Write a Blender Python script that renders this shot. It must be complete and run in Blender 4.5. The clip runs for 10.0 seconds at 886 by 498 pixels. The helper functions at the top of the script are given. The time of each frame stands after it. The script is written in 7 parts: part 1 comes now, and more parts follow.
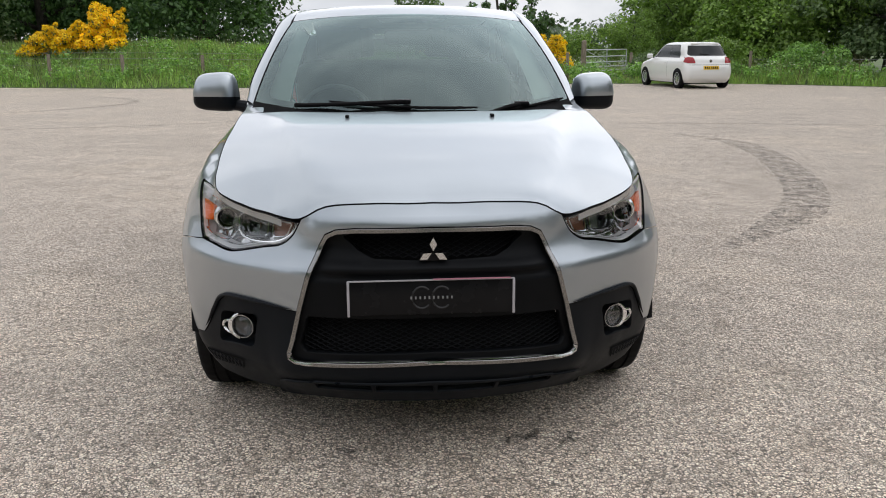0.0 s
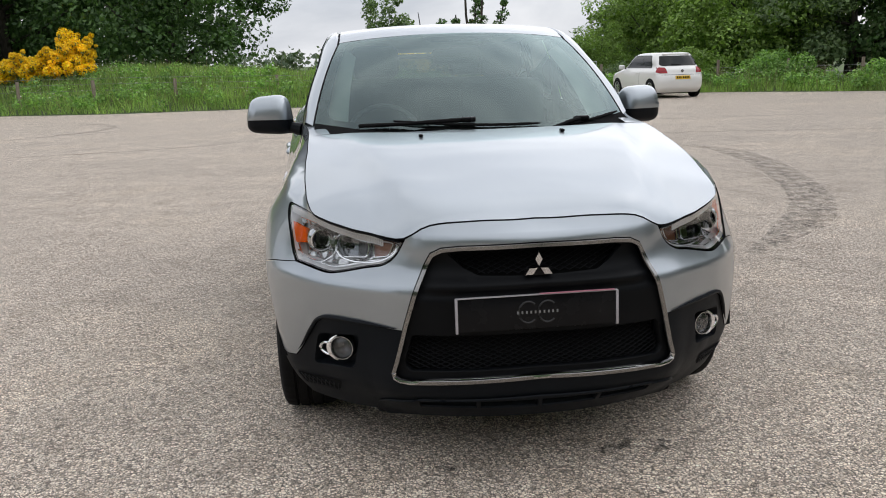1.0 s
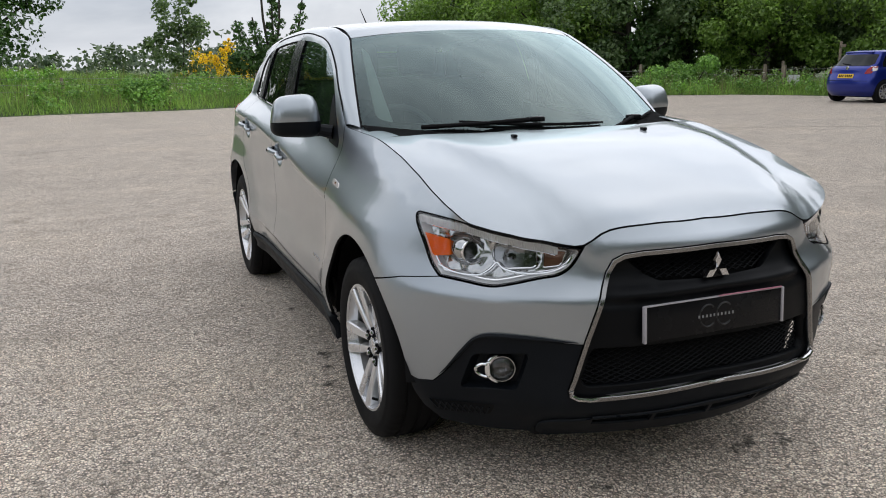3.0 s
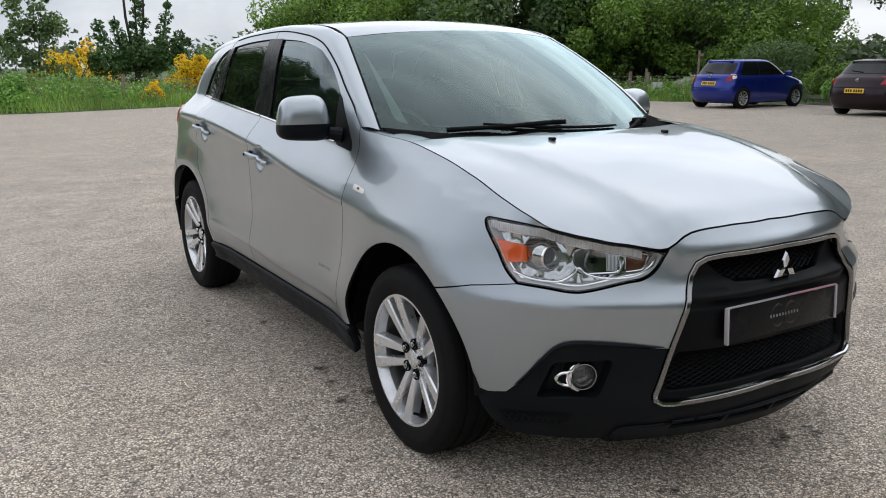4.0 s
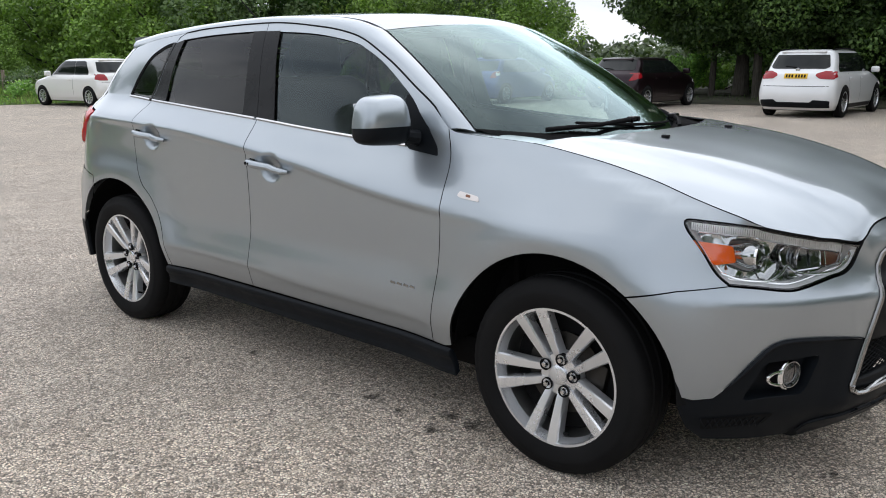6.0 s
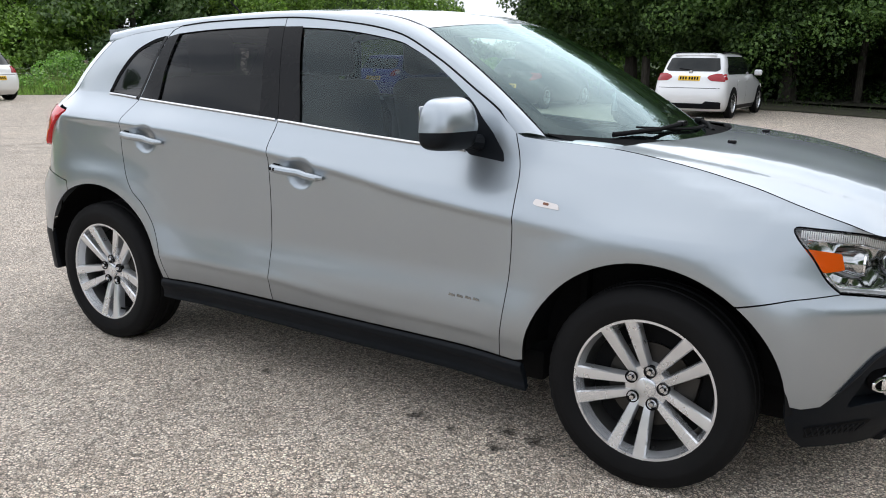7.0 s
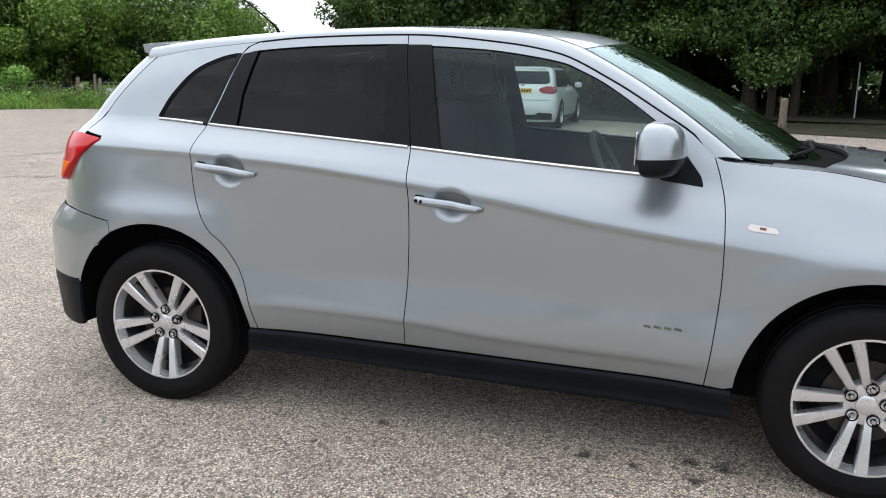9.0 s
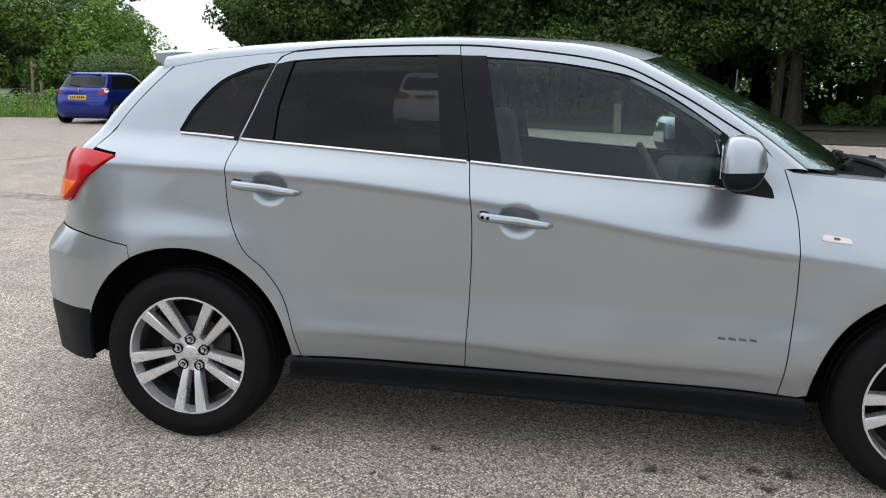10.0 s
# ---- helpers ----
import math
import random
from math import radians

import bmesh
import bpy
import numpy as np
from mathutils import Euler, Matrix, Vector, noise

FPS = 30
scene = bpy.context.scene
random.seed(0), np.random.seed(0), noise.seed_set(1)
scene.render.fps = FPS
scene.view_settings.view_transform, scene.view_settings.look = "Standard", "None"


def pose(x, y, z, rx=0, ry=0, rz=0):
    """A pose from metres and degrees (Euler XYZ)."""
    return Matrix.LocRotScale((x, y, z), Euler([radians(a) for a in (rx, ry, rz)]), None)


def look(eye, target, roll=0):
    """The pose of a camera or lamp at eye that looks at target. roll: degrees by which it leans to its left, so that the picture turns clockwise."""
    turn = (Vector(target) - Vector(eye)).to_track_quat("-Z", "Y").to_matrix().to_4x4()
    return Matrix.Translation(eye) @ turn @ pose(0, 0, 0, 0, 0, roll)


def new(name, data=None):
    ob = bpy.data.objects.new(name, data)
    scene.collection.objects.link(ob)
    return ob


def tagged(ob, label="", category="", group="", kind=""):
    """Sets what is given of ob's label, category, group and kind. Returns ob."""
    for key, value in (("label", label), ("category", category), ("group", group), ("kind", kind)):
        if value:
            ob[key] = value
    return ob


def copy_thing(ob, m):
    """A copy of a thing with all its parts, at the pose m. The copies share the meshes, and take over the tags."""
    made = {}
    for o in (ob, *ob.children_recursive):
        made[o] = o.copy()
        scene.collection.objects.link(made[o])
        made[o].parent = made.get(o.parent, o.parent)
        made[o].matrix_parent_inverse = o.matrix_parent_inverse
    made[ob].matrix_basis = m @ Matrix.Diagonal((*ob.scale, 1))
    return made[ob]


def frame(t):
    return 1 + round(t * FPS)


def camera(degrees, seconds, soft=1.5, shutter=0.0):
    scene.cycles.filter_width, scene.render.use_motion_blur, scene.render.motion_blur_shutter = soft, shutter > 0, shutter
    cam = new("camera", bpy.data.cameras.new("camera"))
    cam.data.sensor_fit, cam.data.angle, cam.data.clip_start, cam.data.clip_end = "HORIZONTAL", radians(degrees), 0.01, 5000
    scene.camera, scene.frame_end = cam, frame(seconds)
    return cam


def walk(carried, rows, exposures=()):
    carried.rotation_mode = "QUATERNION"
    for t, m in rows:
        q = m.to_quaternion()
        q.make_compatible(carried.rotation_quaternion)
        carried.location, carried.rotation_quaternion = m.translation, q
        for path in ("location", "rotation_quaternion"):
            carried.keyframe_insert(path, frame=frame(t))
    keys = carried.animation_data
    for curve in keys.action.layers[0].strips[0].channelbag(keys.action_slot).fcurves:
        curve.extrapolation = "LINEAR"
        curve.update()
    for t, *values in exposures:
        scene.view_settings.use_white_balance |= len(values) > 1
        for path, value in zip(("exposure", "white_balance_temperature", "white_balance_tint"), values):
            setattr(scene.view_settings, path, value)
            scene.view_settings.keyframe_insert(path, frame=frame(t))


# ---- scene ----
cam = camera(56.0, 10.0, soft=1.0)
METRES, EYE, TURN = 6.34, 1.344, -4.6
ROWS = [
    (0.0, 0.0, 0.0, 0.0, -0.04, -13.68, 0.18),
    (0.5, -0.0282, -0.003, 0.0025, -1.39, -13.19, 1.31),
    (1.0, -0.0665, -0.0022, 0.0023, -2.59, -12.65, 1.67),
    (1.5, -0.1039, 0.0118, -0.0018, -5.89, -12.4, 1.23),
    (2.0, -0.1477, 0.0342, -0.0007, -10.56, -12.15, 0.34),
    (2.5, -0.1977, 0.0475, 0.0014, -14.0, -12.47, 0.99),
    (4.0, -0.3277, 0.1177, 0.0001, -26.92, -12.49, 0.41),
    (4.5, -0.3742, 0.151, 0.0024, -32.19, -12.56, 0.62),
    (5.0, -0.4107, 0.1927, 0.0019, -36.58, -12.6, 0.67),
    (5.5, -0.4459, 0.2314, 0.0004, -40.87, -12.69, 0.52),
    (7.0, -0.5236, 0.3648, 0.0018, -53.25, -12.91, -0.66),
    (7.5, -0.5477, 0.4167, 0.0041, -57.07, -12.93, -1.03),
    (8.0, -0.5655, 0.4637, 0.0032, -60.25, -12.7, -0.33),
    (8.5, -0.5791, 0.5148, 0.005, -63.43, -12.28, -0.32),
    (9.0, -0.5995, 0.5695, 0.0049, -67.81, -11.99, -0.8),
    (9.5, -0.6115, 0.6191, 0.0042, -71.91, -11.84, -0.61),
    (10.0, -0.6136, 0.6725, 0.0069, -76.06, -11.5, -0.92),
]
walk(cam, [(t, pose(-0.175, -3.344, EYE, 0, 0, TURN) @ pose(METRES * x, METRES * y, METRES * z, 90 + pitch, roll, yaw)) for t, x, y, z, yaw, pitch, roll in ROWS],
     exposures=[(0.0, 0.72, 6520, 12), (2.0, 0.6, 6470, 12), (4.0, 0.57, 6320, 11), (5.5, 0.75, 6300, 11), (7.0, 1.05, 6300, 11), (8.0, 1.25, 6300, 11), (8.5, 1.12, 6320, 11), (9.0, 1.1, 6350, 11), (10.0, 1.0, 6300, 11)])

# ---- light: a bright, broken overcast sky ----
SUN_AZ, SUN_EL = 60.0, 52.0      # degrees: clockwise from +y, above the horizon
world = bpy.data.worlds.new("world")
scene.world = world
world.use_nodes = True
wn, wl = world.node_tree.nodes, world.node_tree.links
wn.clear()


def wnode(kind, **inputs):
    n = wn.new(kind)
    for k, v in inputs.items():
        n.inputs[k.replace("_", " ")].default_value = v
    return n


sky = wn.new("ShaderNodeTexSky")
sky.sky_type, sky.sun_disc = "NISHITA", False
sky.sun_elevation, sky.sun_rotation = radians(SUN_EL), radians(SUN_AZ)
sky.air_density, sky.dust_density, sky.ozone_density = 1.0, 2.0, 1.0
coord = wn.new("ShaderNodeTexCoord")
squash = wn.new("ShaderNodeMapping")
squash.inputs["Scale"].default_value = (1.0, 1.0, 3.2)
wl.new(coord.outputs["Generated"], squash.inputs["Vector"])
clouds = wnode("ShaderNodeTexNoise", Scale=2.6, Detail=7.0, Roughness=0.56, Distortion=0.35)
wl.new(squash.outputs["Vector"], clouds.inputs["Vector"])
shape = wn.new("ShaderNodeValToRGB")
shape.color_ramp.elements[0].position, shape.color_ramp.elements[0].color = 0.36, (5.4, 5.8, 6.4, 1)
shape.color_ramp.elements[1].position, shape.color_ramp.elements[1].color = 0.64, (9.6, 9.8, 10.0, 1)
wl.new(clouds.outputs["Fac"], shape.inputs["Fac"])
veil = wn.new("ShaderNodeMix")
veil.data_type = "RGBA"
veil.inputs["Factor"].default_value = 0.88
wl.new(sky.outputs["Color"], veil.inputs["A"])
wl.new(shape.outputs["Color"], veil.inputs["B"])
# the cloud is thinner and brighter low down than overhead
updown = wn.new("ShaderNodeSeparateXYZ")
wl.new(coord.outputs["Generated"], updown.inputs["Vector"])
rise = wn.new("ShaderNodeMapRange")
for key, value in (("From Min", 0.0), ("From Max", 1.0), ("To Min", 1.12), ("To Max", 0.86)):
    rise.inputs[key].default_value = value
wl.new(updown.outputs["Z"], rise.inputs["Value"])
# grey banks of cloud lie along the horizon
banks = wn.new("ShaderNodeMapRange")
for key, value in (("From Min", 0.06), ("From Max", 0.24), ("To Min", 0.70), ("To Max", 1.0)):
    banks.inputs[key].default_value = value
wl.new(updown.outputs["Z"], banks.inputs["Value"])
low = wn.new("ShaderNodeMath")
low.operation = "MULTIPLY"
wl.new(rise.outputs["Result"], low.inputs[0])
wl.new(banks.outputs["Result"], low.inputs[1])
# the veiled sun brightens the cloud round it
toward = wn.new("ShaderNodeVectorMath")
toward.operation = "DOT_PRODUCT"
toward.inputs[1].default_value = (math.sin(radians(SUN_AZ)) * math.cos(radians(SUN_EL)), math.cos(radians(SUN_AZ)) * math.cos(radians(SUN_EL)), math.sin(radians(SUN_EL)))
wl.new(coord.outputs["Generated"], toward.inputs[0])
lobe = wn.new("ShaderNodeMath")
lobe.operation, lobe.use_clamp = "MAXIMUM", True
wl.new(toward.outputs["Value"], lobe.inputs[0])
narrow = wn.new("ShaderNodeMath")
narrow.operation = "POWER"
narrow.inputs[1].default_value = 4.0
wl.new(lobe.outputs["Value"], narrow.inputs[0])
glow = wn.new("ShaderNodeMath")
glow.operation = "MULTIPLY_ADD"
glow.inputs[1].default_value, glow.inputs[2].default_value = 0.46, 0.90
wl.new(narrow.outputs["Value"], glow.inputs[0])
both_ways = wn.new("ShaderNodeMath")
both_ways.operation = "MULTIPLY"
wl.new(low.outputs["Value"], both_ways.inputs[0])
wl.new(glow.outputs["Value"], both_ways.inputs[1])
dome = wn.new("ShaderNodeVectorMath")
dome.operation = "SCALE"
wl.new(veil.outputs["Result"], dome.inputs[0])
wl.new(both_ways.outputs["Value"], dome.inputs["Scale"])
bg = wnode("ShaderNodeBackground", Strength=0.098)
wl.new(dome.outputs["Vector"], bg.inputs["Color"])
wout = wn.new("ShaderNodeOutputWorld")
wl.new(bg.outputs["Background"], wout.inputs["Surface"])

sun_light = bpy.data.lights.new("sun", "SUN")
sun_light.energy, sun_light.angle, sun_light.color = 0.5, radians(150), (1.0, 0.965, 0.91)
sun = new("sun", sun_light)
sun.matrix_world = look(Vector((math.sin(radians(SUN_AZ)) * 60, math.cos(radians(SUN_AZ)) * 60, 60 * math.tan(radians(SUN_EL)))), (0, 0, 0))

# ---- materials ----
class Mat:
    """A node material with a few short ways to wire it."""

    def __init__(self, name):
        self.m = bpy.data.materials.new(name)
        self.m.use_nodes = True
        self.n, self.l = self.m.node_tree.nodes, self.m.node_tree.links
        self.b = self.n["Principled BSDF"]

    def set(self, **kw):
        for k, v in kw.items():
            self.b.inputs[k.replace("_", " ")].default_value = v
        return self

    def node(self, kind, **kw):
        n = self.n.new(kind)
        for k, v in kw.items():
            n.inputs[k.replace("_", " ")].default_value = v
        return n

    def link(self, a, b):
        self.l.new(a, b)

    def coords(self):
        return self.node("ShaderNodeTexCoord").outputs["Object"]

    def noise(self, scale, detail=4.0, rough=0.55, vec=None, distortion=0.0):
        n = self.node("ShaderNodeTexNoise", Scale=scale, Detail=detail, Roughness=rough, Distortion=distortion)
        self.link(vec if vec is not None else self.coords(), n.inputs["Vector"])
        return n.outputs["Fac"]

    def ramp(self, fac, *stops):
        r = self.node("ShaderNodeValToRGB")
        e = r.color_ramp.elements
        while len(e) < len(stops):
            e.new(0.5)
        for el, (p, c) in zip(e, stops):
            el.position, el.color = p, (*c, 1) if len(c) == 3 else c
        self.link(fac, r.inputs["Fac"])
        return r.outputs["Color"]

    def mix(self, fac, a, b, blend="MIX"):
        x = self.node("ShaderNodeMix")
        x.data_type, x.blend_type = "RGBA", blend
        for v, key in ((fac, "Factor"), (a, "A"), (b, "B")):
            if isinstance(v, bpy.types.NodeSocket):
                self.link(v, x.inputs[key])
            else:
                x.inputs[key].default_value = v if key == "Factor" else (*v, 1)
        return x.outputs["Result"]

    def bump(self, height, strength=0.3, distance=0.01, after=None):
        b = self.node("ShaderNodeBump", Strength=strength, Distance=distance)
        self.link(height, b.inputs["Height"])
        if after is not None:
            self.link(after, b.inputs["Normal"])
        return b.outputs["Normal"]

    def use(self, **kw):
        for k, v in kw.items():
            self.link(v, self.b.inputs[k.replace("_", " ")])
        return self


def grey(v):
    return (v, v, v)


def paint(name, colour, metallic=0.0, rough=0.3, coat=1.0, flakes=False, dust=0.06):
    """Car paint under clear coat, with flakes and a thin uneven film of dust."""
    k = Mat(name)
    k.set(Metallic=metallic, Coat_Weight=coat, Coat_Roughness=0.03)
    film = k.ramp(k.noise(2.3, 6), (0.35, grey(0.0)), (0.75, grey(dust)))
    base = k.mix(film, colour, (0.36, 0.34, 0.31))
    if flakes:
        base = k.mix(k.ramp(k.noise(900.0, 2), (0.35, grey(0.0)), (0.7, grey(0.3))), base, tuple(min(1, c * 1.25) for c in colour))
    k.use(Base_Color=base)
    r = k.ramp(k.noise(5.0, 5), (0.3, grey(rough)), (0.8, grey(rough + 0.07)))
    k.use(Roughness=r)
    return k.m


def plastic(name, colour, rough=0.5, grain=0.25, scale=420.0, dirt_most=0.10, spec=0.35):
    k = Mat(name)
    dirt = k.ramp(k.noise(7.0, 6), (0.4, grey(0.0)), (0.8, grey(dirt_most)))
    k.use(Base_Color=k.mix(dirt, colour, (0.11, 0.105, 0.10)))
    k.use(Roughness=k.ramp(k.noise(14.0, 4), (0.3, grey(rough)), (0.75, grey(min(1, rough + 0.12)))))
    k.use(Normal=k.bump(k.noise(scale, 2), grain, 0.0006))
    k.set(Specular_IOR_Level=spec)
    return k.m


def metal(name, colour, rough=0.08, spread=0.08):
    k = Mat(name).set(Metallic=1.0)
    k.use(Base_Color=k.mix(k.ramp(k.noise(9.0, 5), (0.45, grey(0.0)), (0.8, grey(0.25))), colour, tuple(c * 0.7 for c in colour)))
    k.use(Roughness=k.ramp(k.noise(20.0, 4), (0.3, grey(rough)), (0.8, grey(rough + spread))))
    return k.m


def glass(name, tint, ior=1.5, rough=0.0, dust=0.0, mirror=(1.0, 1.0, 1.0)):
    """A thin pane: tinted see-through, with a mirror that grows towards grazing sight."""
    k = Mat(name)
    k.n.remove(k.b)
    t = k.node("ShaderNodeBsdfTransparent", Color=(*tint, 1))
    g = k.node("ShaderNodeBsdfGlossy", Roughness=rough, Color=(*mirror, 1))
    f = k.node("ShaderNodeFresnel", IOR=ior)
    inv = k.node("ShaderNodeMath")          # both faces of the pane mirror: f * (2 - f)
    inv.operation = "SUBTRACT"
    inv.inputs[0].default_value = 2.0
    k.link(f.outputs["Fac"], inv.inputs[1])
    two = k.node("ShaderNodeMath")
    two.operation = "MULTIPLY"
    k.link(f.outputs["Fac"], two.inputs[0])
    k.link(inv.outputs["Value"], two.inputs[1])
    m = k.node("ShaderNodeMixShader")
    k.link(two.outputs["Value"], m.inputs["Fac"])
    film = k.node("ShaderNodeBsdfDiffuse", Color=(0.62, 0.63, 0.62, 1))
    dusty = k.node("ShaderNodeMixShader")
    k.link(k.ramp(k.noise(3.5, 6), (0.3, grey(dust * 0.5)), (0.8, grey(dust * 1.6))), dusty.inputs["Fac"])
    k.link(t.outputs["BSDF"], dusty.inputs[1])
    k.link(film.outputs["BSDF"], dusty.inputs[2])
    k.link(dusty.outputs["Shader"], m.inputs[1])
    k.link(g.outputs["BSDF"], m.inputs[2])
    k.link(m.outputs["Shader"], k.n["Material Output"].inputs["Surface"])
    return k.m


SILVER = paint("silver_paint", (0.350, 0.385, 0.416), metallic=0.88, rough=0.33, flakes=True)
CLADDING = plastic("charcoal_plastic", (0.0050, 0.0068, 0.0095), 0.42, 0.25, 420.0, 0.03, 0.13)
BLACK_GLOSS = plastic("gloss_black", (0.006, 0.006, 0.007), 0.20, 0.05, 420.0, 0.03, 0.16)
BLACK_MATT = plastic("matt_black", (0.006, 0.006, 0.0065), 0.8, 0.25, 420.0, 0.03, 0.15)
RUBBER = plastic("tyre_rubber", (0.0065, 0.0065, 0.007), 0.68, 0.3, 160.0, 0.04, 0.14)
CHROME = metal("chrome", (0.62, 0.62, 0.625), 0.07)
SATIN_CHROME = metal("satin_chrome", (0.27, 0.266, 0.262), 0.18, 0.06)
ALLOY = paint("alloy_paint", (0.74, 0.75, 0.77), metallic=0.75, rough=0.25, dust=0.04)
DARK_METAL = metal("dark_metal", (0.06, 0.056, 0.052), 0.5)
REFLECTOR = Mat("reflector").set(Base_Color=(0.90, 0.91, 0.92, 1), Metallic=0.12, Roughness=0.18, Coat_Weight=1.0).m
LAMP_GLASS = glass("lamp_lens", (0.97, 0.97, 0.97), 1.38)
WINDSCREEN_GLASS = glass("windscreen_glass", (0.58, 0.71, 0.67), 1.42, dust=0.010, mirror=(0.78, 0.97, 0.97))
DOOR_GLASS = glass("door_glass", (0.72, 0.82, 0.80), 1.30, dust=0.004, mirror=(0.85, 0.97, 1.0))
PRIVACY_GLASS = glass("privacy_glass", (0.20, 0.205, 0.21), 1.21, dust=0.002)
AMBER = Mat("amber_lens").set(Base_Color=(0.95, 0.15, 0.008, 1), Roughness=0.16, Coat_Weight=0.2, Specular_IOR_Level=0.3).m
RED_LENS = Mat("red_lens").set(Base_Color=(0.56, 0.007, 0.012, 1), Roughness=0.16, Coat_Weight=0.15, Specular_IOR_Level=0.3).m
AMBER_DIM = Mat("amber_dim").set(Base_Color=(0.20, 0.085, 0.05, 1), Roughness=0.25, Metallic=0.3).m
CLEAR_LENS = Mat("clear_lens").set(Base_Color=(0.75, 0.70, 0.68, 1), Roughness=0.12, Coat_Weight=1.0).m
CLOTH = plastic("seat_cloth", (0.035, 0.036, 0.038), 0.9, 0.5, 300.0)
DASH = plastic("dash_plastic", (0.045, 0.046, 0.048), 0.7)


# ---- small builders ----
def finish(name, verts, faces, material, normals=None, flat=False):
    me = bpy.data.meshes.new(name)
    me.from_pydata([tuple(v) for v in verts], [], faces)
    me.materials.append(material)
    me.polygons.foreach_set("use_smooth", [not flat] * len(me.polygons))
    if normals is not None:
        me.normals_split_custom_set_from_vertices([tuple(n) for n in normals])
    return new(name, me)


def under(ob, parent, label=""):
    ob.parent = parent
    return tagged(ob, label)


def part(name, bm, material, parent=None, label="", smooth=True, angle=35):
    """Links a bmesh as one mesh object under a thing or a part."""
    me = bpy.data.meshes.new(name)
    bmesh.ops.recalc_face_normals(bm, faces=bm.faces)
    if smooth:
        for f in bm.faces:
            f.smooth = True
        for e in bm.edges:
            if len(e.link_faces) == 2 and e.calc_face_angle(0) > radians(angle):
                e.smooth = False
    bm.to_mesh(me)
    bm.free()
    me.materials.append(material)
    ob = new(name, me)
    if parent is not None:
        ob.parent = parent
    return tagged(ob, label)


def thing(name, label, category, group="", m=None):
    ob = tagged(new(name), label, category, group)
    if m is not None:
        ob.matrix_world = m
    return ob


def box_bm(size, centre=(0, 0, 0), bevel=0.0, segments=2, bm=None, m=None):
    bm = bm or bmesh.new()
    r = bmesh.ops.create_cube(bm, size=1.0)
    vs = r["verts"]
    bmesh.ops.scale(bm, vec=size, verts=vs)
    if bevel:
        es = {e for v in vs for e in v.link_edges}
        out = bmesh.ops.bevel(bm, geom=list(es), offset=bevel, segments=segments, affect="EDGES", profile=0.5)
        vs = list({v for f in out["faces"] for v in f.verts} | {v for v in vs if v.is_valid})
    bmesh.ops.translate(bm, vec=centre, verts=vs)
    if m is not None:
        bmesh.ops.transform(bm, matrix=m, verts=vs)
    return bm


def lathe_bm(profile, steps=48, axis="x", bm=None, centre=(0, 0, 0)):
    """Turns a profile of (along, radius) round an axis."""
    bm = bm or bmesh.new()
    rings = []
    for i in range(steps):
        a = 2 * math.pi * i / steps
        ring = []
        for h, r in profile:
            c, s = r * math.cos(a), r * math.sin(a)
            p = {"x": (h, c, s), "y": (c, h, s), "z": (c, s, h)}[axis]
            ring.append(bm.verts.new(Vector(p) + Vector(centre)))
        rings.append(ring)
    for i in range(steps):
        a, b = rings[i], rings[(i + 1) % steps]
        for j in range(len(profile) - 1):
            bm.faces.new((a[j], a[j + 1], b[j + 1], b[j]))
    return bm


def tube_bm(points, radius, sides=8, bm=None, closed=False, squash=1.0):
    """A round bar along a line of points; radius is a number or one for each point."""
    bm = bm or bmesh.new()
    pts = [Vector(p) for p in points]
    n = len(pts)
    rings = []
    for i, p in enumerate(pts):
        a = pts[(i - 1) % n] if closed or i else p
        b = pts[(i + 1) % n] if closed or i < n - 1 else p
        t = (b - a).normalized()
        up = Vector((0, 0, 1)) if abs(t.z) < 0.9 else Vector((0, 1, 0))
        u = t.cross(up).normalized()
        v = u.cross(t)
        r = radius[i] if isinstance(radius, (list, tuple)) else radius
        rings.append([bm.verts.new(p + u * (r * math.cos(2 * math.pi * k / sides)) + v * (r * squash * math.sin(2 * math.pi * k / sides))) for k in range(sides)])
    for i in range(n if closed else n - 1):
        a, b = rings[i], rings[(i + 1) % n]
        for k in range(sides):
            bm.faces.new((a[k], a[(k + 1) % sides], b[(k + 1) % sides], b[k]))
    if not closed:
        bm.faces.new(rings[0])
        bm.faces.new(reversed(rings[-1]))
    return bm


def rounded(points, corner=0.0, steps=5):
    """A closed outline with its corners rounded; corner is a radius or one for each point."""
    out = []
    n = len(points)
    for i in range(n):
        p, a, b = (np.array(points[k % n], float) for k in (i, i - 1, i + 1))
        r = corner[i] if isinstance(corner, (list, tuple)) else corner
        la, lb = np.linalg.norm(a - p), np.linalg.norm(b - p)
        r = min(r, la * 0.45, lb * 0.45)
        if r < 1e-4:
            out.append(tuple(p))
            continue
        p0, p1 = p + (a - p) / la * r, p + (b - p) / lb * r
        for k in range(steps + 1):
            t = k / steps
            out.append(tuple((1 - t) ** 2 * p0 + 2 * t * (1 - t) * p + t * t * p1))
    return out


def spline(points, steps=6):
    """A smooth open line through the points."""
    p = [np.array(q, float) for q in points]
    p = [2 * p[0] - p[1]] + p + [2 * p[-1] - p[-2]]
    out = []
    for i in range(1, len(p) - 2):
        for k in range(steps):
            t = k / steps
            out.append(tuple(0.5 * (2 * p[i] + (p[i + 1] - p[i - 1]) * t + (2 * p[i - 1] - 5 * p[i] + 4 * p[i + 1] - p[i + 2]) * t ** 2 + (3 * p[i] - p[i - 1] - 3 * p[i + 1] + p[i + 2]) * t ** 3)))
    out.append(tuple(p[-2]))
    return out


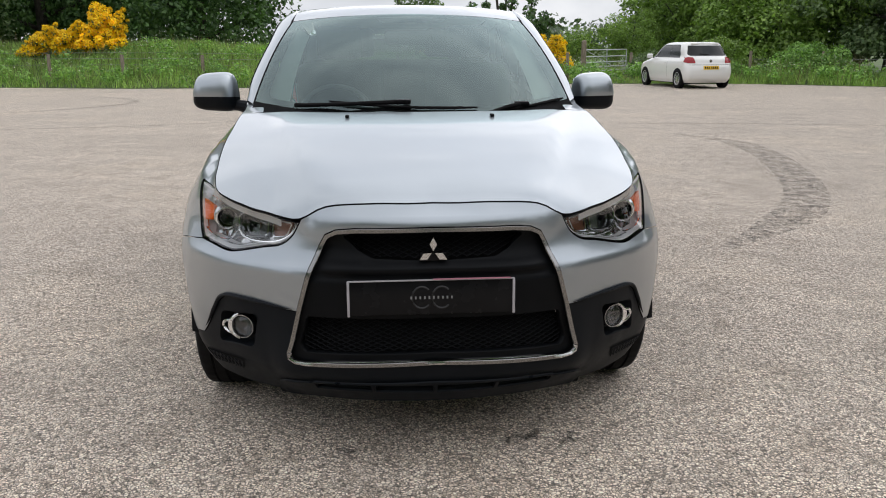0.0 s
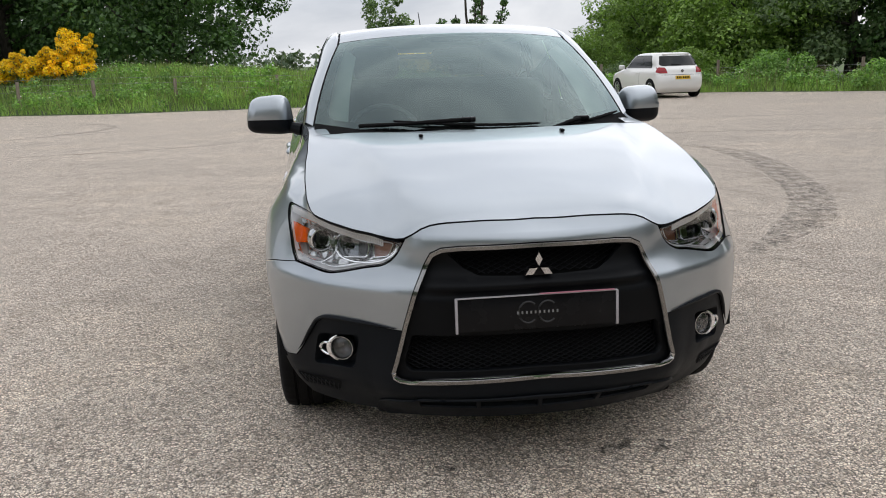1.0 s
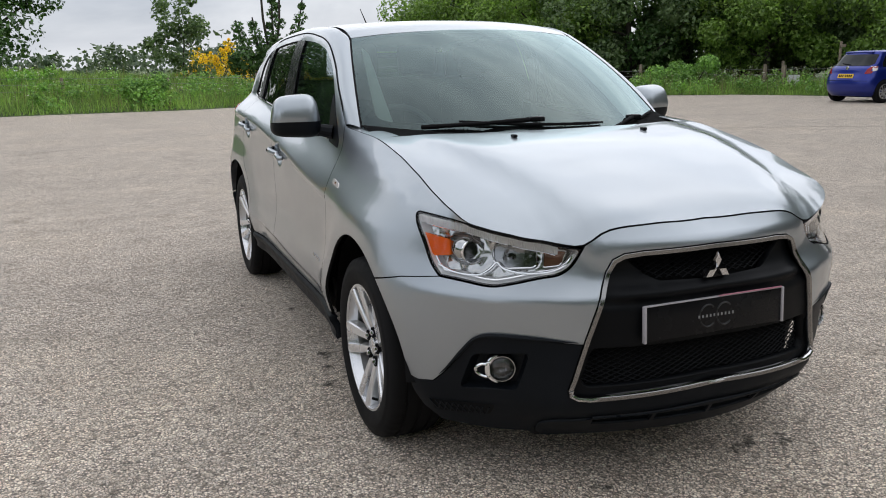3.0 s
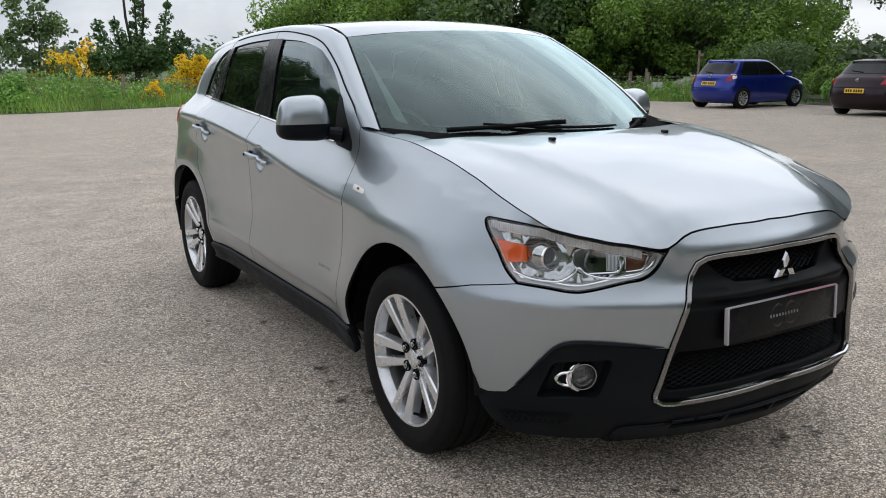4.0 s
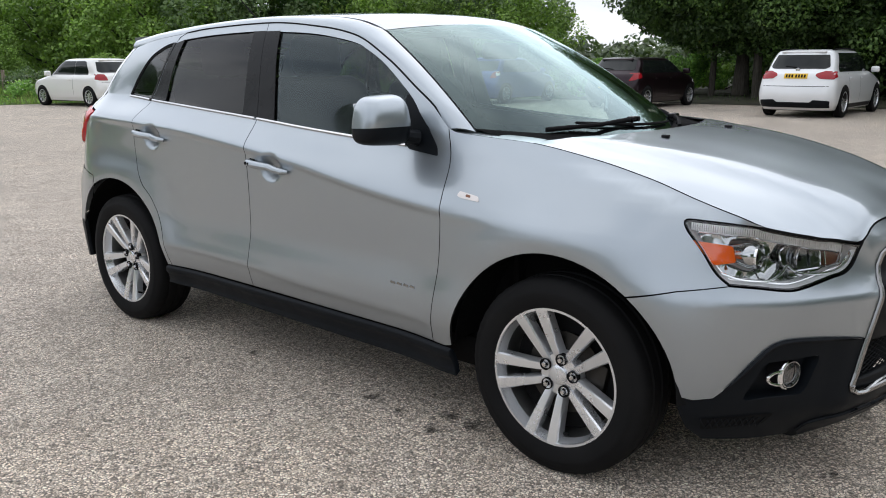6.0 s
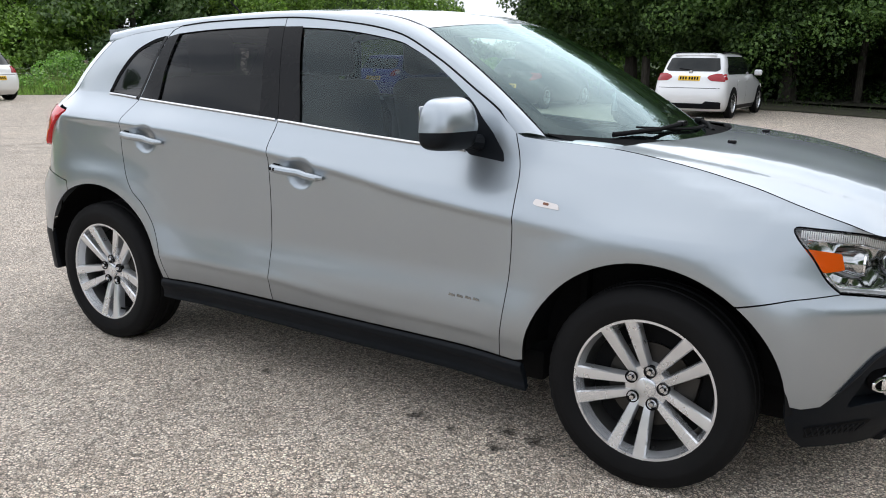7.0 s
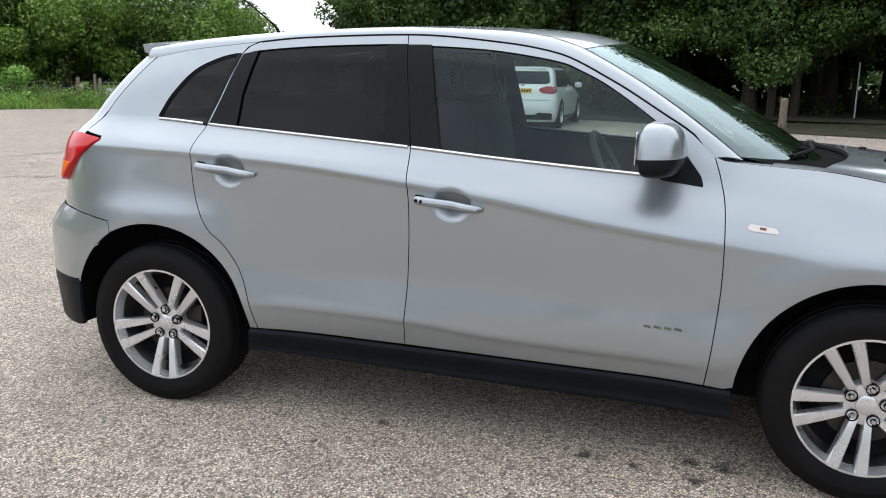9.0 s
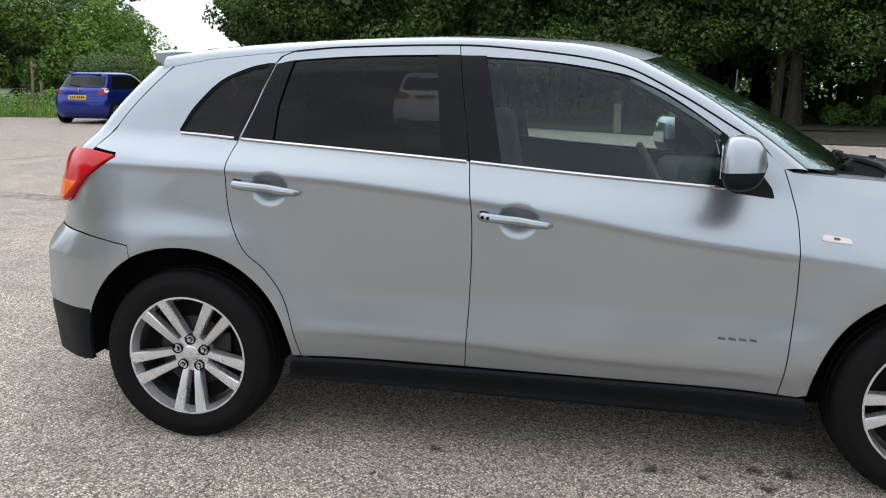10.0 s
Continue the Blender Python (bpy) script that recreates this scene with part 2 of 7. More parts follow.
def shrink(loop, gap):
    """The outline moved inwards by a gap (outwards where it is negative)."""
    n = len(loop)
    area = sum(loop[i][0] * loop[(i + 1) % n][1] - loop[(i + 1) % n][0] * loop[i][1] for i in range(n))
    sg = 1 if area > 0 else -1
    out = []
    for i in range(n):
        a, p, b = np.array(loop[i - 1]), np.array(loop[i]), np.array(loop[(i + 1) % n])
        e1, e2 = p - a, b - p
        l1, l2 = np.linalg.norm(e1), np.linalg.norm(e2)
        if l1 < 1e-9 or l2 < 1e-9:
            out.append(tuple(p))
            continue
        n1, n2 = np.array((-e1[1], e1[0])) / l1, np.array((-e2[1], e2[0])) / l2
        m = n1 + n2
        k = max(0.5, float(np.dot(m, m)) / 2)
        out.append(tuple(p + sg * gap * m / k))
    return out


def panel(name, loops, surface, material, parent=None, label="", step=(0.03, 0.03), depth=0.012, mirror=False, inward=None):
    """A sheet cut to the outlines (the first, less the others), bent onto a surface of two coordinates, with its edges turned inwards."""
    bm = bmesh.new()
    for loop in loops:
        vs = []
        for q in loop:
            if not vs or math.hypot(vs[-1].co.x - q[0], vs[-1].co.y - q[1]) > 1e-4:
                vs.append(bm.verts.new((q[0], q[1], 0)))
        if math.hypot(vs[0].co.x - vs[-1].co.x, vs[0].co.y - vs[-1].co.y) < 1e-4:
            bm.verts.remove(vs.pop())
        for i in range(len(vs)):
            bm.edges.new((vs[i], vs[(i + 1) % len(vs)]))
    bmesh.ops.triangle_fill(bm, use_beauty=True, edges=list(bm.edges))
    lo = [min(v.co[k] for v in bm.verts) for k in (0, 1)]
    hi = [max(v.co[k] for v in bm.verts) for k in (0, 1)]
    for k in (0, 1):
        count = max(1, int((hi[k] - lo[k]) / step[k]))
        for i in range(1, count):
            co, no = [0, 0, 0], [0, 0, 0]
            co[k], no[k] = lo[k] + (hi[k] - lo[k]) * i / count, 1
            bmesh.ops.bisect_plane(bm, geom=list(bm.verts) + list(bm.edges) + list(bm.faces), dist=1e-6, plane_co=co, plane_no=no)
    bmesh.ops.remove_doubles(bm, verts=bm.verts, dist=1e-5)
    # leave only the cuts of the grid inside the outline, so that no thin slivers bend across the surface
    slant = [ed for ed in bm.edges if len(ed.link_faces) == 2 and abs(ed.verts[0].co.x - ed.verts[1].co.x) > 1e-6 and abs(ed.verts[0].co.y - ed.verts[1].co.y) > 1e-6]
    bmesh.ops.dissolve_edges(bm, edges=slant, use_verts=False)
    bmesh.ops.dissolve_verts(bm, verts=[v for v in bm.verts if not v.is_boundary and len(v.link_edges) == 2])
    bmesh.ops.triangulate(bm, faces=[f for f in bm.faces if len(f.verts) > 4])
    bm.verts.index_update()
    verts, normals = [], []
    e = 0.004
    sgn = -1.0 if mirror else 1.0
    for v in bm.verts:
        a, b = v.co.x, v.co.y
        p = Vector(surface(a, b))
        pa, pb, qa, qb = Vector(surface(a + e, b)), Vector(surface(a, b + e)), Vector(surface(a - e, b)), Vector(surface(a, b - e))
        nn = (pa - qa).cross(pb - qb)
        nn = nn.normalized() if nn.length > 1e-12 else Vector((0, 0, 1))
        verts.append(Vector((p.x * sgn, p.y, p.z)))
        normals.append(Vector((nn.x * sgn, nn.y, nn.z)))
    centre = Vector(inward) if inward is not None else Vector((0, 1.2, 0.6))
    total = sum((n.dot(v - centre) for n, v in zip(normals, verts)))
    if total < 0:
        normals = [-n for n in normals]
    faces = []
    for f in bm.faces:
        idx = [v.index for v in f.verts]
        p = [verts[i] for i in idx]
        fn = Vector((0, 0, 0))
        for i in range(len(p)):
            fn += p[i].cross(p[(i + 1) % len(p)])
        if fn.dot(sum((normals[i] for i in idx), Vector((0, 0, 0)))) < 0:
            idx.reverse()
        faces.append(idx)
    front = len(faces)
    if depth:
        rim = [ed for ed in bm.edges if len(ed.link_faces) == 1]
        for ed in rim:
            i, j = ed.verts[0].index, ed.verts[1].index
            f = ed.link_faces[0]
            mid = sum((verts[v.index] for v in f.verts), Vector((0, 0, 0))) / len(f.verts)
            along = verts[j] - verts[i]
            outw = along.cross(normals[i])
            if outw.dot((verts[i] + verts[j]) / 2 - mid) < 0:
                outw = -outw
            if outw.length < 1e-9:
                continue
            outw.normalize()
            k = len(verts)
            verts += [verts[i], verts[j], verts[j] - normals[j] * depth, verts[i] - normals[i] * depth]
            soft = [(outw + normals[i]).normalized(), (outw + normals[j]).normalized()]
            normals += [soft[0], soft[1], outw, outw]
            quad = [k, k + 1, k + 2, k + 3]
            p = [verts[t] for t in quad]
            if (p[1] - p[0]).cross(p[2] - p[0]).dot(outw) < 0:
                quad.reverse()
            faces.append(quad)
    bm.free()
    ob = finish(name, verts, faces, material, normals)
    if material is SILVER:      # unpainted, dark folded edges
        ob.data.materials.append(BLACK_MATT)
        for i in range(front, len(faces)):
            ob.data.polygons[i].material_index = 1
    if parent is not None:
        ob.parent = parent
    return tagged(ob, label)


def sheet(name, surface, na, nb, material, parent=None, label="", thick=0.0, mirror=False):
    """A smooth grid over surface(a, b), a and b from 0 to 1."""
    sgn = -1.0 if mirror else 1.0
    bm = bmesh.new()
    grid = []
    for i in range(na + 1):
        row = []
        for j in range(nb + 1):
            p = surface(i / na, j / nb)
            row.append(bm.verts.new((p[0] * sgn, p[1], p[2])))
        grid.append(row)
    for i in range(na):
        for j in range(nb):
            bm.faces.new((grid[i][j], grid[i + 1][j], grid[i + 1][j + 1], grid[i][j + 1]))
    if thick:
        bmesh.ops.solidify(bm, geom=list(bm.faces), thickness=thick)
    return part(name, bm, material, parent, label)
# ---- shape of the silver car: lengths in metres, y runs backwards from the front axle, z up ----
def smooth_curve(xs, ys):
    """A smooth curve through the knots that never overshoots them."""
    n = len(xs)
    h = [xs[i + 1] - xs[i] for i in range(n - 1)]
    dl = [(ys[i + 1] - ys[i]) / h[i] for i in range(n - 1)]
    m = [dl[0]] + [0.0] * (n - 2) + [dl[-1]]
    for i in range(1, n - 1):
        if dl[i - 1] * dl[i] > 0:
            w1, w2 = 2 * h[i] + h[i - 1], h[i] + 2 * h[i - 1]
            m[i] = (w1 + w2) / (w1 / dl[i - 1] + w2 / dl[i])

    def f(x):
        if x <= xs[0]:
            return ys[0]
        if x >= xs[-1]:
            return ys[-1]
        i = 0
        while x > xs[i + 1]:
            i += 1
        t = (x - xs[i]) / h[i]
        a, b = t * t, t * t * t
        return (2 * b - 3 * a + 1) * ys[i] + (b - 2 * a + t) * h[i] * m[i] + (3 * a - 2 * b) * ys[i + 1] + (b - a) * h[i] * m[i + 1]
    return f


def knots(*pairs):
    return smooth_curve([p[0] for p in pairs], [p[1] for p in pairs])


HALF, NOSE, TAIL_START, TAIL = 0.885, 0.872, 2.75, 0.68
HUB_F, HUB_R, HUB_Z, ARCH = 0.0, 2.665, 0.333, 0.418


def plan_curve():
    """The widest outline seen from above, from the middle of the nose along one side to the middle of the tail."""
    pts = []
    for i in range(401):
        a = math.pi / 2 * i / 400
        pts.append((HALF * math.sin(a), -NOSE * math.cos(a) ** (2 / 2.75)))
    for i in range(1, 100):
        pts.append((HALF, TAIL_START * i / 100))
    for i in range(401):
        a = math.pi / 2 * i / 400
        pts.append((HALF * math.cos(a) ** (2 / 2.3), TAIL_START + TAIL * math.sin(a) ** (2 / 3.0)))
    p = np.array(pts)
    step = np.hypot(*np.diff(p, axis=0).T)
    arc = np.concatenate([[0], np.cumsum(step)])
    return p, arc


PLAN, ARC = plan_curve()
FRONT_ARC = float(np.interp(0.0, PLAN[:, 1][:402], ARC[:402]))
ARC = ARC - FRONT_ARC           # s: 0 at the front axle, below it round the nose, equal to y along the side
ARC = np.where(ARC < 0, ARC * (1.408 / FRONT_ARC), ARC)
S_NOSE, S_TAIL = float(ARC[0]), float(ARC[-1])


def plan_point(s):
    return float(np.interp(s, ARC, PLAN[:, 0])), float(np.interp(s, ARC, PLAN[:, 1]))


def plan_normal(s):
    a, b = plan_point(max(s - 0.03, S_NOSE)), plan_point(min(s + 0.03, S_TAIL))
    if s - 0.03 < S_NOSE:
        a = (-plan_point(2 * S_NOSE - s + 0.03)[0], plan_point(2 * S_NOSE - s + 0.03)[1])
    tx, ty = b[0] - a[0], b[1] - a[1]
    l = math.hypot(tx, ty)
    return ty / l, -tx / l


# height of each lengthwise line, and how far it stands in from the widest outline
Z_CREASE = knots((S_NOSE, 0.75), (-0.9, 0.75), (-0.4, 0.76), (0.1, 0.80), (0.5, 0.83), (0.88, 0.873), (1.25, 0.934), (1.6, 0.979), (2.2, 1.036), (2.9, 1.06), (3.4, 1.04))
Z_BELT = knots((S_NOSE, 0.82), (-0.95, 0.80), (-0.6, 0.85), (-0.3, 0.93), (0.0, 0.98), (0.3, 1.015), (0.55, 1.03), (0.75, 1.042), (1.26, 1.075), (1.6, 1.102), (2.4, 1.154), (2.7, 1.172), (3.4, 1.19))
TOP_BACK = knots((0.2, 1.078), (0.42, 1.092), (0.525, 1.105), (0.60, 1.18), (0.71, 1.25), (0.89, 1.356), (1.09, 1.448), (1.29, 1.484), (1.66, 1.512), (2.1, 1.500), (2.3, 1.482), (2.6, 1.452), (2.85, 1.41), (3.4, 1.37))
D_LOW = knots((S_NOSE, 0.07), (-0.95, 0.10), (-0.6, 0.085), (-0.3, 0.09), (0.4, 0.10), (2.2, 0.10), (2.9, 0.10), (3.6, 0.09))
D_SILL = knots((S_NOSE, -0.004), (-0.95, -0.022), (-0.84, 0.002), (-0.6, 0.022), (-0.4, 0.022), (-0.2, 0.030), (0.4, 0.045), (2.2, 0.045), (2.9, 0.04), (3.6, 0.03))
D_HIP = knots((S_NOSE, -0.008), (-1.06, -0.024), (-0.95, -0.024), (-0.84, -0.012), (-0.75, -0.010), (-0.5, 0.000), (-0.35, 0.006), (0.0, 0.015), (0.5, 0.016), (1.6, 0.013), (2.2, 0.016), (2.9, 0.01), (3.6, 0.0))
D_MID = knots((S_NOSE, -0.008), (-1.06, -0.030), (-0.96, -0.030), (-0.86, -0.025), (-0.75, -0.025), (-0.5, -0.012), (-0.35, -0.002), (-0.1, 0.016), (0.5, 0.031), (1.6, 0.033), (2.1, 0.030), (2.9, 0.01), (3.6, 0.0))
D_CREASE = knots((S_NOSE, 0.010), (-0.9, 0.012), (-0.5, 0.018), (-0.2, 0.020), (0.3, 0.028), (0.8, 0.028), (1.6, 0.027), (2.3, 0.026), (2.9, 0.04), (3.6, 0.08))
D_BELT = knots((S_NOSE, 0.018), (-1.2, 0.012), (-1.05, 0.012), (-0.95, 0.020), (-0.6, 0.034), (-0.3, 0.070), (0.0, 0.098), (0.3, 0.113), (0.6, 0.115), (1.6, 0.113), (2.4, 0.13), (2.72, 0.160), (3.1, 0.155), (3.6, 0.15))
D_TOP = knots((S_NOSE, 0.078), (-1.2, 0.056), (-1.05, 0.036), (-0.98, 0.017), (-0.90, 0.010), (-0.72, 0.012), (-0.64, 0.018), (-0.55, 0.055), (-0.45, 0.098), (-0.25, 0.145), (-0.05, 0.162), (0.2, 0.162), (0.42, 0.150), (0.525, 0.136), (0.60, 0.148), (0.71, 0.166),
              (0.89, 0.204), (1.09, 0.230), (1.29, 0.245), (1.66, 0.255), (2.1, 0.252), (2.3, 0.246), (2.6, 0.25), (2.85, 0.258), (3.4, 0.27))
BONNET_MID = knots((-0.82, 0.858), (-0.80, 0.870), (-0.78, 0.884), (-0.73, 0.920), (-0.65, 0.957), (-0.5, 1.006), (-0.35, 1.043), (-0.15, 1.073), (0.03, 1.088), (0.3, 1.098))
BONNET_EDGE_Z = knots((-0.80, 0.635), (-0.774, 0.69), (-0.747, 0.772), (-0.695, 0.82), (-0.632, 0.862), (-0.60, 0.880), (-0.54, 0.909), (-0.41, 0.948), (-0.25, 0.997), (-0.07, 1.036), (0.2, 1.078), (0.4, 1.09))
BONNET_EDGE_X = knots((-0.80, 0.67), (-0.59, 0.68), (-0.41, 0.70), (-0.25, 0.711), (0.0, 0.719), (0.4, 0.72))
# the front edge: a flat band over the grille, then a sharp dip to the lamps
BONNET_RIM_Y = knots((0.0, -0.794), (0.15, -0.80), (0.35, -0.783), (0.43, -0.775), (0.502, -0.746), (0.571, -0.704), (0.634, -0.656), (0.70, -0.57))
BONNET_RIM_Z = knots((0.0, -0.003), (0.076, 0.001), (0.19, 0.009), (0.27, 0.010), (0.325, 0.008), (0.36, 0.002), (0.40, -0.002), (0.455, -0.003), (0.50, -0.011), (0.54, -0.011), (0.57, -0.009), (0.60, -0.005), (0.66, 0.0))
BONNET_RIDGE = knots((-0.80, 0.355), (-0.5, 0.43), (-0.1, 0.515), (0.3, 0.58))


def bonnet_height(x, y):
    x = abs(x)
    zc, ze = BONNET_MID(y), BONNET_EDGE_Z(y)
    z = zc - (zc - ze) * (x / BONNET_EDGE_X(y)) ** 2.6
    r = x - BONNET_RIDGE(y)
    k = min(1.0, max(0.0, (0.32 - y) / 0.5))
    f = math.exp(-(max(0.0, y - BONNET_RIM_Y(x)) / 0.11) ** 2)
    return z + k * (0.0095 * math.exp(-(r / (0.036 if r > 0 else 0.12)) ** 2) - 0.004 * math.exp(-((r - 0.09) / 0.05) ** 2)) + f * BONNET_RIM_Z(x)


_TOP = {}


def Z_TOP(s):
    """Height of the upper rim: along the bonnet's edge in front, along the door frames further back."""
    key = round(s, 5)
    if key not in _TOP:
        if s >= 0.3:
            _TOP[key] = TOP_BACK(s)
        else:
            x, y = plan_point(s)
            nx, ny = plan_normal(s)
            d = D_TOP(s)
            z = bonnet_height(x - nx * d, y - ny * d)
            _TOP[key] = z if s < 0.2 else z + (TOP_BACK(s) - z) * (s - 0.2) / 0.1
    return _TOP[key]


LOW_CREASE = knots((0.43, 0.418), (1.2, 0.436), (1.6, 0.466), (2.3, 0.478))
HANDLES = ((1.415, 0.912), (2.318, 0.992))


def inset(s, z):
    zc, zb, zt = Z_CREASE(s), Z_BELT(s), Z_TOP(s)
    f = smooth_curve([0.20, 0.345, 0.475, 0.64, zc, max(zc + 0.02, min(zb, zt - 0.02)), max(zc + 0.04, zt), zt + 0.14],
                     [D_LOW(s), D_SILL(s), D_HIP(s), D_MID(s), D_CREASE(s), D_BELT(s), D_TOP(s), D_TOP(s) + 0.08])
    d = f(z)
    if z > zb and s > 0.5:      # the glass and its frame bow outwards
        q = min(1.0, (z - zb) / max(0.03, zt - zb))
        d -= 0.016 * 4 * q * (1 - q) * min(1.0, (s - 0.5) / 0.5)
    if 0.2 < s < 3.0:           # a crisp lip on the shoulder crease
        d -= 0.0060 * math.exp(-((z - zc) / (0.032 if z > zc else 0.013)) ** 2) * min(1.0, (s - 0.2) / 0.4, (3.0 - s) / 0.3)
    if -1.12 < s < -0.40:       # the ledge under the headlamps
        d -= 0.0065 * math.exp(-((z - 0.676) / (0.030 if z < 0.676 else 0.016)) ** 2) * min(1.0, (s + 1.12) / 0.15, (-0.40 - s) / 0.15)
    if 0.43 < s < 2.3:          # the low crease above the sill
        d -= 0.0050 * math.exp(-((z - LOW_CREASE(s)) / (0.030 if z > LOW_CREASE(s) else 0.014)) ** 2) * min(1.0, (s - 0.43) / 0.2, (2.3 - s) / 0.2)
    for hub in (HUB_F, HUB_R):  # rounded wheel-arch lips
        r = math.hypot(s - hub, z - HUB_Z)
        if r < 0.8:
            d -= (0.017 * math.exp(-((r - ARCH) / 0.10) ** 2) + (0.017 if hub == HUB_F else 0.010) * math.exp(-((r - 0.49) / 0.14) ** 2)) * (1 if z < 0.8 else math.exp(-((z - 0.8) / 0.09) ** 2))
    for hy, hz in HANDLES:      # dished finger wells behind the handles
        r = math.hypot((s - hy) / 0.075, (z - hz) / 0.066)
        if r < 1:
            d += 0.028 * (1 - r * r) ** 1.5
    return d


def skin(s, z, out=0.0):
    """A point of the outer skin, on the side where x is positive."""
    x, y = plan_point(s)
    nx, ny = plan_normal(s)
    d = inset(s, z) - out
    return Vector((x - nx * d, y - ny * d, z))


def wrap(w, z, out=0.0):
    """The skin by the distance w along it from the middle of the nose; w is negative on the car's right-hand side."""
    p = skin(abs(w) + S_NOSE, z, out)
    return Vector((-p[0], p[1], p[2])) if w < 0 else p


W0 = -S_NOSE

# ---- the silver car ----
GAP = 0.0018
car = thing("compact_suv", "silver metallic compact SUV with charcoal lower cladding, parked on the tarmac", "car")
RIGHT, LEFT = -1, 1


def on_side(line, sg):
    return [(sg * (s + W0), z) for s, z in line]


def arch_line(hub, a0, a1, n=24, r=ARCH):
    return [(hub + r * math.cos(radians(a0 + (a1 - a0) * i / n)), HUB_Z + r * math.sin(radians(a0 + (a1 - a0) * i / n))) for i in range(n + 1)]


def arch_blend(a0, a1, n):
    """The rear lip, drawn in towards the tyre low down."""
    return [arch_line(HUB_R, a, a, 1, 0.402 + 0.026 * min(1, max(0, (a - 15) / 48)))[0] for a in np.linspace(a0, a1, n + 1)]


def along(f, s0, s1, n=20, dz=0.0):
    return [(s0 + (s1 - s0) * i / n, f(s0 + (s1 - s0) * i / n) + dz) for i in range(n + 1)]


# outlines as (s, z)
DOOR_FRONT = spline([(0.511, 0.349), (0.493, 0.515), (0.480, 0.707), (0.486, 0.931), (0.505, 1.03), (0.532, 1.112)], 5)
B_LINE = spline([(1.662, 1.512), (1.601, 1.10), (1.577, 0.889), (1.580, 0.62), (1.592, 0.366)], 5)
DOOR_REAR = spline([(2.352, 1.438), (2.418, 1.276), (2.474, 1.151), (2.484, 1.056), (2.471, 0.892), (2.416, 0.765), (2.332, 0.690), (2.257, 0.572), (2.203, 0.371)], 5)
LAMP_LOW = spline([(-0.980, 0.812), (-0.950, 0.764), (-0.910, 0.737), (-0.85, 0.726), (-0.75, 0.704), (-0.70, 0.700), (-0.62, 0.708), (-0.54, 0.714)], 4)
LAMP_BACK = spline([(-0.54, 0.714), (-0.50, 0.750), (-0.462, 0.807), (-0.42, 0.858), (-0.412, 0.870)], 4) + [(-0.4055, 0.8825), (-0.4060, 0.8900), (-0.4120, 0.8945), (-0.4210, 0.8960)]


def lamp_top(s):
    return min(0.898 - 0.075 * (-0.40 - s), Z_TOP(s) - 0.004)


LAMP_TOP = [(-0.435 - 0.545 * i / 16, lamp_top(-0.435 - 0.545 * i / 16)) for i in range(17)]
CLAD_EDGE = spline([(-0.964, 0.536), (-0.85, 0.545), (-0.725, 0.549), (-0.668, 0.533), (-0.626, 0.490), (-0.568, 0.422), (-0.516, 0.374)], 4) + [(-0.46, 0.366), (-0.415, 0.374)]
SHIELD = [(-1.408, 0.806), (-1.16, 0.802), (-1.10, 0.796), (-1.066, 0.780), (-1.046, 0.745), (-1.030, 0.700), (-0.984, 0.553), (-0.950, 0.430), (-0.937, 0.392), (-0.941, 0.371), (-0.963, 0.358), (-1.0, 0.354), (-1.408, 0.366)]
BUMP_LINE = [(-0.284, 0.676), (-0.40, 0.695), (-0.54, 0.714)]


def strip(line, sg):
    return on_side(line, sg)


def both(line):
    """A half outline from the middle outwards, joined to its mirror image: the closed outline."""
    r = [(s + W0, z) for s, z in line]
    return r + [(-w, z) for w, z in reversed(r) if abs(w) > 1e-6]


# painted wings
arch_pts = arch_line(HUB_F, 3.0, 128.0)
wing = DOOR_FRONT[::-1] + [(0.45, 0.347)] + arch_pts + BUMP_LINE[1:] + LAMP_BACK[1:] + [q for q in LAMP_TOP if q[0] > -0.63] + along(Z_TOP, -0.632, 0.53, 40)[:-1]
# painted bumper
shield_up = [q for q in SHIELD if q[1] > 0.54] + [(-0.979, 0.535)]
bumper_half = along(Z_TOP, S_NOSE, -0.985, 16, -0.001) + LAMP_LOW + [BUMP_LINE[1]] + arch_line(HUB_F, 128.4, 172.5, 10) + CLAD_EDGE[::-1] + shield_up[::-1]
# bumper outline: bonnet edge and outer side, then back along the shield
bumper_loop = both(bumper_half)
# lower cladding
low_rim = [(-0.425, 0.31), (-0.445, 0.262), (-0.50, 0.215), (-0.69, 0.207), (-0.82, 0.207), (-0.95, 0.208), (-1.15, 0.222), (-1.408, 0.233)]
shield_low = [(-0.979, 0.535)] + [q for q in SHIELD if q[1] < 0.53]
clad_half = [q for q in shield_low[::-1]] + CLAD_EDGE[::1] + arch_line(HUB_F, 174.5, 180, 2)[1:] + low_rim
clad_loop = both(clad_half)


def skin_at(out):
    return lambda w, z: wrap(w, z, out)


FOG = (-0.742, 0.443)
POCKET = [(-0.655, 0.487), (-0.828, 0.503), (-0.790, 0.378), (-0.600, 0.362)]


panel("front_bumper", [shrink(bumper_loop, GAP)], skin_at(0), SILVER, car, "silver painted front bumper", depth=0.02)
fog_holes = [rounded(on_side(POCKET, sg), 0.022, 4) for sg in (1, -1)]
slots = [[(c - 0.092, 0.262), (c + 0.092, 0.262), (c + 0.092, 0.290), (c - 0.092, 0.290)] for c in (-0.30, -0.10, 0.10, 0.30)]
panel("lower_cladding", [shrink(clad_loop, GAP)] + fog_holes + slots, skin_at(-0.002), CLADDING, car, "charcoal grained plastic lower bumper", depth=0.025)
lip = both([(-1.408, 0.304), (-1.05, 0.290), (-0.90, 0.273), (-0.852, 0.254), (-0.838, 0.215), (-0.86, 0.198), (-0.95, 0.202), (-1.408, 0.222)])
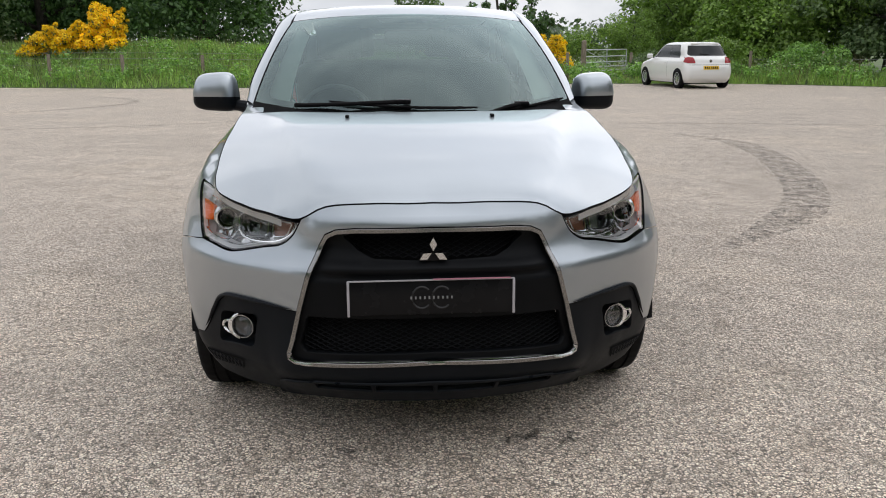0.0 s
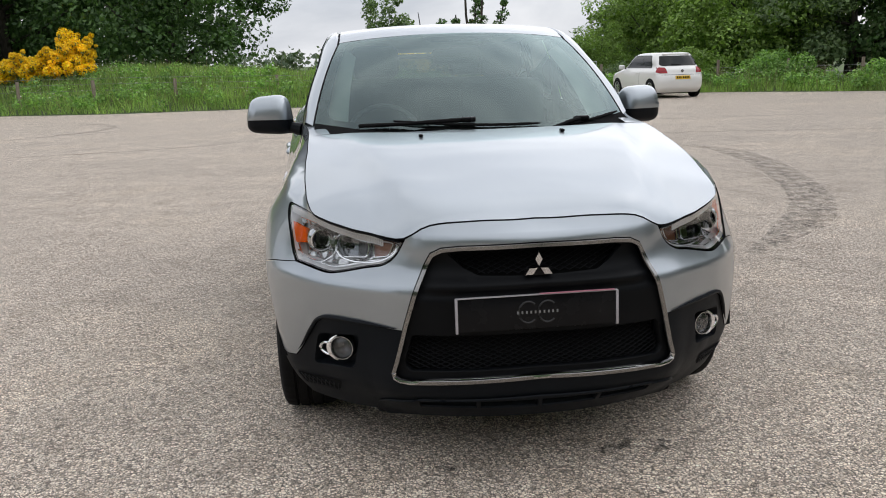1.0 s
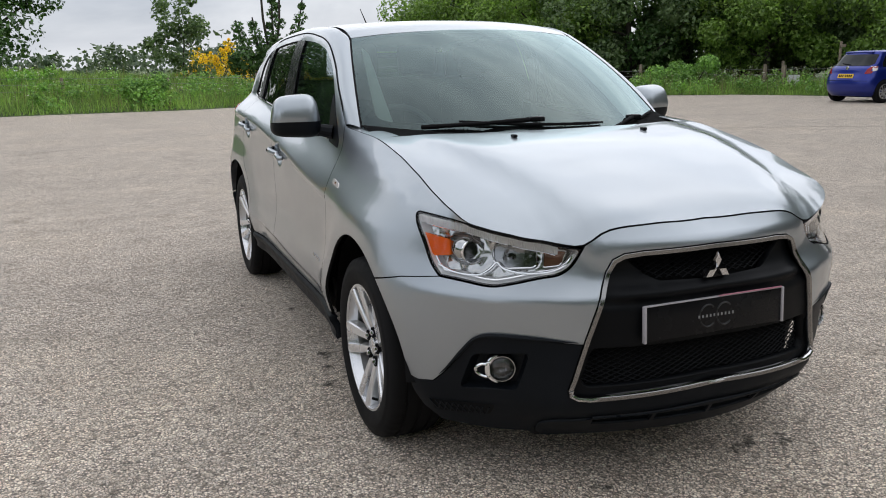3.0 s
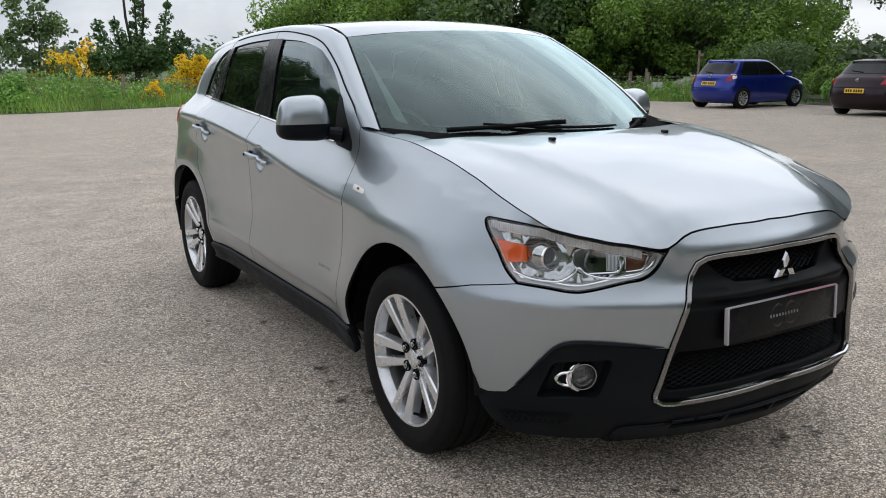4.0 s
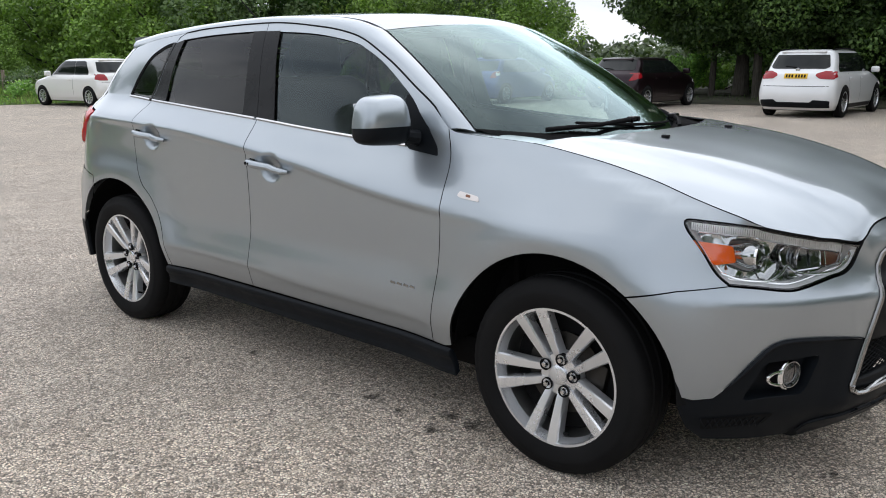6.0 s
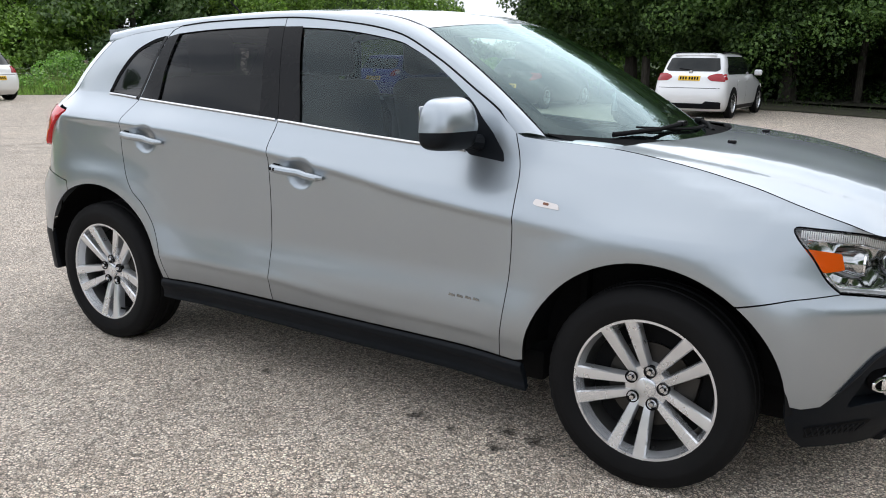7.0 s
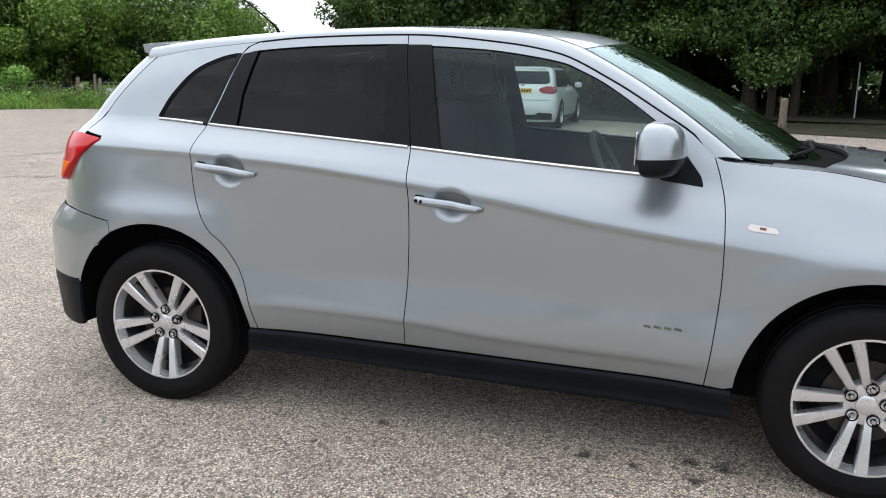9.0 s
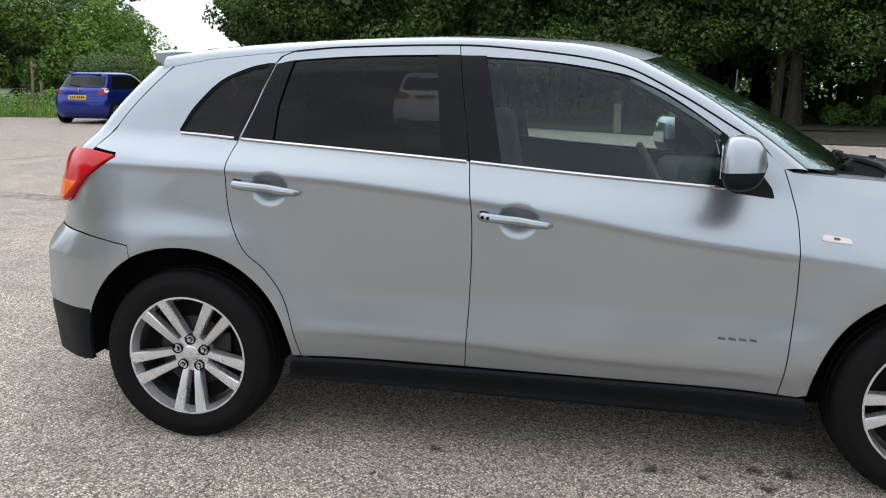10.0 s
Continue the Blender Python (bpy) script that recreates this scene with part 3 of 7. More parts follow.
panel("chin_lip", [rounded(lip, 0.012)] + [shrink(s, -0.002) for s in slots], skin_at(0.010), CLADDING, car, "charcoal plastic chin lip", depth=0.008)
panel("slot_backing", [rounded(both([(-1.408, 0.31), (-0.95, 0.30), (-0.95, 0.26), (-1.408, 0.25)]), 0.01)], skin_at(-0.05), BLACK_MATT, car, depth=0.0)
for sg in (1, -1):
    ridge = [Vector(wrap(sg * (s + W0), z + 0.006, 0.004)) for s, z in CLAD_EDGE[:-4]]
    part("cladding_rib", tube_bm(ridge, [0.0065 * min(1.0, 0.15 + 4 * min(i, len(ridge) - 1 - i) / len(ridge)) for i in range(len(ridge))], 6), CLADDING, car)
    low_vent = rounded(on_side([(-0.490, 0.302), (-0.715, 0.314), (-0.690, 0.272), (-0.490, 0.258)], sg), 0.012)
    vent = panel("corner_vent", [low_vent], skin_at(0.0005), BLACK_MATT, car, "meshed corner vent", depth=0.0)
    bm = bmesh.new()
    for k in range(9):
        for lean in (0.020, -0.020):
            a = -0.505 - 0.021 * k
            tube_bm([wrap(sg * (a + W0), 0.264, 0.001), wrap(sg * (a + lean + W0), 0.300, 0.001)], 0.0028, 4, bm)
    part("vent_mesh", bm, CLADDING, vent, smooth=False)
    # dished pocket round the fog lamp
    mouth = rounded(on_side(POCKET, sg), 0.022, 4)
    floor_line = shrink(mouth, 0.012)
    bm = bmesh.new()
    r0, r1 = [bm.verts.new(wrap(*q, -0.002)) for q in mouth], [bm.verts.new(wrap(*q, -0.045)) for q in floor_line]
    for i in range(len(r0)):
        bm.faces.new((r0[i], r0[(i + 1) % len(r0)], r1[(i + 1) % len(r0)], r1[i]))
    pocket = part("fog_pocket", bm, CLADDING, car, "dished charcoal pocket round the fog lamp")
    panel("pocket_floor", [shrink(mouth, 0.010)], skin_at(-0.044), CLADDING, pocket, depth=0.0)
for sg in (RIGHT, LEFT):
    panel("front_wing", [shrink(on_side(wing, sg), GAP)], skin_at(0), SILVER, car, "silver painted front wing")

# sealed dark lining behind the skin, so that joints look deep
for sg in (RIGHT, LEFT):
    lining = on_side([(-0.99, 0.67), (-0.36, 0.66)] + along(Z_TOP, -0.34, 0.5, 20, -0.05) + along(Z_BELT, 0.55, 3.0, 24, -0.03) + [(3.0, 0.60)] + arch_line(HUB_R, 30, 180, 16, 0.47) + [(2.19, 0.26), (0.475, 0.26)]
                     + arch_line(HUB_F, 0, 178, 16, 0.47) + [(-0.48, 0.25), (-0.99, 0.25)], sg)
    panel("body_lining", [lining], skin_at(-0.045), BLACK_MATT, car, depth=0.0, step=(0.08, 0.08))


# bonnet
def bonnet_surface(x, y):
    return Vector((x, y, bonnet_height(x, y)))


def rear_edge(x):
    return 0.035 + 0.185 * (abs(x) / 0.72) ** 2.0


rim_pts = []
for i in range(61):
    s = S_NOSE + (0.19 - S_NOSE) * i / 60
    q = skin(s, Z_TOP(s))
    rim_pts.append((q[0], q[1]))
back = [(0.715 * (1 - i / 12), rear_edge(0.715 * (1 - i / 12))) for i in range(1, 13)]
half_bonnet = rim_pts + back
bonnet_loop = half_bonnet + [(-x, y) for x, y in reversed(half_bonnet[1:-1])]
panel("bonnet", [shrink(bonnet_loop, 0.0024)], bonnet_surface, SILVER, car, "silver painted bonnet with two long ridges", step=(0.03, 0.03), depth=0.016, inward=(0, 0, 0))
for sg in (1, -1):
    jet = part("washer_jet", box_bm((0.016, 0.03, 0.012), (0, 0, 0.006), 0.004), BLACK_GLOSS, car)
    jx, jy = sg * 0.282, -0.075
    jet.location = (jx, jy, bonnet_height(jx, jy) - 0.001)


# windscreen, from its foot (b = 0) to the roof (b = 1)
def screen(a, b, out=0.0):
    foot = Vector((0.706 * a, 0.10 + 0.335 * abs(a) ** 2.2, 1.050 + 0.047 * a * a))
    head = Vector((0.572 * a, 0.885 + 0.118 * a * a, 1.498 - 0.034 * a * a))
    p = foot.lerp(head, b)
    bulge = 0.022 * 4 * b * (1 - b)
    n = Vector((0.45 * a, -0.5, 0.85)).normalized()
    return p + n * (bulge + out)


full = [(-1, 0), (-0.5, 0), (0, 0), (0.5, 0), (1, 0), (1, 0.5), (1, 1), (0.5, 1), (0, 1), (-0.5, 1), (-1, 1), (-1, 0.5)]
inner = rounded([(-0.925, 0.085), (0.925, 0.085), (0.935, 0.970), (-0.935, 0.970)], 0.07, 6)
panel("windscreen", [full], lambda a, b: screen(a, b), WINDSCREEN_GLASS, car, "greenish windscreen reflecting cloud", step=(0.06, 0.05), depth=0.0)
panel("windscreen_border", [full, inner], lambda a, b: screen(a, b, -0.004), BLACK_GLOSS, car, "black windscreen border", step=(0.1, 0.06), depth=0.0)
panel("sensor_patch", [rounded([(-0.30, 0.972), (0.34, 0.972), (0.26, 0.895), (-0.22, 0.895)], 0.03, 3)], lambda a, b: screen(a, b, -0.006), BLACK_GLOSS, car, "black patch behind the cabin mirror", step=(0.06, 0.03), depth=0.0)
PILLAR_GREY = plastic("pale_pillar_trim", (0.40, 0.40, 0.385), 0.75, 0.3, 300.0)
for sg in (1, -1):
    sheet("pillar_lining", lambda a, b: screen(sg * (0.955 - (0.115 - 0.06 * a) * b), 0.06 + 0.90 * a, -0.030 - 0.05 * b), 16, 4, PILLAR_GREY, car, "pale grey windscreen pillar lining")
sheet("cowl", lambda a, b: Vector(((2 * a - 1) * 0.70, rear_edge((2 * a - 1) * 0.70) - 0.02, bonnet_height((2 * a - 1) * 0.70, rear_edge((2 * a - 1) * 0.70)) - 0.022)).lerp(screen(2 * a - 1, 0.03), b), 20, 4, BLACK_MATT, car, "black plastic cowl below the windscreen", thick=0.004)


# roof rail line, roof, pillars
RAIL_X = knots((0.445, 0.716), (0.67, 0.662), (1.008, 0.580), (1.3, 0.568), (1.7, 0.562), (2.2, 0.565), (2.6, 0.575), (2.82, 0.585))
RAIL_Z = knots((0.445, 1.100), (0.67, 1.257), (0.85, 1.375), (1.008, 1.468), (1.15, 1.510), (1.3, 1.528), (1.7, 1.542), (2.2, 1.524), (2.6, 1.492), (2.82, 1.462))


def cant(a, b):
    s = 0.532 + (2.83 - 0.532) * a
    p = Vector(skin(s, Z_TOP(s), -0.001))
    y = 0.44 + (2.82 - 0.44) * a
    q = Vector((RAIL_X(y), y, RAIL_Z(y)))
    drop = min(1.0, max(0.0, (y - 1.0) / 0.15))
    if y < 1.003:           # along the windscreen's edge
        q = Vector(screen(1.0, max(0.0, (y - 0.435) / 0.568))) + Vector((0.006, 0.0, -0.001))
    n = Vector((0.75, -0.25 * max(0, 1 - 2.5 * a), 0.6)).normalized()
    return p.lerp(q, b) + n * (0.012 * 4 * b * (1 - b)) + Vector((0, 0, -0.012 * drop * max(0.0, b - 0.9) / 0.1))


for sg in (RIGHT, LEFT):
    sheet("roof_side_rail", cant, 70, 10, SILVER, car, "silver painted pillar and roof rail", mirror=sg < 0)
    sheet("roof_gutter", lambda a, b: Vector((RAIL_X(1.0 + 1.8 * a) + 0.004 - 0.016 * b, 1.0 + 1.8 * a, RAIL_Z(1.0 + 1.8 * a) - 0.010)), 30, 1, BLACK_MATT, car, mirror=sg < 0)
    sheet("screen_seal", lambda a, b: Vector(screen(1.0, a)) + Vector((0.007 * (1 - b) - 0.003, 0.0, 0.0015)), 20, 1, BLACK_MATT, car, mirror=sg < 0)
CROWN = knots((0, 0.030), (0.2, 0.026), (0.6, 0.024), (1, 0.028))


def roof_surface(a, t):
    ye = 1.003 + (2.80 - 1.003) * t
    y0 = 0.888 + 0.118 * a * a
    return Vector((a * (RAIL_X(ye) - 0.010), y0 + (2.80 + 0.03 * (1 - a * a) - y0) * t, RAIL_Z(ye) + CROWN(t) * (1 - abs(a) ** 2.4)))


sheet("roof", lambda a, b: roof_surface(2 * a - 1, b), 30, 40, SILVER, car, "silver painted roof")
sheet("headlining", lambda a, b: roof_surface((2 * a - 1) * 0.97, 0.03 + 0.94 * b) - Vector((0, 0, 0.03)), 12, 16, Mat("headlining").set(Base_Color=(0.42, 0.41, 0.39, 1), Roughness=0.9).m, car, "pale grey headlining")
# spoiler over the tail window
sp = bmesh.new()
rows_sp = []
for i in range(13):
    a = -1 + 2 * i / 12
    x = a * 0.578
    f = 1 - abs(a) ** 4
    prof = [(2.70, 1.478 + 0.026 * f), (2.80, 1.476 + 0.026 * f), (2.935 - 0.05 * a * a, 1.472 + 0.022 * f), (2.925 - 0.05 * a * a, 1.440 + 0.020 * f), (2.80, 1.418 + 0.010 * f)]
    rows_sp.append([sp.verts.new((x, y, z)) for y, z in prof])
for a, b in zip(rows_sp[:-1], rows_sp[1:]):
    for k in range(4):
        sp.faces.new((a[k], a[k + 1], b[k + 1], b[k]))
sp.faces.new(rows_sp[0])
sp.faces.new(rows_sp[-1])
part("roof_spoiler", sp, SILVER, car, "silver roof spoiler")
part("aerial", tube_bm([(0, 2.535, 1.525), (0, 2.566, 1.578), (0, 2.73, 1.705)], [0.014, 0.005, 0.0022], 8), BLACK_MATT, car, "thin black roof aerial")

SILL_OUT = knots((-0.01, 0.0), (0.0, 0.002), (0.010, 0.016), (0.026, 0.018), (0.050, 0.010), (0.075, 0.008), (0.095, 0.014), (0.115, 0.010), (0.135, -0.004))


def sill_surface(w, z):
    p = wrap(w, max(z, 0.325), SILL_OUT(0.343 + (abs(w) - W0 - 0.424) * 0.0132 - z) - 0.22 * max(0.0, 0.325 - z))
    return Vector((p[0], p[1], z))


def upright(w, z, out):
    """The skin, but standing straight below the bumper line."""
    p = wrap(w, max(z, 0.43), out - 0.10 * max(0.0, 0.43 - z))
    return Vector((p[0], p[1], z))


def lamp_face(out):
    """The tail lamp's lens: flush at its tip, standing proud round the corner."""
    return lambda w, z: wrap(w, z, out + 0.004 + 0.022 * min(1.0, max(0.0, (abs(w) - W0 - 2.96) / 0.25)))


TAIL_SEAM = [(3.097, 1.112), (2.998, 1.223), (2.872, 1.335), (2.775, 1.424)]

# doors
for sg in (RIGHT, LEFT):
    fd = DOOR_FRONT + along(Z_TOP, 0.545, 1.662, 40)[1:] + B_LINE[1:] + [(1.1, 0.357)]
    fhole = along(Z_BELT, 1.585, 0.600, 20, 0.006) + [(0.585, 1.060), (0.615, 1.105)] + spline([(0.66, 1.150), (0.729, 1.222), (0.891, 1.332), (1.0, 1.388), (1.086, 1.419), (1.283, 1.451), (1.45, 1.465), (1.643, 1.473)], 5)
    d = panel("front_door", [shrink(on_side(fd, sg), GAP), on_side(fhole, sg)], skin_at(0), SILVER, car, "silver painted front door", depth=0.014, step=(0.012, 0.0075))
    fglass = along(Z_BELT, 1.487, 0.60, 16, 0.004) + [(0.585, 1.060), (0.615, 1.105)] + spline([(0.66, 1.152), (0.729, 1.224), (0.891, 1.334), (1.0, 1.390), (1.086, 1.421), (1.283, 1.453), (1.45, 1.467), (1.562, 1.474)], 5)
    panel("window_glass", [on_side(fglass, sg)], skin_at(-0.008), DOOR_GLASS, d, "clear front door glass", depth=0.0)
    pil = along(Z_BELT, 1.6002, 1.487, 6, 0.005) + [(1.562, 1.4745), (1.6555, 1.4745)]
    panel("pillar_trim", [on_side(pil, sg)], skin_at(0.002), BLACK_GLOSS, d, "gloss black pillar trim", depth=0.004)
    sail = [(0.560, 1.012), (0.70, 1.028), (0.73, 1.052), (0.745, 1.225), (0.729, 1.224), (0.66, 1.150), (0.60, 1.085), (0.570, 1.045)]
    panel("mirror_sail", [rounded(on_side(sail, sg), 0.008, 3)], skin_at(0.003), CLADDING, d, "black mirror base panel", depth=0.012)
    rd = [(2.203, 0.371), (1.9, 0.369)] + B_LINE[::-1] + along(Z_TOP, 1.662, 2.28, 20)[1:] + [(2.325, 1.466)] + DOOR_REAR[:-1]
    rhole = [(1.616, 1.1085), (1.665, 1.4745)] + spline([(1.74, 1.476), (1.917, 1.472), (2.1, 1.464), (2.281, 1.449), (2.335, 1.436)], 5) + [(2.400, 1.28), (2.458, 1.160)] + along(Z_BELT, 2.44, 1.62, 16, 0.006)
    d = panel("rear_door", [shrink(on_side(rd, sg), GAP), on_side(rhole, sg)], skin_at(0), SILVER, car, "silver painted rear door", depth=0.014, step=(0.012, 0.0075))
    rglass = [(1.705, 1.114), (1.742, 1.4760)] + spline([(1.76, 1.4755), (1.917, 1.472), (2.1, 1.464), (2.281, 1.449)], 5) + [(2.33, 1.278), (2.342, 1.154)] + along(Z_BELT, 2.33, 1.71, 14, 0.004)
    panel("window_glass", [on_side(rglass, sg)], skin_at(-0.008), PRIVACY_GLASS, d, "dark privacy glass", depth=0.0)
    panel("pillar_trim", [on_side([(1.6032, 1.106), (1.6583, 1.4765), (1.742, 1.4765), (1.705, 1.112)], sg)], skin_at(0.002), BLACK_GLOSS, d, "gloss black pillar trim", depth=0.004)
    panel("pillar_trim", [on_side([(2.281, 1.4495), (2.348, 1.4355), (2.414, 1.276), (2.468, 1.156), (2.340, 1.148), (2.328, 1.278)], sg)], skin_at(0.002), BLACK_GLOSS, d, "gloss black pillar trim", depth=0.004)
    # rear quarter
    tail_edge = spline(TAIL_SEAM, 4)
    lamp_edge = [(3.335, 0.80), (3.32, 0.898), (3.235, 0.896), (3.190, 0.912), (3.085, 1.003), (2.942, 1.084), (2.950, 1.098), (3.097, 1.110)]
    quarter = DOOR_REAR[::-1] + [(2.335, 1.462), (2.29, 1.483)] + along(Z_TOP, 2.30, 2.775, 14) + tail_edge[::-1][1:] + lamp_edge[::-1][1:] + [(3.22, 0.798), (3.10, 0.792), (2.98, 0.778), (2.868, 0.762)] + arch_line(HUB_R, 63, 175, 24, 0.428)
    qglass = spline([(2.478, 1.156), (2.418, 1.280), (2.362, 1.434)], 3) + spline([(2.38, 1.434), (2.457, 1.416), (2.565, 1.366), (2.662, 1.272), (2.700, 1.215), (2.716, 1.185)], 4) + [(2.705, 1.172)]
    d = panel("rear_quarter", [shrink(on_side(quarter, sg), GAP), on_side(shrink(qglass, -0.004), sg)], skin_at(0), SILVER, car, "silver painted rear quarter", depth=0.014, step=(0.024, 0.011))
    panel("quarter_glass", [on_side(qglass, sg)], skin_at(-0.006), PRIVACY_GLASS, d, "dark quarter glass", depth=0.0)
    panel("pillar_trim", [on_side([(2.3555, 1.4365), (2.4215, 1.277), (2.4775, 1.1565), (2.493, 1.158), (2.432, 1.281), (2.374, 1.4345)], sg)], skin_at(0.002), BLACK_GLOSS, d, "gloss black pillar trim", depth=0.004)
    panel("glass_seal", [on_side(shrink(qglass, -0.004), sg), on_side(shrink(qglass, 0.010), sg)], skin_at(-0.003), BLACK_MATT, d, "black rubber seal", depth=0.0)
    # black seal along the door tops
    part("door_seal", tube_bm([wrap(sg * (s + W0), Z_TOP(s) - 0.001, 0.0005) for s in np.linspace(0.575, 2.30, 60)], [0.001] + [0.0036] * 58 + [0.001], 6), BLACK_MATT, car, "black door seal")
    # bright strip along the foot of the windows
    for s0, s1 in ((0.72, 1.597), (1.612, 2.462), (2.490, 2.712)):
        part("belt_strip", tube_bm([wrap(sg * (s + W0), Z_BELT(s) + 0.001, 0.002) for s in np.linspace(s0, s1, 16)], 0.0065, 6), CHROME, car, "thin chrome window strip")
    # tail lamp
    lamp = rounded([(2.948, 1.092), (3.088, 1.010), (3.194, 0.918), (3.238, 0.902), (3.34, 0.905), (3.36, 1.00), (3.30, 1.09), (3.24, 1.108), (3.10, 1.108)], 0.010, 3)
    lampo = panel("tail_lamp", [on_side(lamp, sg)], lamp_face(0.0), RED_LENS, car, "red tail lamp", depth=0.035)
    panel("indicator", [rounded(on_side([(3.128, 0.985), (3.345, 0.985), (3.335, 0.914), (3.245, 0.911), (3.205, 0.924)], sg), 0.008, 2)], lamp_face(0.003), AMBER, lampo, "amber indicator", depth=0.006)
    # rear bumper, black below
    rb = [(2.868, 0.760), (2.98, 0.776), (3.10, 0.790), (3.22, 0.796), (3.34, 0.80), (3.60, 0.80), (S_TAIL - 0.002, 0.80), (S_TAIL - 0.002, 0.50), (3.5, 0.495), (3.045, 0.500)] + arch_blend(22, 63, 8)
    panel("rear_bumper", [shrink(on_side(rb, sg), 0.0003)], lambda w, z: wrap(w, z, 0.001 + 0.056 * min(1, max(0, (abs(w) - W0 - 2.98) / 0.34)) ** 1.5 * min(1, max(0, (0.80 - z) / 0.10)) ** 0.7), SILVER, car, "silver painted rear bumper", depth=0.002)
    rl = [(3.048, 0.497), (3.5, 0.492), (S_TAIL - 0.002, 0.492), (S_TAIL - 0.002, 0.32), (3.4, 0.288), (3.16, 0.285)] + arch_blend(-6, 20, 6)
    panel("rear_cladding", [on_side(rl, sg)], lambda w, z: upright(w, z, 0.001 + 0.054 * min(1, max(0, (abs(w) - W0 - 2.98) / 0.34)) ** 1.5), CLADDING, car, "charcoal plastic lower rear bumper", depth=0.02)
    # sill
    sill = [(0.424, 0.343), (2.238, 0.367), (2.250, 0.315), (2.258, 0.276), (1.3, 0.252), (0.410, 0.236), (0.420, 0.29)]
    panel("sill_cladding", [on_side(sill, sg)], sill_surface, CLADDING, car, "charcoal plastic sill", depth=0.03, step=(0.08, 0.005))
    # side marker
    mk = rounded([(0.318, 0.880), (0.326, 0.897), (0.408, 0.908), (0.416, 0.892), (0.40, 0.886)], 0.006, 3)
    mko = panel("side_marker", [on_side(mk, sg)], skin_at(0.004), CLEAR_LENS, car, "clear side repeater", depth=0.006)
    panel("marker_bulb", [on_side(rounded([(0.357, 0.890), (0.357, 0.898), (0.378, 0.900), (0.378, 0.892)], 0.004, 2), sg)], skin_at(0.0048), AMBER_DIM, mko, "amber bulb", depth=0.002)
    # model badge low on the door: bright bars
    for k in range(4):
        s0 = 0.722 - 0.034 * k
        bar = [(s0, 0.5350), (s0 - 0.027, 0.5325), (s0 - 0.024, 0.5410), (s0 - 0.003, 0.5435)]
        panel("badge_bar", [on_side(bar, sg)], skin_at(0.003), SATIN_CHROME, car, depth=0.003)
    # door handles
    for hy, hz in HANDLES:
        tilt = -0.10
        pts = [wrap(sg * (hy + t + W0), hz + tilt * (-t) * 1.0, o) for t, o in ((-0.115, 0.006), (-0.10, 0.020), (-0.05, 0.030), (0.0, 0.033), (0.05, 0.031), (0.09, 0.026), (0.125, 0.020), (0.135, 0.006))]
        part("door_handle", tube_bm(pts, [0.008, 0.013, 0.0145, 0.015, 0.0155, 0.016, 0.0155, 0.010], 10, squash=1.0), SILVER, car, "silver pull handle")
        part("handle_gasket", tube_bm([wrap(sg * (hy + t + W0), hz + tilt * (-t), 0.001) for t in (0.105, 0.135)], 0.0165, 8), BLACK_MATT, car)
    if sg == RIGHT:
        for t in (0.102, 0.122):
            c = wrap(sg * (HANDLES[0][0] + t + W0), HANDLES[0][1] + 0.10 * t, 0.036 if t < 0.11 else 0.035)
            part("lock_button", lathe_bm([(-0.004, 0.0), (-0.004, 0.0065), (0.003, 0.0065), (0.003, 0.0)], 14, "x", None, c), BLACK_MATT, car)

# tailgate and its window
SEAM_S = knots((0.83, 3.24), *[(z, s) for s, z in TAIL_SEAM])


def tail_surface(a, b):
    b = max(b, 0.0)
    zz = 0.83 + 0.592 * b
    rim = skin(SEAM_S(zz) + 0.004, zz)
    out = 0.075 * min(1.0, max(0.0, (zz - 0.98) / 0.12)) * (1 - math.exp(-rim.x * (1 - min(1.0, abs(a))) / 0.018)) + 0.09 * (1 - abs(a) ** 2.5)
    return Vector((a * rim.x, rim.y + out, zz))


frame_hole = rounded([(-0.76, 0.58), (0.76, 0.58), (0.76, 0.95), (-0.76, 0.95)], 0.05)
panel("tailgate", [[(-1, 0), (1, 0), (1, 0.5), (1, 1), (-1, 1), (-1, 0.5)], frame_hole], tail_surface, SILVER, car, "silver painted tailgate", step=(0.012, 0.06), depth=0.01)
panel("rear_window", [shrink(frame_hole, -0.01)], lambda a, b: tail_surface(a, b) + Vector((0, -0.006, -0.002)), PRIVACY_GLASS, car, "dark rear window", step=(0.08, 0.06), depth=0.0)

def bumper_ledge(a, b):
    x = (2 * a - 1) * 0.72
    back = 2.75 + 0.68 * (1 - (abs(x) / 0.885) ** 2.3) ** (1 / 3.0) - 0.03
    return Vector((x, 3.02 + (back - 3.02) * b, 0.806 - 0.006 * b))


sheet("bumper_top", bumper_ledge, 24, 4, SILVER, car, "silver bumper ledge")

# the wings run up beside the windscreen's foot
def wing_top(a, b):
    s = 0.17 + 0.34 * a
    p = skin(s, Z_TOP(s))
    return Vector((p[0] - 0.002 - 0.085 * b * (1 - 0.35 * a), p[1] + 0.02 * b, p[2] - 0.001 + 0.007 * math.sin(math.pi * 0.5 * b)))


for sg in (RIGHT, LEFT):
    sheet("wing_top", wing_top, 14, 5, SILVER, car, "silver wing beside the windscreen", mirror=sg < 0)

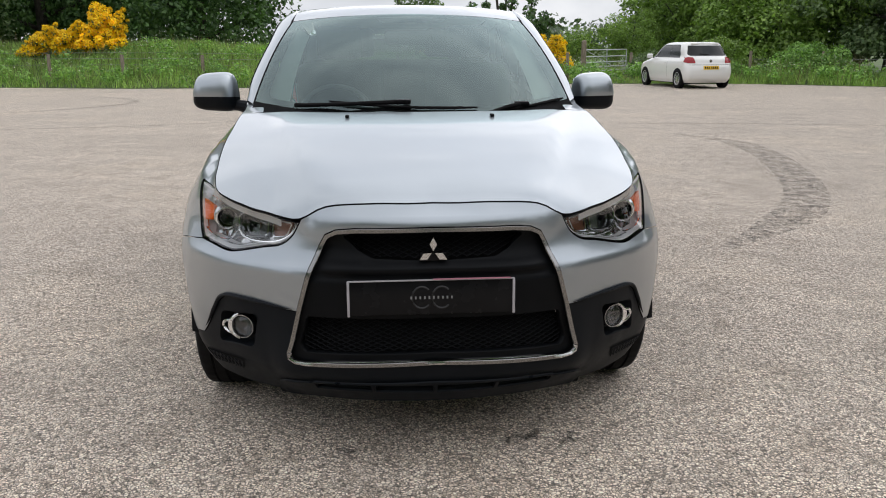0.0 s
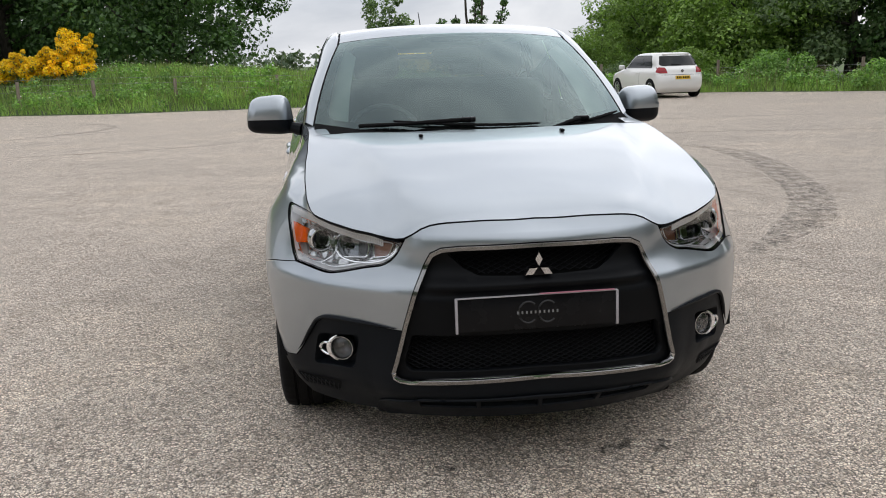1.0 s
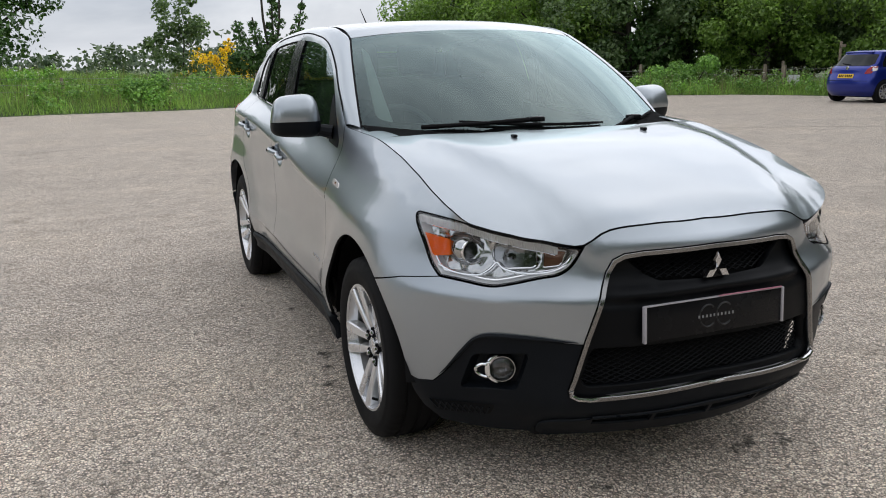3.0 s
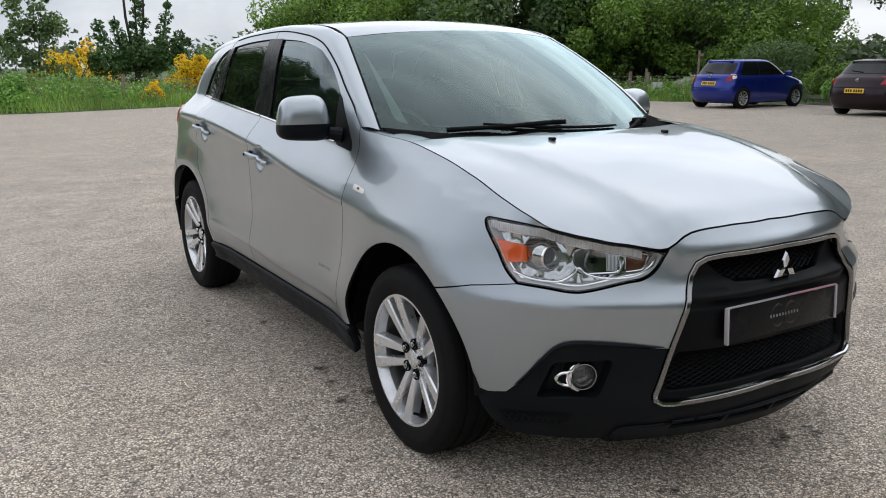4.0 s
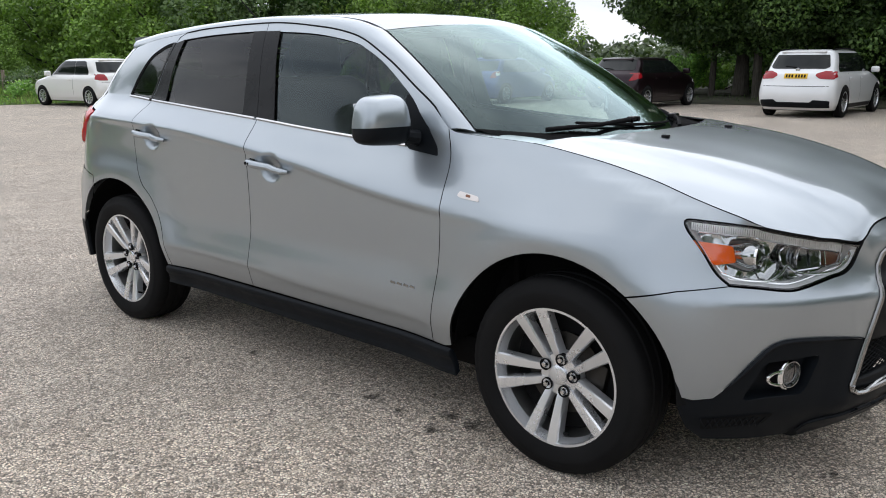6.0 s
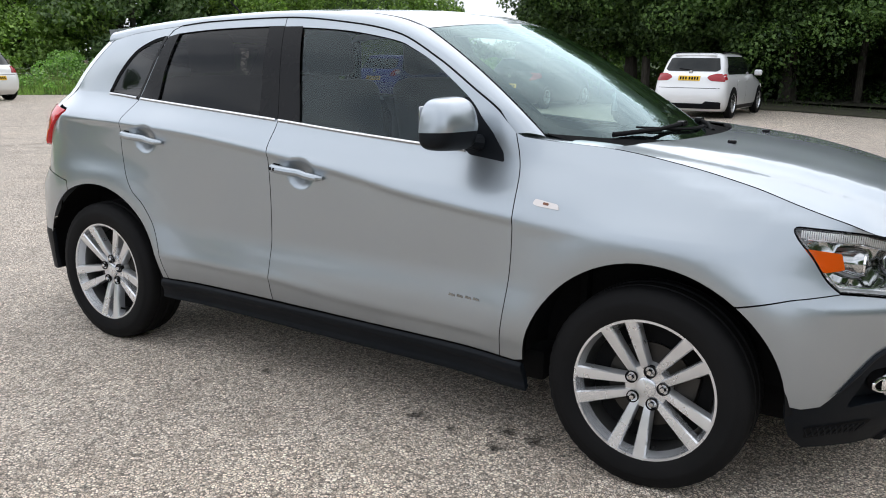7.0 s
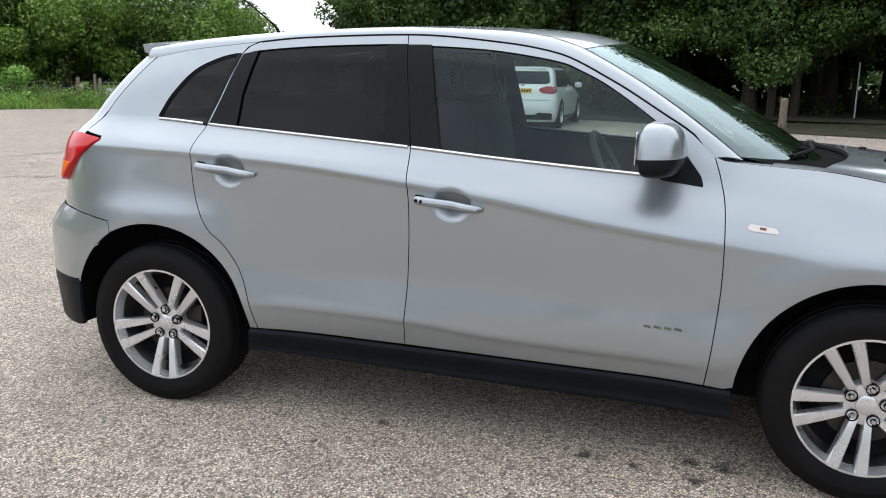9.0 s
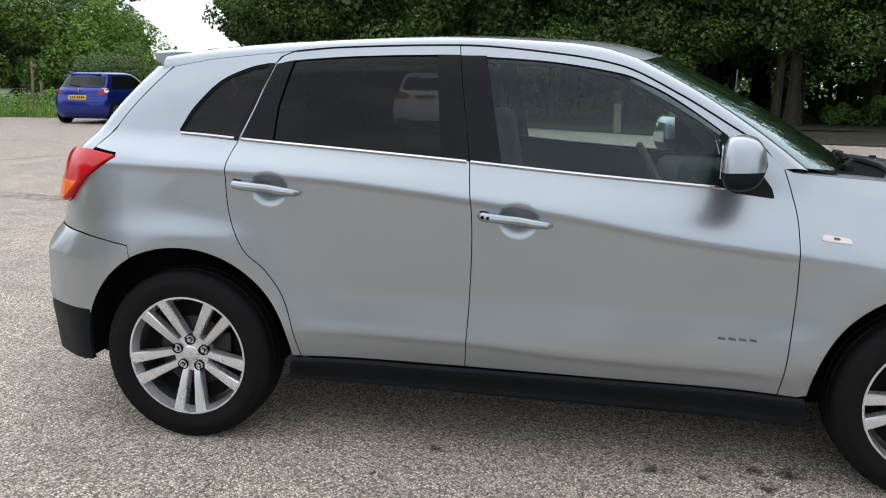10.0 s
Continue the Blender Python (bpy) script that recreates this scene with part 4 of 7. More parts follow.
# underside
part("floor_pan", box_bm((1.38, 1.82, 0.12), (0, 1.33, 0.270), 0.02), BLACK_MATT, car)
part("floor_pan", box_bm((1.04, 1.14, 0.13), (0, -0.10, 0.260), 0.02), BLACK_MATT, car)
part("floor_pan", box_bm((1.20, 0.80, 0.16), (0, 2.78, 0.31), 0.02), BLACK_MATT, car)
# unseen tray added behind the chin to deepen the shade below the nose
tray = bmesh.new()
rim = [skin(S_NOSE + (-0.60 - S_NOSE) * i / 12, 0.24, -0.085) for i in range(13)]
rim = [Vector((sg * p[0], p[1], 0)) for sg, run in ((1, rim), (-1, rim[:0:-1])) for p in run]
low, high = ([tray.verts.new((p.x, p.y, z)) for p in rim] for z in (0.205, 0.250))
tray.faces.new(low)
tray.faces.new(high)
for i in range(len(rim)):
    tray.faces.new((low[i - 1], low[i], high[i], high[i - 1]))
part("undertray", tray, BLACK_MATT, car, "unseen black tray that shades the ground under the nose")
part("bulkhead", box_bm((1.30, 0.03, 0.72), (0, 0.30, 0.66), 0.01), BLACK_MATT, car)
for x in (-0.70, 0.70):
    part("splash_guard", box_bm((0.26, 0.02, 0.22), (x, 3.11, 0.39), 0.006), BLACK_MATT, car, "black wheel-house splash guard")
part("axle_beam", tube_bm([(-0.62, 2.665, 0.32), (0.62, 2.665, 0.32)], 0.035, 8), DARK_METAL, car)
for sg in (RIGHT, LEFT):
    for hub in (HUB_F, HUB_R):
        bm = bmesh.new()
        rings = []
        for i in range(25):
            a = radians((2 if hub == HUB_F else 2) + 176 * i / 24)
            ring = []
            for x, r in ((0.850, 0.432 if hub == HUB_R else 0.425), (0.80, 0.455), (0.66, 0.46), (0.61, 0.45), (0.60, 0.02)):
                ring.append(bm.verts.new((sg * x, hub + r * math.cos(a), HUB_Z + r * math.sin(a))))
            rings.append(ring)
        for a, b in zip(rings[:-1], rings[1:]):
            for k in range(4):
                bm.faces.new((a[k], a[k + 1], b[k + 1], b[k]))
        part("arch_liner", bm, BLACK_MATT, car, "black wheel-arch liner")


# ---- nose of the silver car ----
def inside(q, loop):
    hit = False
    for (x0, y0), (x1, y1) in zip(loop, loop[1:] + loop[:1]):
        if (y0 > q[1]) != (y1 > q[1]) and q[0] < (x1 - x0) * (q[1] - y0) / (y1 - y0) + x0:
            hit = not hit
    return hit


shield_in = rounded(shrink(both(SHIELD), 0.0135), 0.008, 3)
panel("grille_frame", [shrink(both(SHIELD), 0.002), shield_in], skin_at(0.007), SATIN_CHROME, car, "chrome shield-shaped grille frame", depth=0.014, step=(0.04, 0.02))
bead = sorted((w, z) for w, z in shrink(both(SHIELD), 0.009) if z < 0.40)
part("frame_bead", tube_bm([wrap(w, z, 0.004) for w, z in bead], 0.0085, 8), CHROME, car, "polished chrome bead under the grille")
up_open = rounded(both([(-1.408, 0.785), (-1.150, 0.780), (-1.115, 0.772), (-1.165, 0.730), (-1.215, 0.706), (-1.408, 0.700)]), 0.008, 3)
low_open = rounded(both([(-1.408, 0.520), (-1.012, 0.520), (-1.002, 0.510), (-0.974, 0.420), (-0.990, 0.394), (-1.408, 0.400)]), 0.012, 3)


def surround(w, z):
    k = math.exp(-((z - 0.678) / 0.018) ** 2) * (1 if abs(w) < 0.30 else math.exp(-((abs(w) - 0.30) / 0.05) ** 2))
    return wrap(w, z, -0.022 + 0.026 * k + 0.012 * min(1, max(0, (0.655 - z) / 0.02)) * (1 if z > 0.5 else 0.6))


GRILLE_BLACK = plastic("grille_black", (0.0030, 0.0036, 0.0046), 0.42, 0.2, 420.0, 0.02, 0.12)
gr = panel("grille_surround", [shrink(shield_in, -0.003), up_open, low_open], surround, GRILLE_BLACK, car, "charcoal plastic grille centre", depth=0.03, step=(0.03, 0.010))
panel("grille_backing", [shrink(shield_in, -0.01)], skin_at(-0.085), BLACK_MATT, car, depth=0.0)
for opening, z0, z1 in ((up_open, 0.69, 0.80), (low_open, 0.39, 0.53)):
    bm = bmesh.new()
    for sl in (0.46, -0.46):
        c = -1.0
        while c < 1.0:
            run = []
            for i in range(81):
                w = -0.46 + 0.92 * i / 80
                z = (z0 + z1) / 2 + sl * (w - c)
                if z0 < z < z1 and inside((w, z), opening):
                    run.append(wrap(w, z, -0.040))
            if len(run) > 1:
                tube_bm(run, 0.0021, 4, bm)
            c += 0.034
    part("grille_mesh", bm, GRILLE_BLACK, gr, "black diamond grille mesh", smooth=False)
# three plain diamonds
bc = wrap(-0.006, 0.733, 0.0)
for k, (ang, cx, cz) in enumerate(((0, 0.0, 0.0230), (120, -0.0240, -0.0150), (240, 0.0240, -0.0150))):
    bm = bmesh.new()
    a = radians(ang)
    pts = [(0, 0.027), (0.0140, 0), (0, -0.027), (-0.0140, 0)]
    rot = [(x * math.cos(a) - z * math.sin(a) + cx, x * math.sin(a) + z * math.cos(a) + cz) for x, z in pts]
    vs = [bm.verts.new((bc.x + x, bc.y - 0.002, bc.z + z)) for x, z in rot] + [bm.verts.new((bc.x + cx + (x - cx) * 0.8, bc.y - 0.010, bc.z + cz + (z - cz) * 0.8)) for x, z in rot]
    bm.faces.new(vs[4:])
    for i in range(4):
        bm.faces.new((vs[i], vs[(i + 1) % 4], vs[4 + (i + 1) % 4], vs[4 + i]))
    part("badge_diamond", bm, CHROME, gr, "chrome diamond")
part("badge_base", box_bm((0.085, 0.012, 0.030), (bc.x, bc.y + 0.006, bc.z - 0.018), 0.006), BLACK_GLOSS, gr)

# dealer plate in its holder
plate = part("number_plate", box_bm((0.508, 0.008, 0.107), (0, 0, 0), 0.003), BLACK_GLOSS, car, "plain black show plate")
plate.matrix_basis = pose(-0.013, -0.880, 0.590, -3, 0, 0)
FRAME_CLEAR = Mat("frosted_acrylic").set(Base_Color=(0.42, 0.40, 0.42, 1), Roughness=0.25).m
part("plate_frame", box_bm((0.516, 0.012, 0.0035), (0, -0.002, 0.0550), 0.001), FRAME_CLEAR, plate, "clear acrylic edge")
for sg in (1, -1):
    part("plate_frame", box_bm((0.008, 0.014, 0.111), (sg * 0.256, -0.002, 0.0), 0.002), FRAME_CLEAR, plate, "clear acrylic edge")
part("plate_edge", box_bm((0.24, 0.004, 0.003), (0.125, -0.011, 0.0590), 0.0), Mat("pink_edge").set(Base_Color=(0.55, 0.22, 0.30, 1), Roughness=0.4).m, plate)
SOFT_GREY = Mat("soft_grey").set(Base_Color=(0.008, 0.008, 0.009, 1), Roughness=0.4).m
for cx in (-0.030, 0.032):
    bm = bmesh.new()
    tube_bm([(cx + 0.030 * math.cos(radians(a)), -0.0030, 0.034 * math.sin(radians(a))) for a in range(45, 316, 15)], 0.0035, 6, bm, squash=1.0)
    part("plate_ring", bm, SOFT_GREY, plate)
for k in range(10):
    part("plate_bar", box_bm((0.0050, 0.003, 0.0085), (-0.063 + 0.0140 * k, -0.0046, 0.0), 0.0), Mat("bar_grey").set(Base_Color=(0.22, 0.22, 0.22, 1), Roughness=0.5).m if k == 0 else bpy.data.materials["bar_grey"], plate)

LAMP_CHROME = metal("lamp_chrome", (0.46, 0.47, 0.47), 0.08, 0.04)
BRIGHT_TRIM = metal("bright_lamp_trim", (0.90, 0.91, 0.92), 0.10, 0.03)
BEAM_GREY = metal("beam_grey", (0.20, 0.21, 0.22), 0.12, 0.04)
FOG_REFLECTOR = metal("fog_reflector", (0.20, 0.205, 0.21), 0.18, 0.05)
# headlamps
for sg in (RIGHT, LEFT):
    outline = LAMP_BACK[::-1] + LAMP_LOW[::-1][1:] + LAMP_TOP[::-1][1:]
    loop = on_side(shrink(outline, 0.003), sg)
    hl = panel("headlamp", [loop], skin_at(-0.004), LAMP_GLASS, car, "clear headlamp with chrome reflectors", depth=0.0)
    hl.visible_shadow = False
    panel("lamp_gasket", [loop, on_side(shrink(outline, 0.0055), sg)], skin_at(-0.006), BLACK_GLOSS, hl, "black lamp rim", depth=0.01)
    lipl = on_side(shrink(outline, 0.006), sg)
    lipb = on_side(shrink(outline, 0.016), sg)
    n = len(lipl)
    bm = bmesh.new()
    r0 = [bm.verts.new(wrap(*q, -0.008)) for q in lipl]
    r1 = [bm.verts.new(wrap(*q, -0.046)) for q in lipb]
    for i in range(n):
        bm.faces.new((r0[i], r0[(i + 1) % n], r1[(i + 1) % n], r1[i]))
    part("lamp_wall", bm, REFLECTOR, hl, "bright lamp wall")
    panel("lamp_back", [lipb], lambda w, z: wrap(w, z, -0.046 + 0.006 * math.sin(w * 64) * math.cos(z * 72 + w * 17)), LAMP_CHROME, hl, "bright lamp reflector", depth=0.0)
    # ribbed clear strip along the top
    bm = bmesh.new()
    for i in range(72):
        s = -0.43 - 0.48 * i / 72
        zt = lamp_top(s) - 0.014
        box_bm((0.0052, 0.004, 0.022), (0, 0, 0), 0.0, 1, bm, Matrix.Translation(wrap(sg * (s + W0), zt - 0.006, -0.009)))
    part("lamp_ribs", bm, Mat("frosted_ribs").set(Base_Color=(0.84, 0.85, 0.86, 1), Roughness=0.25).m, hl, "frosted ribbed strip", smooth=False)
    panel("side_indicator", [rounded(on_side([(-0.432, 0.836), (-0.553, 0.822), (-0.563, 0.776), (-0.500, 0.768)], sg), 0.006, 2)], skin_at(-0.014), AMBER, hl, "orange side indicator", depth=0.012)
    # projector lamp
    c = wrap(sg * (-0.614 + W0), 0.790, -0.040)
    part("projector_ring", lathe_bm([(0.050, 0.050), (0.0, 0.049), (-0.014, 0.045), (-0.022, 0.038), (-0.027, 0.035), (-0.027, 0.031), (-0.020, 0.029), (0.0, 0.0285)], 40, "y", None, c), LAMP_CHROME, hl, "chrome projector ring")
    part("projector_bezel", lathe_bm([(-0.024, 0.0375), (-0.030, 0.0365), (-0.0305, 0.0335), (-0.026, 0.0325)], 40, "y", None, c), BRIGHT_TRIM, hl, "bright bezel round the projector")
    part("projector_lens", lathe_bm([(0.000, 0.0290), (-0.010, 0.027), (-0.017, 0.021), (-0.022, 0.011), (-0.023, 0.001)], 32, "y", None, c), BLACK_GLOSS, hl, "dark projector lens")
    # main-beam chamber with its bowl
    chamber = rounded(on_side([(-0.700, 0.805), (-0.728, 0.819), (-0.842, 0.813), (-0.842, 0.752), (-0.742, 0.746), (-0.708, 0.762)], sg), 0.016, 3)
    panel("beam_chamber", [chamber], skin_at(-0.032), BEAM_GREY, hl, "grey main-beam chamber", depth=0.012)
    c = wrap(sg * (-0.765 + W0), 0.782, -0.030)
    part("beam_bowl", lathe_bm([(-0.010, 0.034), (-0.006, 0.033), (0.008, 0.028), (0.018, 0.018), (0.022, 0.002)], 32, "y", None, c), CHROME, hl, "main-beam reflector bowl")
    part("beam_bulb", lathe_bm([(0.015, 0.009), (-0.006, 0.009), (-0.012, 0.006), (-0.014, 0.001)], 16, "y", None, c), BLACK_GLOSS, hl, "bulb cover")
    inner_ind = rounded(on_side([(-0.862, 0.808), (-0.935, 0.800), (-0.915, 0.758), (-0.862, 0.752)], sg), 0.008, 2)
    panel("corner_bulb", [inner_ind], skin_at(-0.036), AMBER_DIM, hl, "dull amber bulb chamber", depth=0.01)
    swoosh = [wrap(sg * (s + W0), z, -0.016) for s, z in spline([(-0.52, 0.745), (-0.58, 0.728), (-0.66, 0.725), (-0.70, 0.745), (-0.72, 0.765), (-0.745, 0.748), (-0.80, 0.738), (-0.88, 0.742), (-0.935, 0.765), (-0.955, 0.795)], 4)]
    part("lamp_trim", tube_bm(swoosh, 0.0042, 8), BRIGHT_TRIM, hl, "chrome lamp trim")
    # bright lines along the foot of the lamp, round its chambers and under the ribbed strip
    foot = [wrap(sg * (s + W0), z, -0.020) for s, z in shrink(outline, 0.015) if z < 0.80 and s > -0.95]
    part("lamp_trim", tube_bm(foot, 0.0032, 6), BRIGHT_TRIM, hl, "chrome line along the lamp's foot")
    under_ribs = [wrap(sg * (s + W0), lamp_top(s) - 0.034, -0.016) for s in np.linspace(-0.45, -0.90, 24)]
    part("lamp_trim", tube_bm(under_ribs, 0.0030, 6), BRIGHT_TRIM, hl, "chrome line under the ribbed strip")
    part("chamber_rim", tube_bm([wrap(*q, -0.026) for q in chamber], 0.0032, 6, closed=True), BRIGHT_TRIM, hl, "chrome rim of the main-beam chamber")
    part("chamber_rim", tube_bm([wrap(*q, -0.028) for q in inner_ind], 0.0026, 6, closed=True), BRIGHT_TRIM, hl, "chrome rim of the bulb chamber")
    bm = bmesh.new()
    for k in range(9):          # fluted reflector at the end of the main-beam chamber
        a = -0.806 - 0.0042 * k
        tube_bm([wrap(sg * (a + W0), 0.755, -0.0275), wrap(sg * (a + W0), 0.810, -0.0275)], 0.0019, 5, bm)
    part("beam_flutes", bm, LAMP_CHROME, hl, "fluted reflector")
    # fog lamps
    c = wrap(sg * (FOG[0] + W0), FOG[1], -0.012)
    nx, ny = plan_normal(FOG[0])
    face = Matrix.Translation(c) @ Matrix.Rotation(math.atan2(sg * nx, -ny) * 0.55, 4, "Z")
    fog = part("fog_lamp", lathe_bm([(0.045, 0.046), (0.020, 0.044), (0.004, 0.0415), (0.006, 0.038), (0.030, 0.036), (0.034, 0.002)], 36, "y"), BLACK_MATT, car, "round fog lamp with a chrome crescent")
    fog.matrix_basis = face
    part("fog_ring", lathe_bm([(0.010, 0.0420), (-0.002, 0.0415), (-0.006, 0.0400), (-0.006, 0.0385), (0.000, 0.0375), (0.012, 0.0370)], 40, "y"), CHROME, fog, "thin chrome ring")
    part("fog_glass", lathe_bm([(0.006, 0.0370), (0.000, 0.030), (-0.004, 0.016), (-0.005, 0.001)], 32, "y"), LAMP_GLASS, fog, "clear domed fog glass")
    part("fog_bowl", lathe_bm([(0.007, 0.0370), (0.018, 0.028), (0.028, 0.015), (0.030, 0.001)], 32, "y"), FOG_REFLECTOR, fog, "grey fog reflector")
    bm = bmesh.new()
    for k in range(7):
        x = -0.024 + 0.008 * k
        reach = math.sqrt(0.030 ** 2 - x * x)
        tube_bm([(x, 0.004, -reach), (x, 0.004, reach)], 0.0016, 4, bm)
    part("fog_flutes", bm, FOG_REFLECTOR, fog, "fluted fog optic")
    turn = [radians(a) for a in range(-72, 73, 8)]
    crescent = [(sg * 0.0450 * math.cos(a), -0.002, 0.0450 * math.sin(a)) for a in turn]
    part("fog_crescent", tube_bm(crescent, [0.002 + 0.0068 * math.cos(a) ** 2 for a in turn], 10), BRIGHT_TRIM, fog, "chrome crescent")
    loop_line = [(sg * x, y, z) for x, y, z in ((0.046, -0.003, 0.017), (0.064, 0.004, 0.014), (0.079, 0.010, 0.000), (0.074, 0.010, -0.014), (0.058, 0.004, -0.022), (0.044, -0.002, -0.024))]
    part("fog_bracket", tube_bm(spline(loop_line, 4), 0.0055, 8), BRIGHT_TRIM, fog, "chrome bracket loop")

# ---- wheels ----
wheel = part("wheel", lathe_bm([(0.094, 0.2360), (0.0995, 0.2340), (0.0995, 0.2265), (0.0880, 0.2230), (0.060, 0.2140)], 72), ALLOY, car, "five twin-spoke silver alloy wheel")
bm = bmesh.new()
TREAD = [(-0.094, 0.226), (-0.107, 0.255), (-0.109, 0.285), (-0.104, 0.315), (-0.094, 0.334), (-0.080, 0.3405), (-0.055, 0.3430), (-0.052, 0.336), (-0.046, 0.336), (-0.043, 0.3440), (-0.010, 0.3450), (-0.007, 0.337), (0.007, 0.337), (0.010, 0.3450),
         (0.043, 0.3440), (0.046, 0.336), (0.052, 0.336), (0.055, 0.3430), (0.080, 0.3405), (0.094, 0.334), (0.104, 0.315), (0.1065, 0.300), (0.1085, 0.298), (0.109, 0.285), (0.108, 0.262), (0.105, 0.252), (0.103, 0.240), (0.096, 0.230), (0.093, 0.224)]
TREAD = [(h, r if r < 0.25 else 0.25 + (r - 0.25) * 0.905) for h, r in TREAD]
steps = 144
rings = []
for i in range(steps):
    a = 2 * math.pi * i / steps
    ring = []
    for h, r in TREAD:
        if 0.05 < abs(h) < 0.10 and r > 0.325 and i % 3 == 0:
            r -= 0.0018
        y, z = r * math.cos(a), r * math.sin(a)
        if z < -0.3325:
            h, z = h * (1 + 0.04), -0.3325
        ring.append(bm.verts.new((h, y, z)))
    rings.append(ring)
for i in range(steps):
    a, b = rings[i], rings[(i + 1) % steps]
    for j in range(len(TREAD) - 1):
        bm.faces.new((a[j], a[j + 1], b[j + 1], b[j]))
part("tyre", bm, RUBBER, wheel, "black tyre with blocked shoulders", angle=50)


def spoke_bm(spin):
    bm = bmesh.new()
    for sg in (1, -1):
        rings = []
        for t in np.linspace(0, 1, 7):
            r = 0.046 + 0.181 * t
            off = sg * (0.0205 + 0.0250 * t)
            w = 0.0130 + 0.0095 * t
            x = 0.058 + 0.0415 * t ** 0.8
            ca, sa = math.cos(radians(spin)), math.sin(radians(spin))
            def put(lx, o):
                return bm.verts.new((lx, -sa * r + ca * o, ca * r + sa * o))
            rings.append([put(x - 0.040, off - w), put(x - 0.006, off - w), put(x, off - w * 0.80), put(x + 0.0012, off), put(x, off + w * 0.80), put(x - 0.006, off + w), put(x - 0.040, off + w)])
        for p, q in zip(rings[:-1], rings[1:]):
            for k in range(7):
                bm.faces.new((p[k], p[(k + 1) % 7], q[(k + 1) % 7], q[k]))
        bm.faces.new(rings[0])
        bm.faces.new(rings[-1])
    return bm


for k in range(5):
    part("twin_spoke", spoke_bm(36 + 72 * k), ALLOY, wheel, "", angle=28)
part("hub", lathe_bm([(0.0, 0.080), (0.048, 0.076), (0.058, 0.070), (0.060, 0.040), (0.060, 0.034)], 40), ALLOY, wheel, "wheel hub")
part("centre_cap", lathe_bm([(0.055, 0.034), (0.066, 0.033), (0.069, 0.028), (0.069, 0.001)], 32), ALLOY, wheel, "silver centre cap")
for k in range(5):
    a = radians(72 * k)
    y, z = -0.0565 * math.sin(a), 0.0565 * math.cos(a)
    part("nut_well", lathe_bm([(0.050, 0.0205), (0.0690, 0.0200), (0.0690, 0.0175), (0.058, 0.0165), (0.058, 0.001)], 20, "x", None, (0, y, z)), BLACK_MATT, wheel)
    part("wheel_nut", lathe_bm([(0.055, 0.0105), (0.0735, 0.0100), (0.077, 0.0075), (0.077, 0.001)], 6, "x", None, (0, y, z)), CHROME, wheel, "chrome wheel nut")
part("brake_disc", lathe_bm([(0.022, 0.060), (0.022, 0.140), (0.010, 0.140), (0.010, 0.060)], 48), DARK_METAL, wheel, "worn brake disc")
part("brake_caliper", box_bm((0.05, 0.075, 0.13), (0.005, 0.115, 0.02), 0.015), DARK_METAL, wheel)
part("brake_shield", lathe_bm([(0.004, 0.02), (0.006, 0.199)], 40), BLACK_MATT, wheel)
part("rim_barrel", lathe_bm([(0.060, 0.2140), (0.0, 0.200), (-0.080, 0.205), (-0.092, 0.228)], 72), metal("dusty_barrel", (0.24, 0.24, 0.235), 0.40), wheel, "dusty inner rim")
part("tyre_valve", tube_bm([(0.070, 0.085, -0.180), (0.090, 0.080, -0.172)], 0.005, 8), BLACK_MATT, wheel)
TRACK = 0.7625
wheel.matrix_basis = pose(-TRACK, HUB_R, HUB_Z, 0, 0, 180)
copy_thing(wheel, pose(-TRACK, HUB_F, HUB_Z, -11, 0, 180))
copy_thing(wheel, pose(TRACK, HUB_F, HUB_Z, 20, 0, 0))
copy_thing(wheel, pose(TRACK, HUB_R, HUB_Z, -15, 0, 0))


# ---- door mirrors ----
def mirror_shell():
    bm = bmesh.new()
    bmesh.ops.create_uvsphere(bm, u_segments=40, v_segments=24, radius=1.0)
    for v in bm.verts:
        c = v.co
        def q(t, p):
            return math.copysign(abs(t) ** p, t)
        x, y, z = q(c.x, 0.50), q(c.y, 0.72), q(c.z, 0.50)
        y = y * (0.098 if y < 0 else 0.045)
        taper = 1 - 0.14 * z - 0.06 * max(0, -x)
        v.co = (x * 0.105 * taper, y * (1 - 0.18 * abs(z)), z * 0.089 * (1 + 0.07 * x))
    return bm


for sg in (RIGHT, LEFT):
    place = pose(RIGHT * 0.915, 0.720, 1.140, 0, 0, RIGHT * 10) if sg == RIGHT else pose(LEFT * 0.885, 0.765, 1.128, 0, 0, LEFT * 16)
    up = mirror_shell()
    bmesh.ops.bisect_plane(up, geom=list(up.verts) + list(up.edges) + list(up.faces), plane_co=(0, 0, -0.024), plane_no=(0, 0.05, 1), clear_inner=True)
    mo = part("door_mirror", up, SILVER, car, "silver door mirror with a black lower shell")
    mo.matrix_basis = place
    lo = mirror_shell()
    bmesh.ops.bisect_plane(lo, geom=list(lo.verts) + list(lo.edges) + list(lo.faces), plane_co=(0, 0, -0.024), plane_no=(0, 0.05, 1), clear_outer=True)
    bmesh.ops.scale(lo, vec=(0.985, 0.985, 1.0), verts=lo.verts)
    part("lower_shell", lo, CLADDING, mo, "black lower shell")
    part("mirror_glass", box_bm((0.15, 0.006, 0.105), (0, 0.0425, 0.006), 0.003, 2), CHROME, mo, "mirror glass")
    part("mirror_arm", tube_bm([(sg * -0.04, -0.01, -0.058), (sg * -0.11, -0.02, -0.062), (sg * -0.155, -0.03, -0.070)], [0.030, 0.026, 0.030], 10), CLADDING, mo, "black mirror arm")

# ---- wipers ----
def wiper(points, radius):
    return tube_bm([screen(a, b, o) for a, b, o in points], radius, 6)


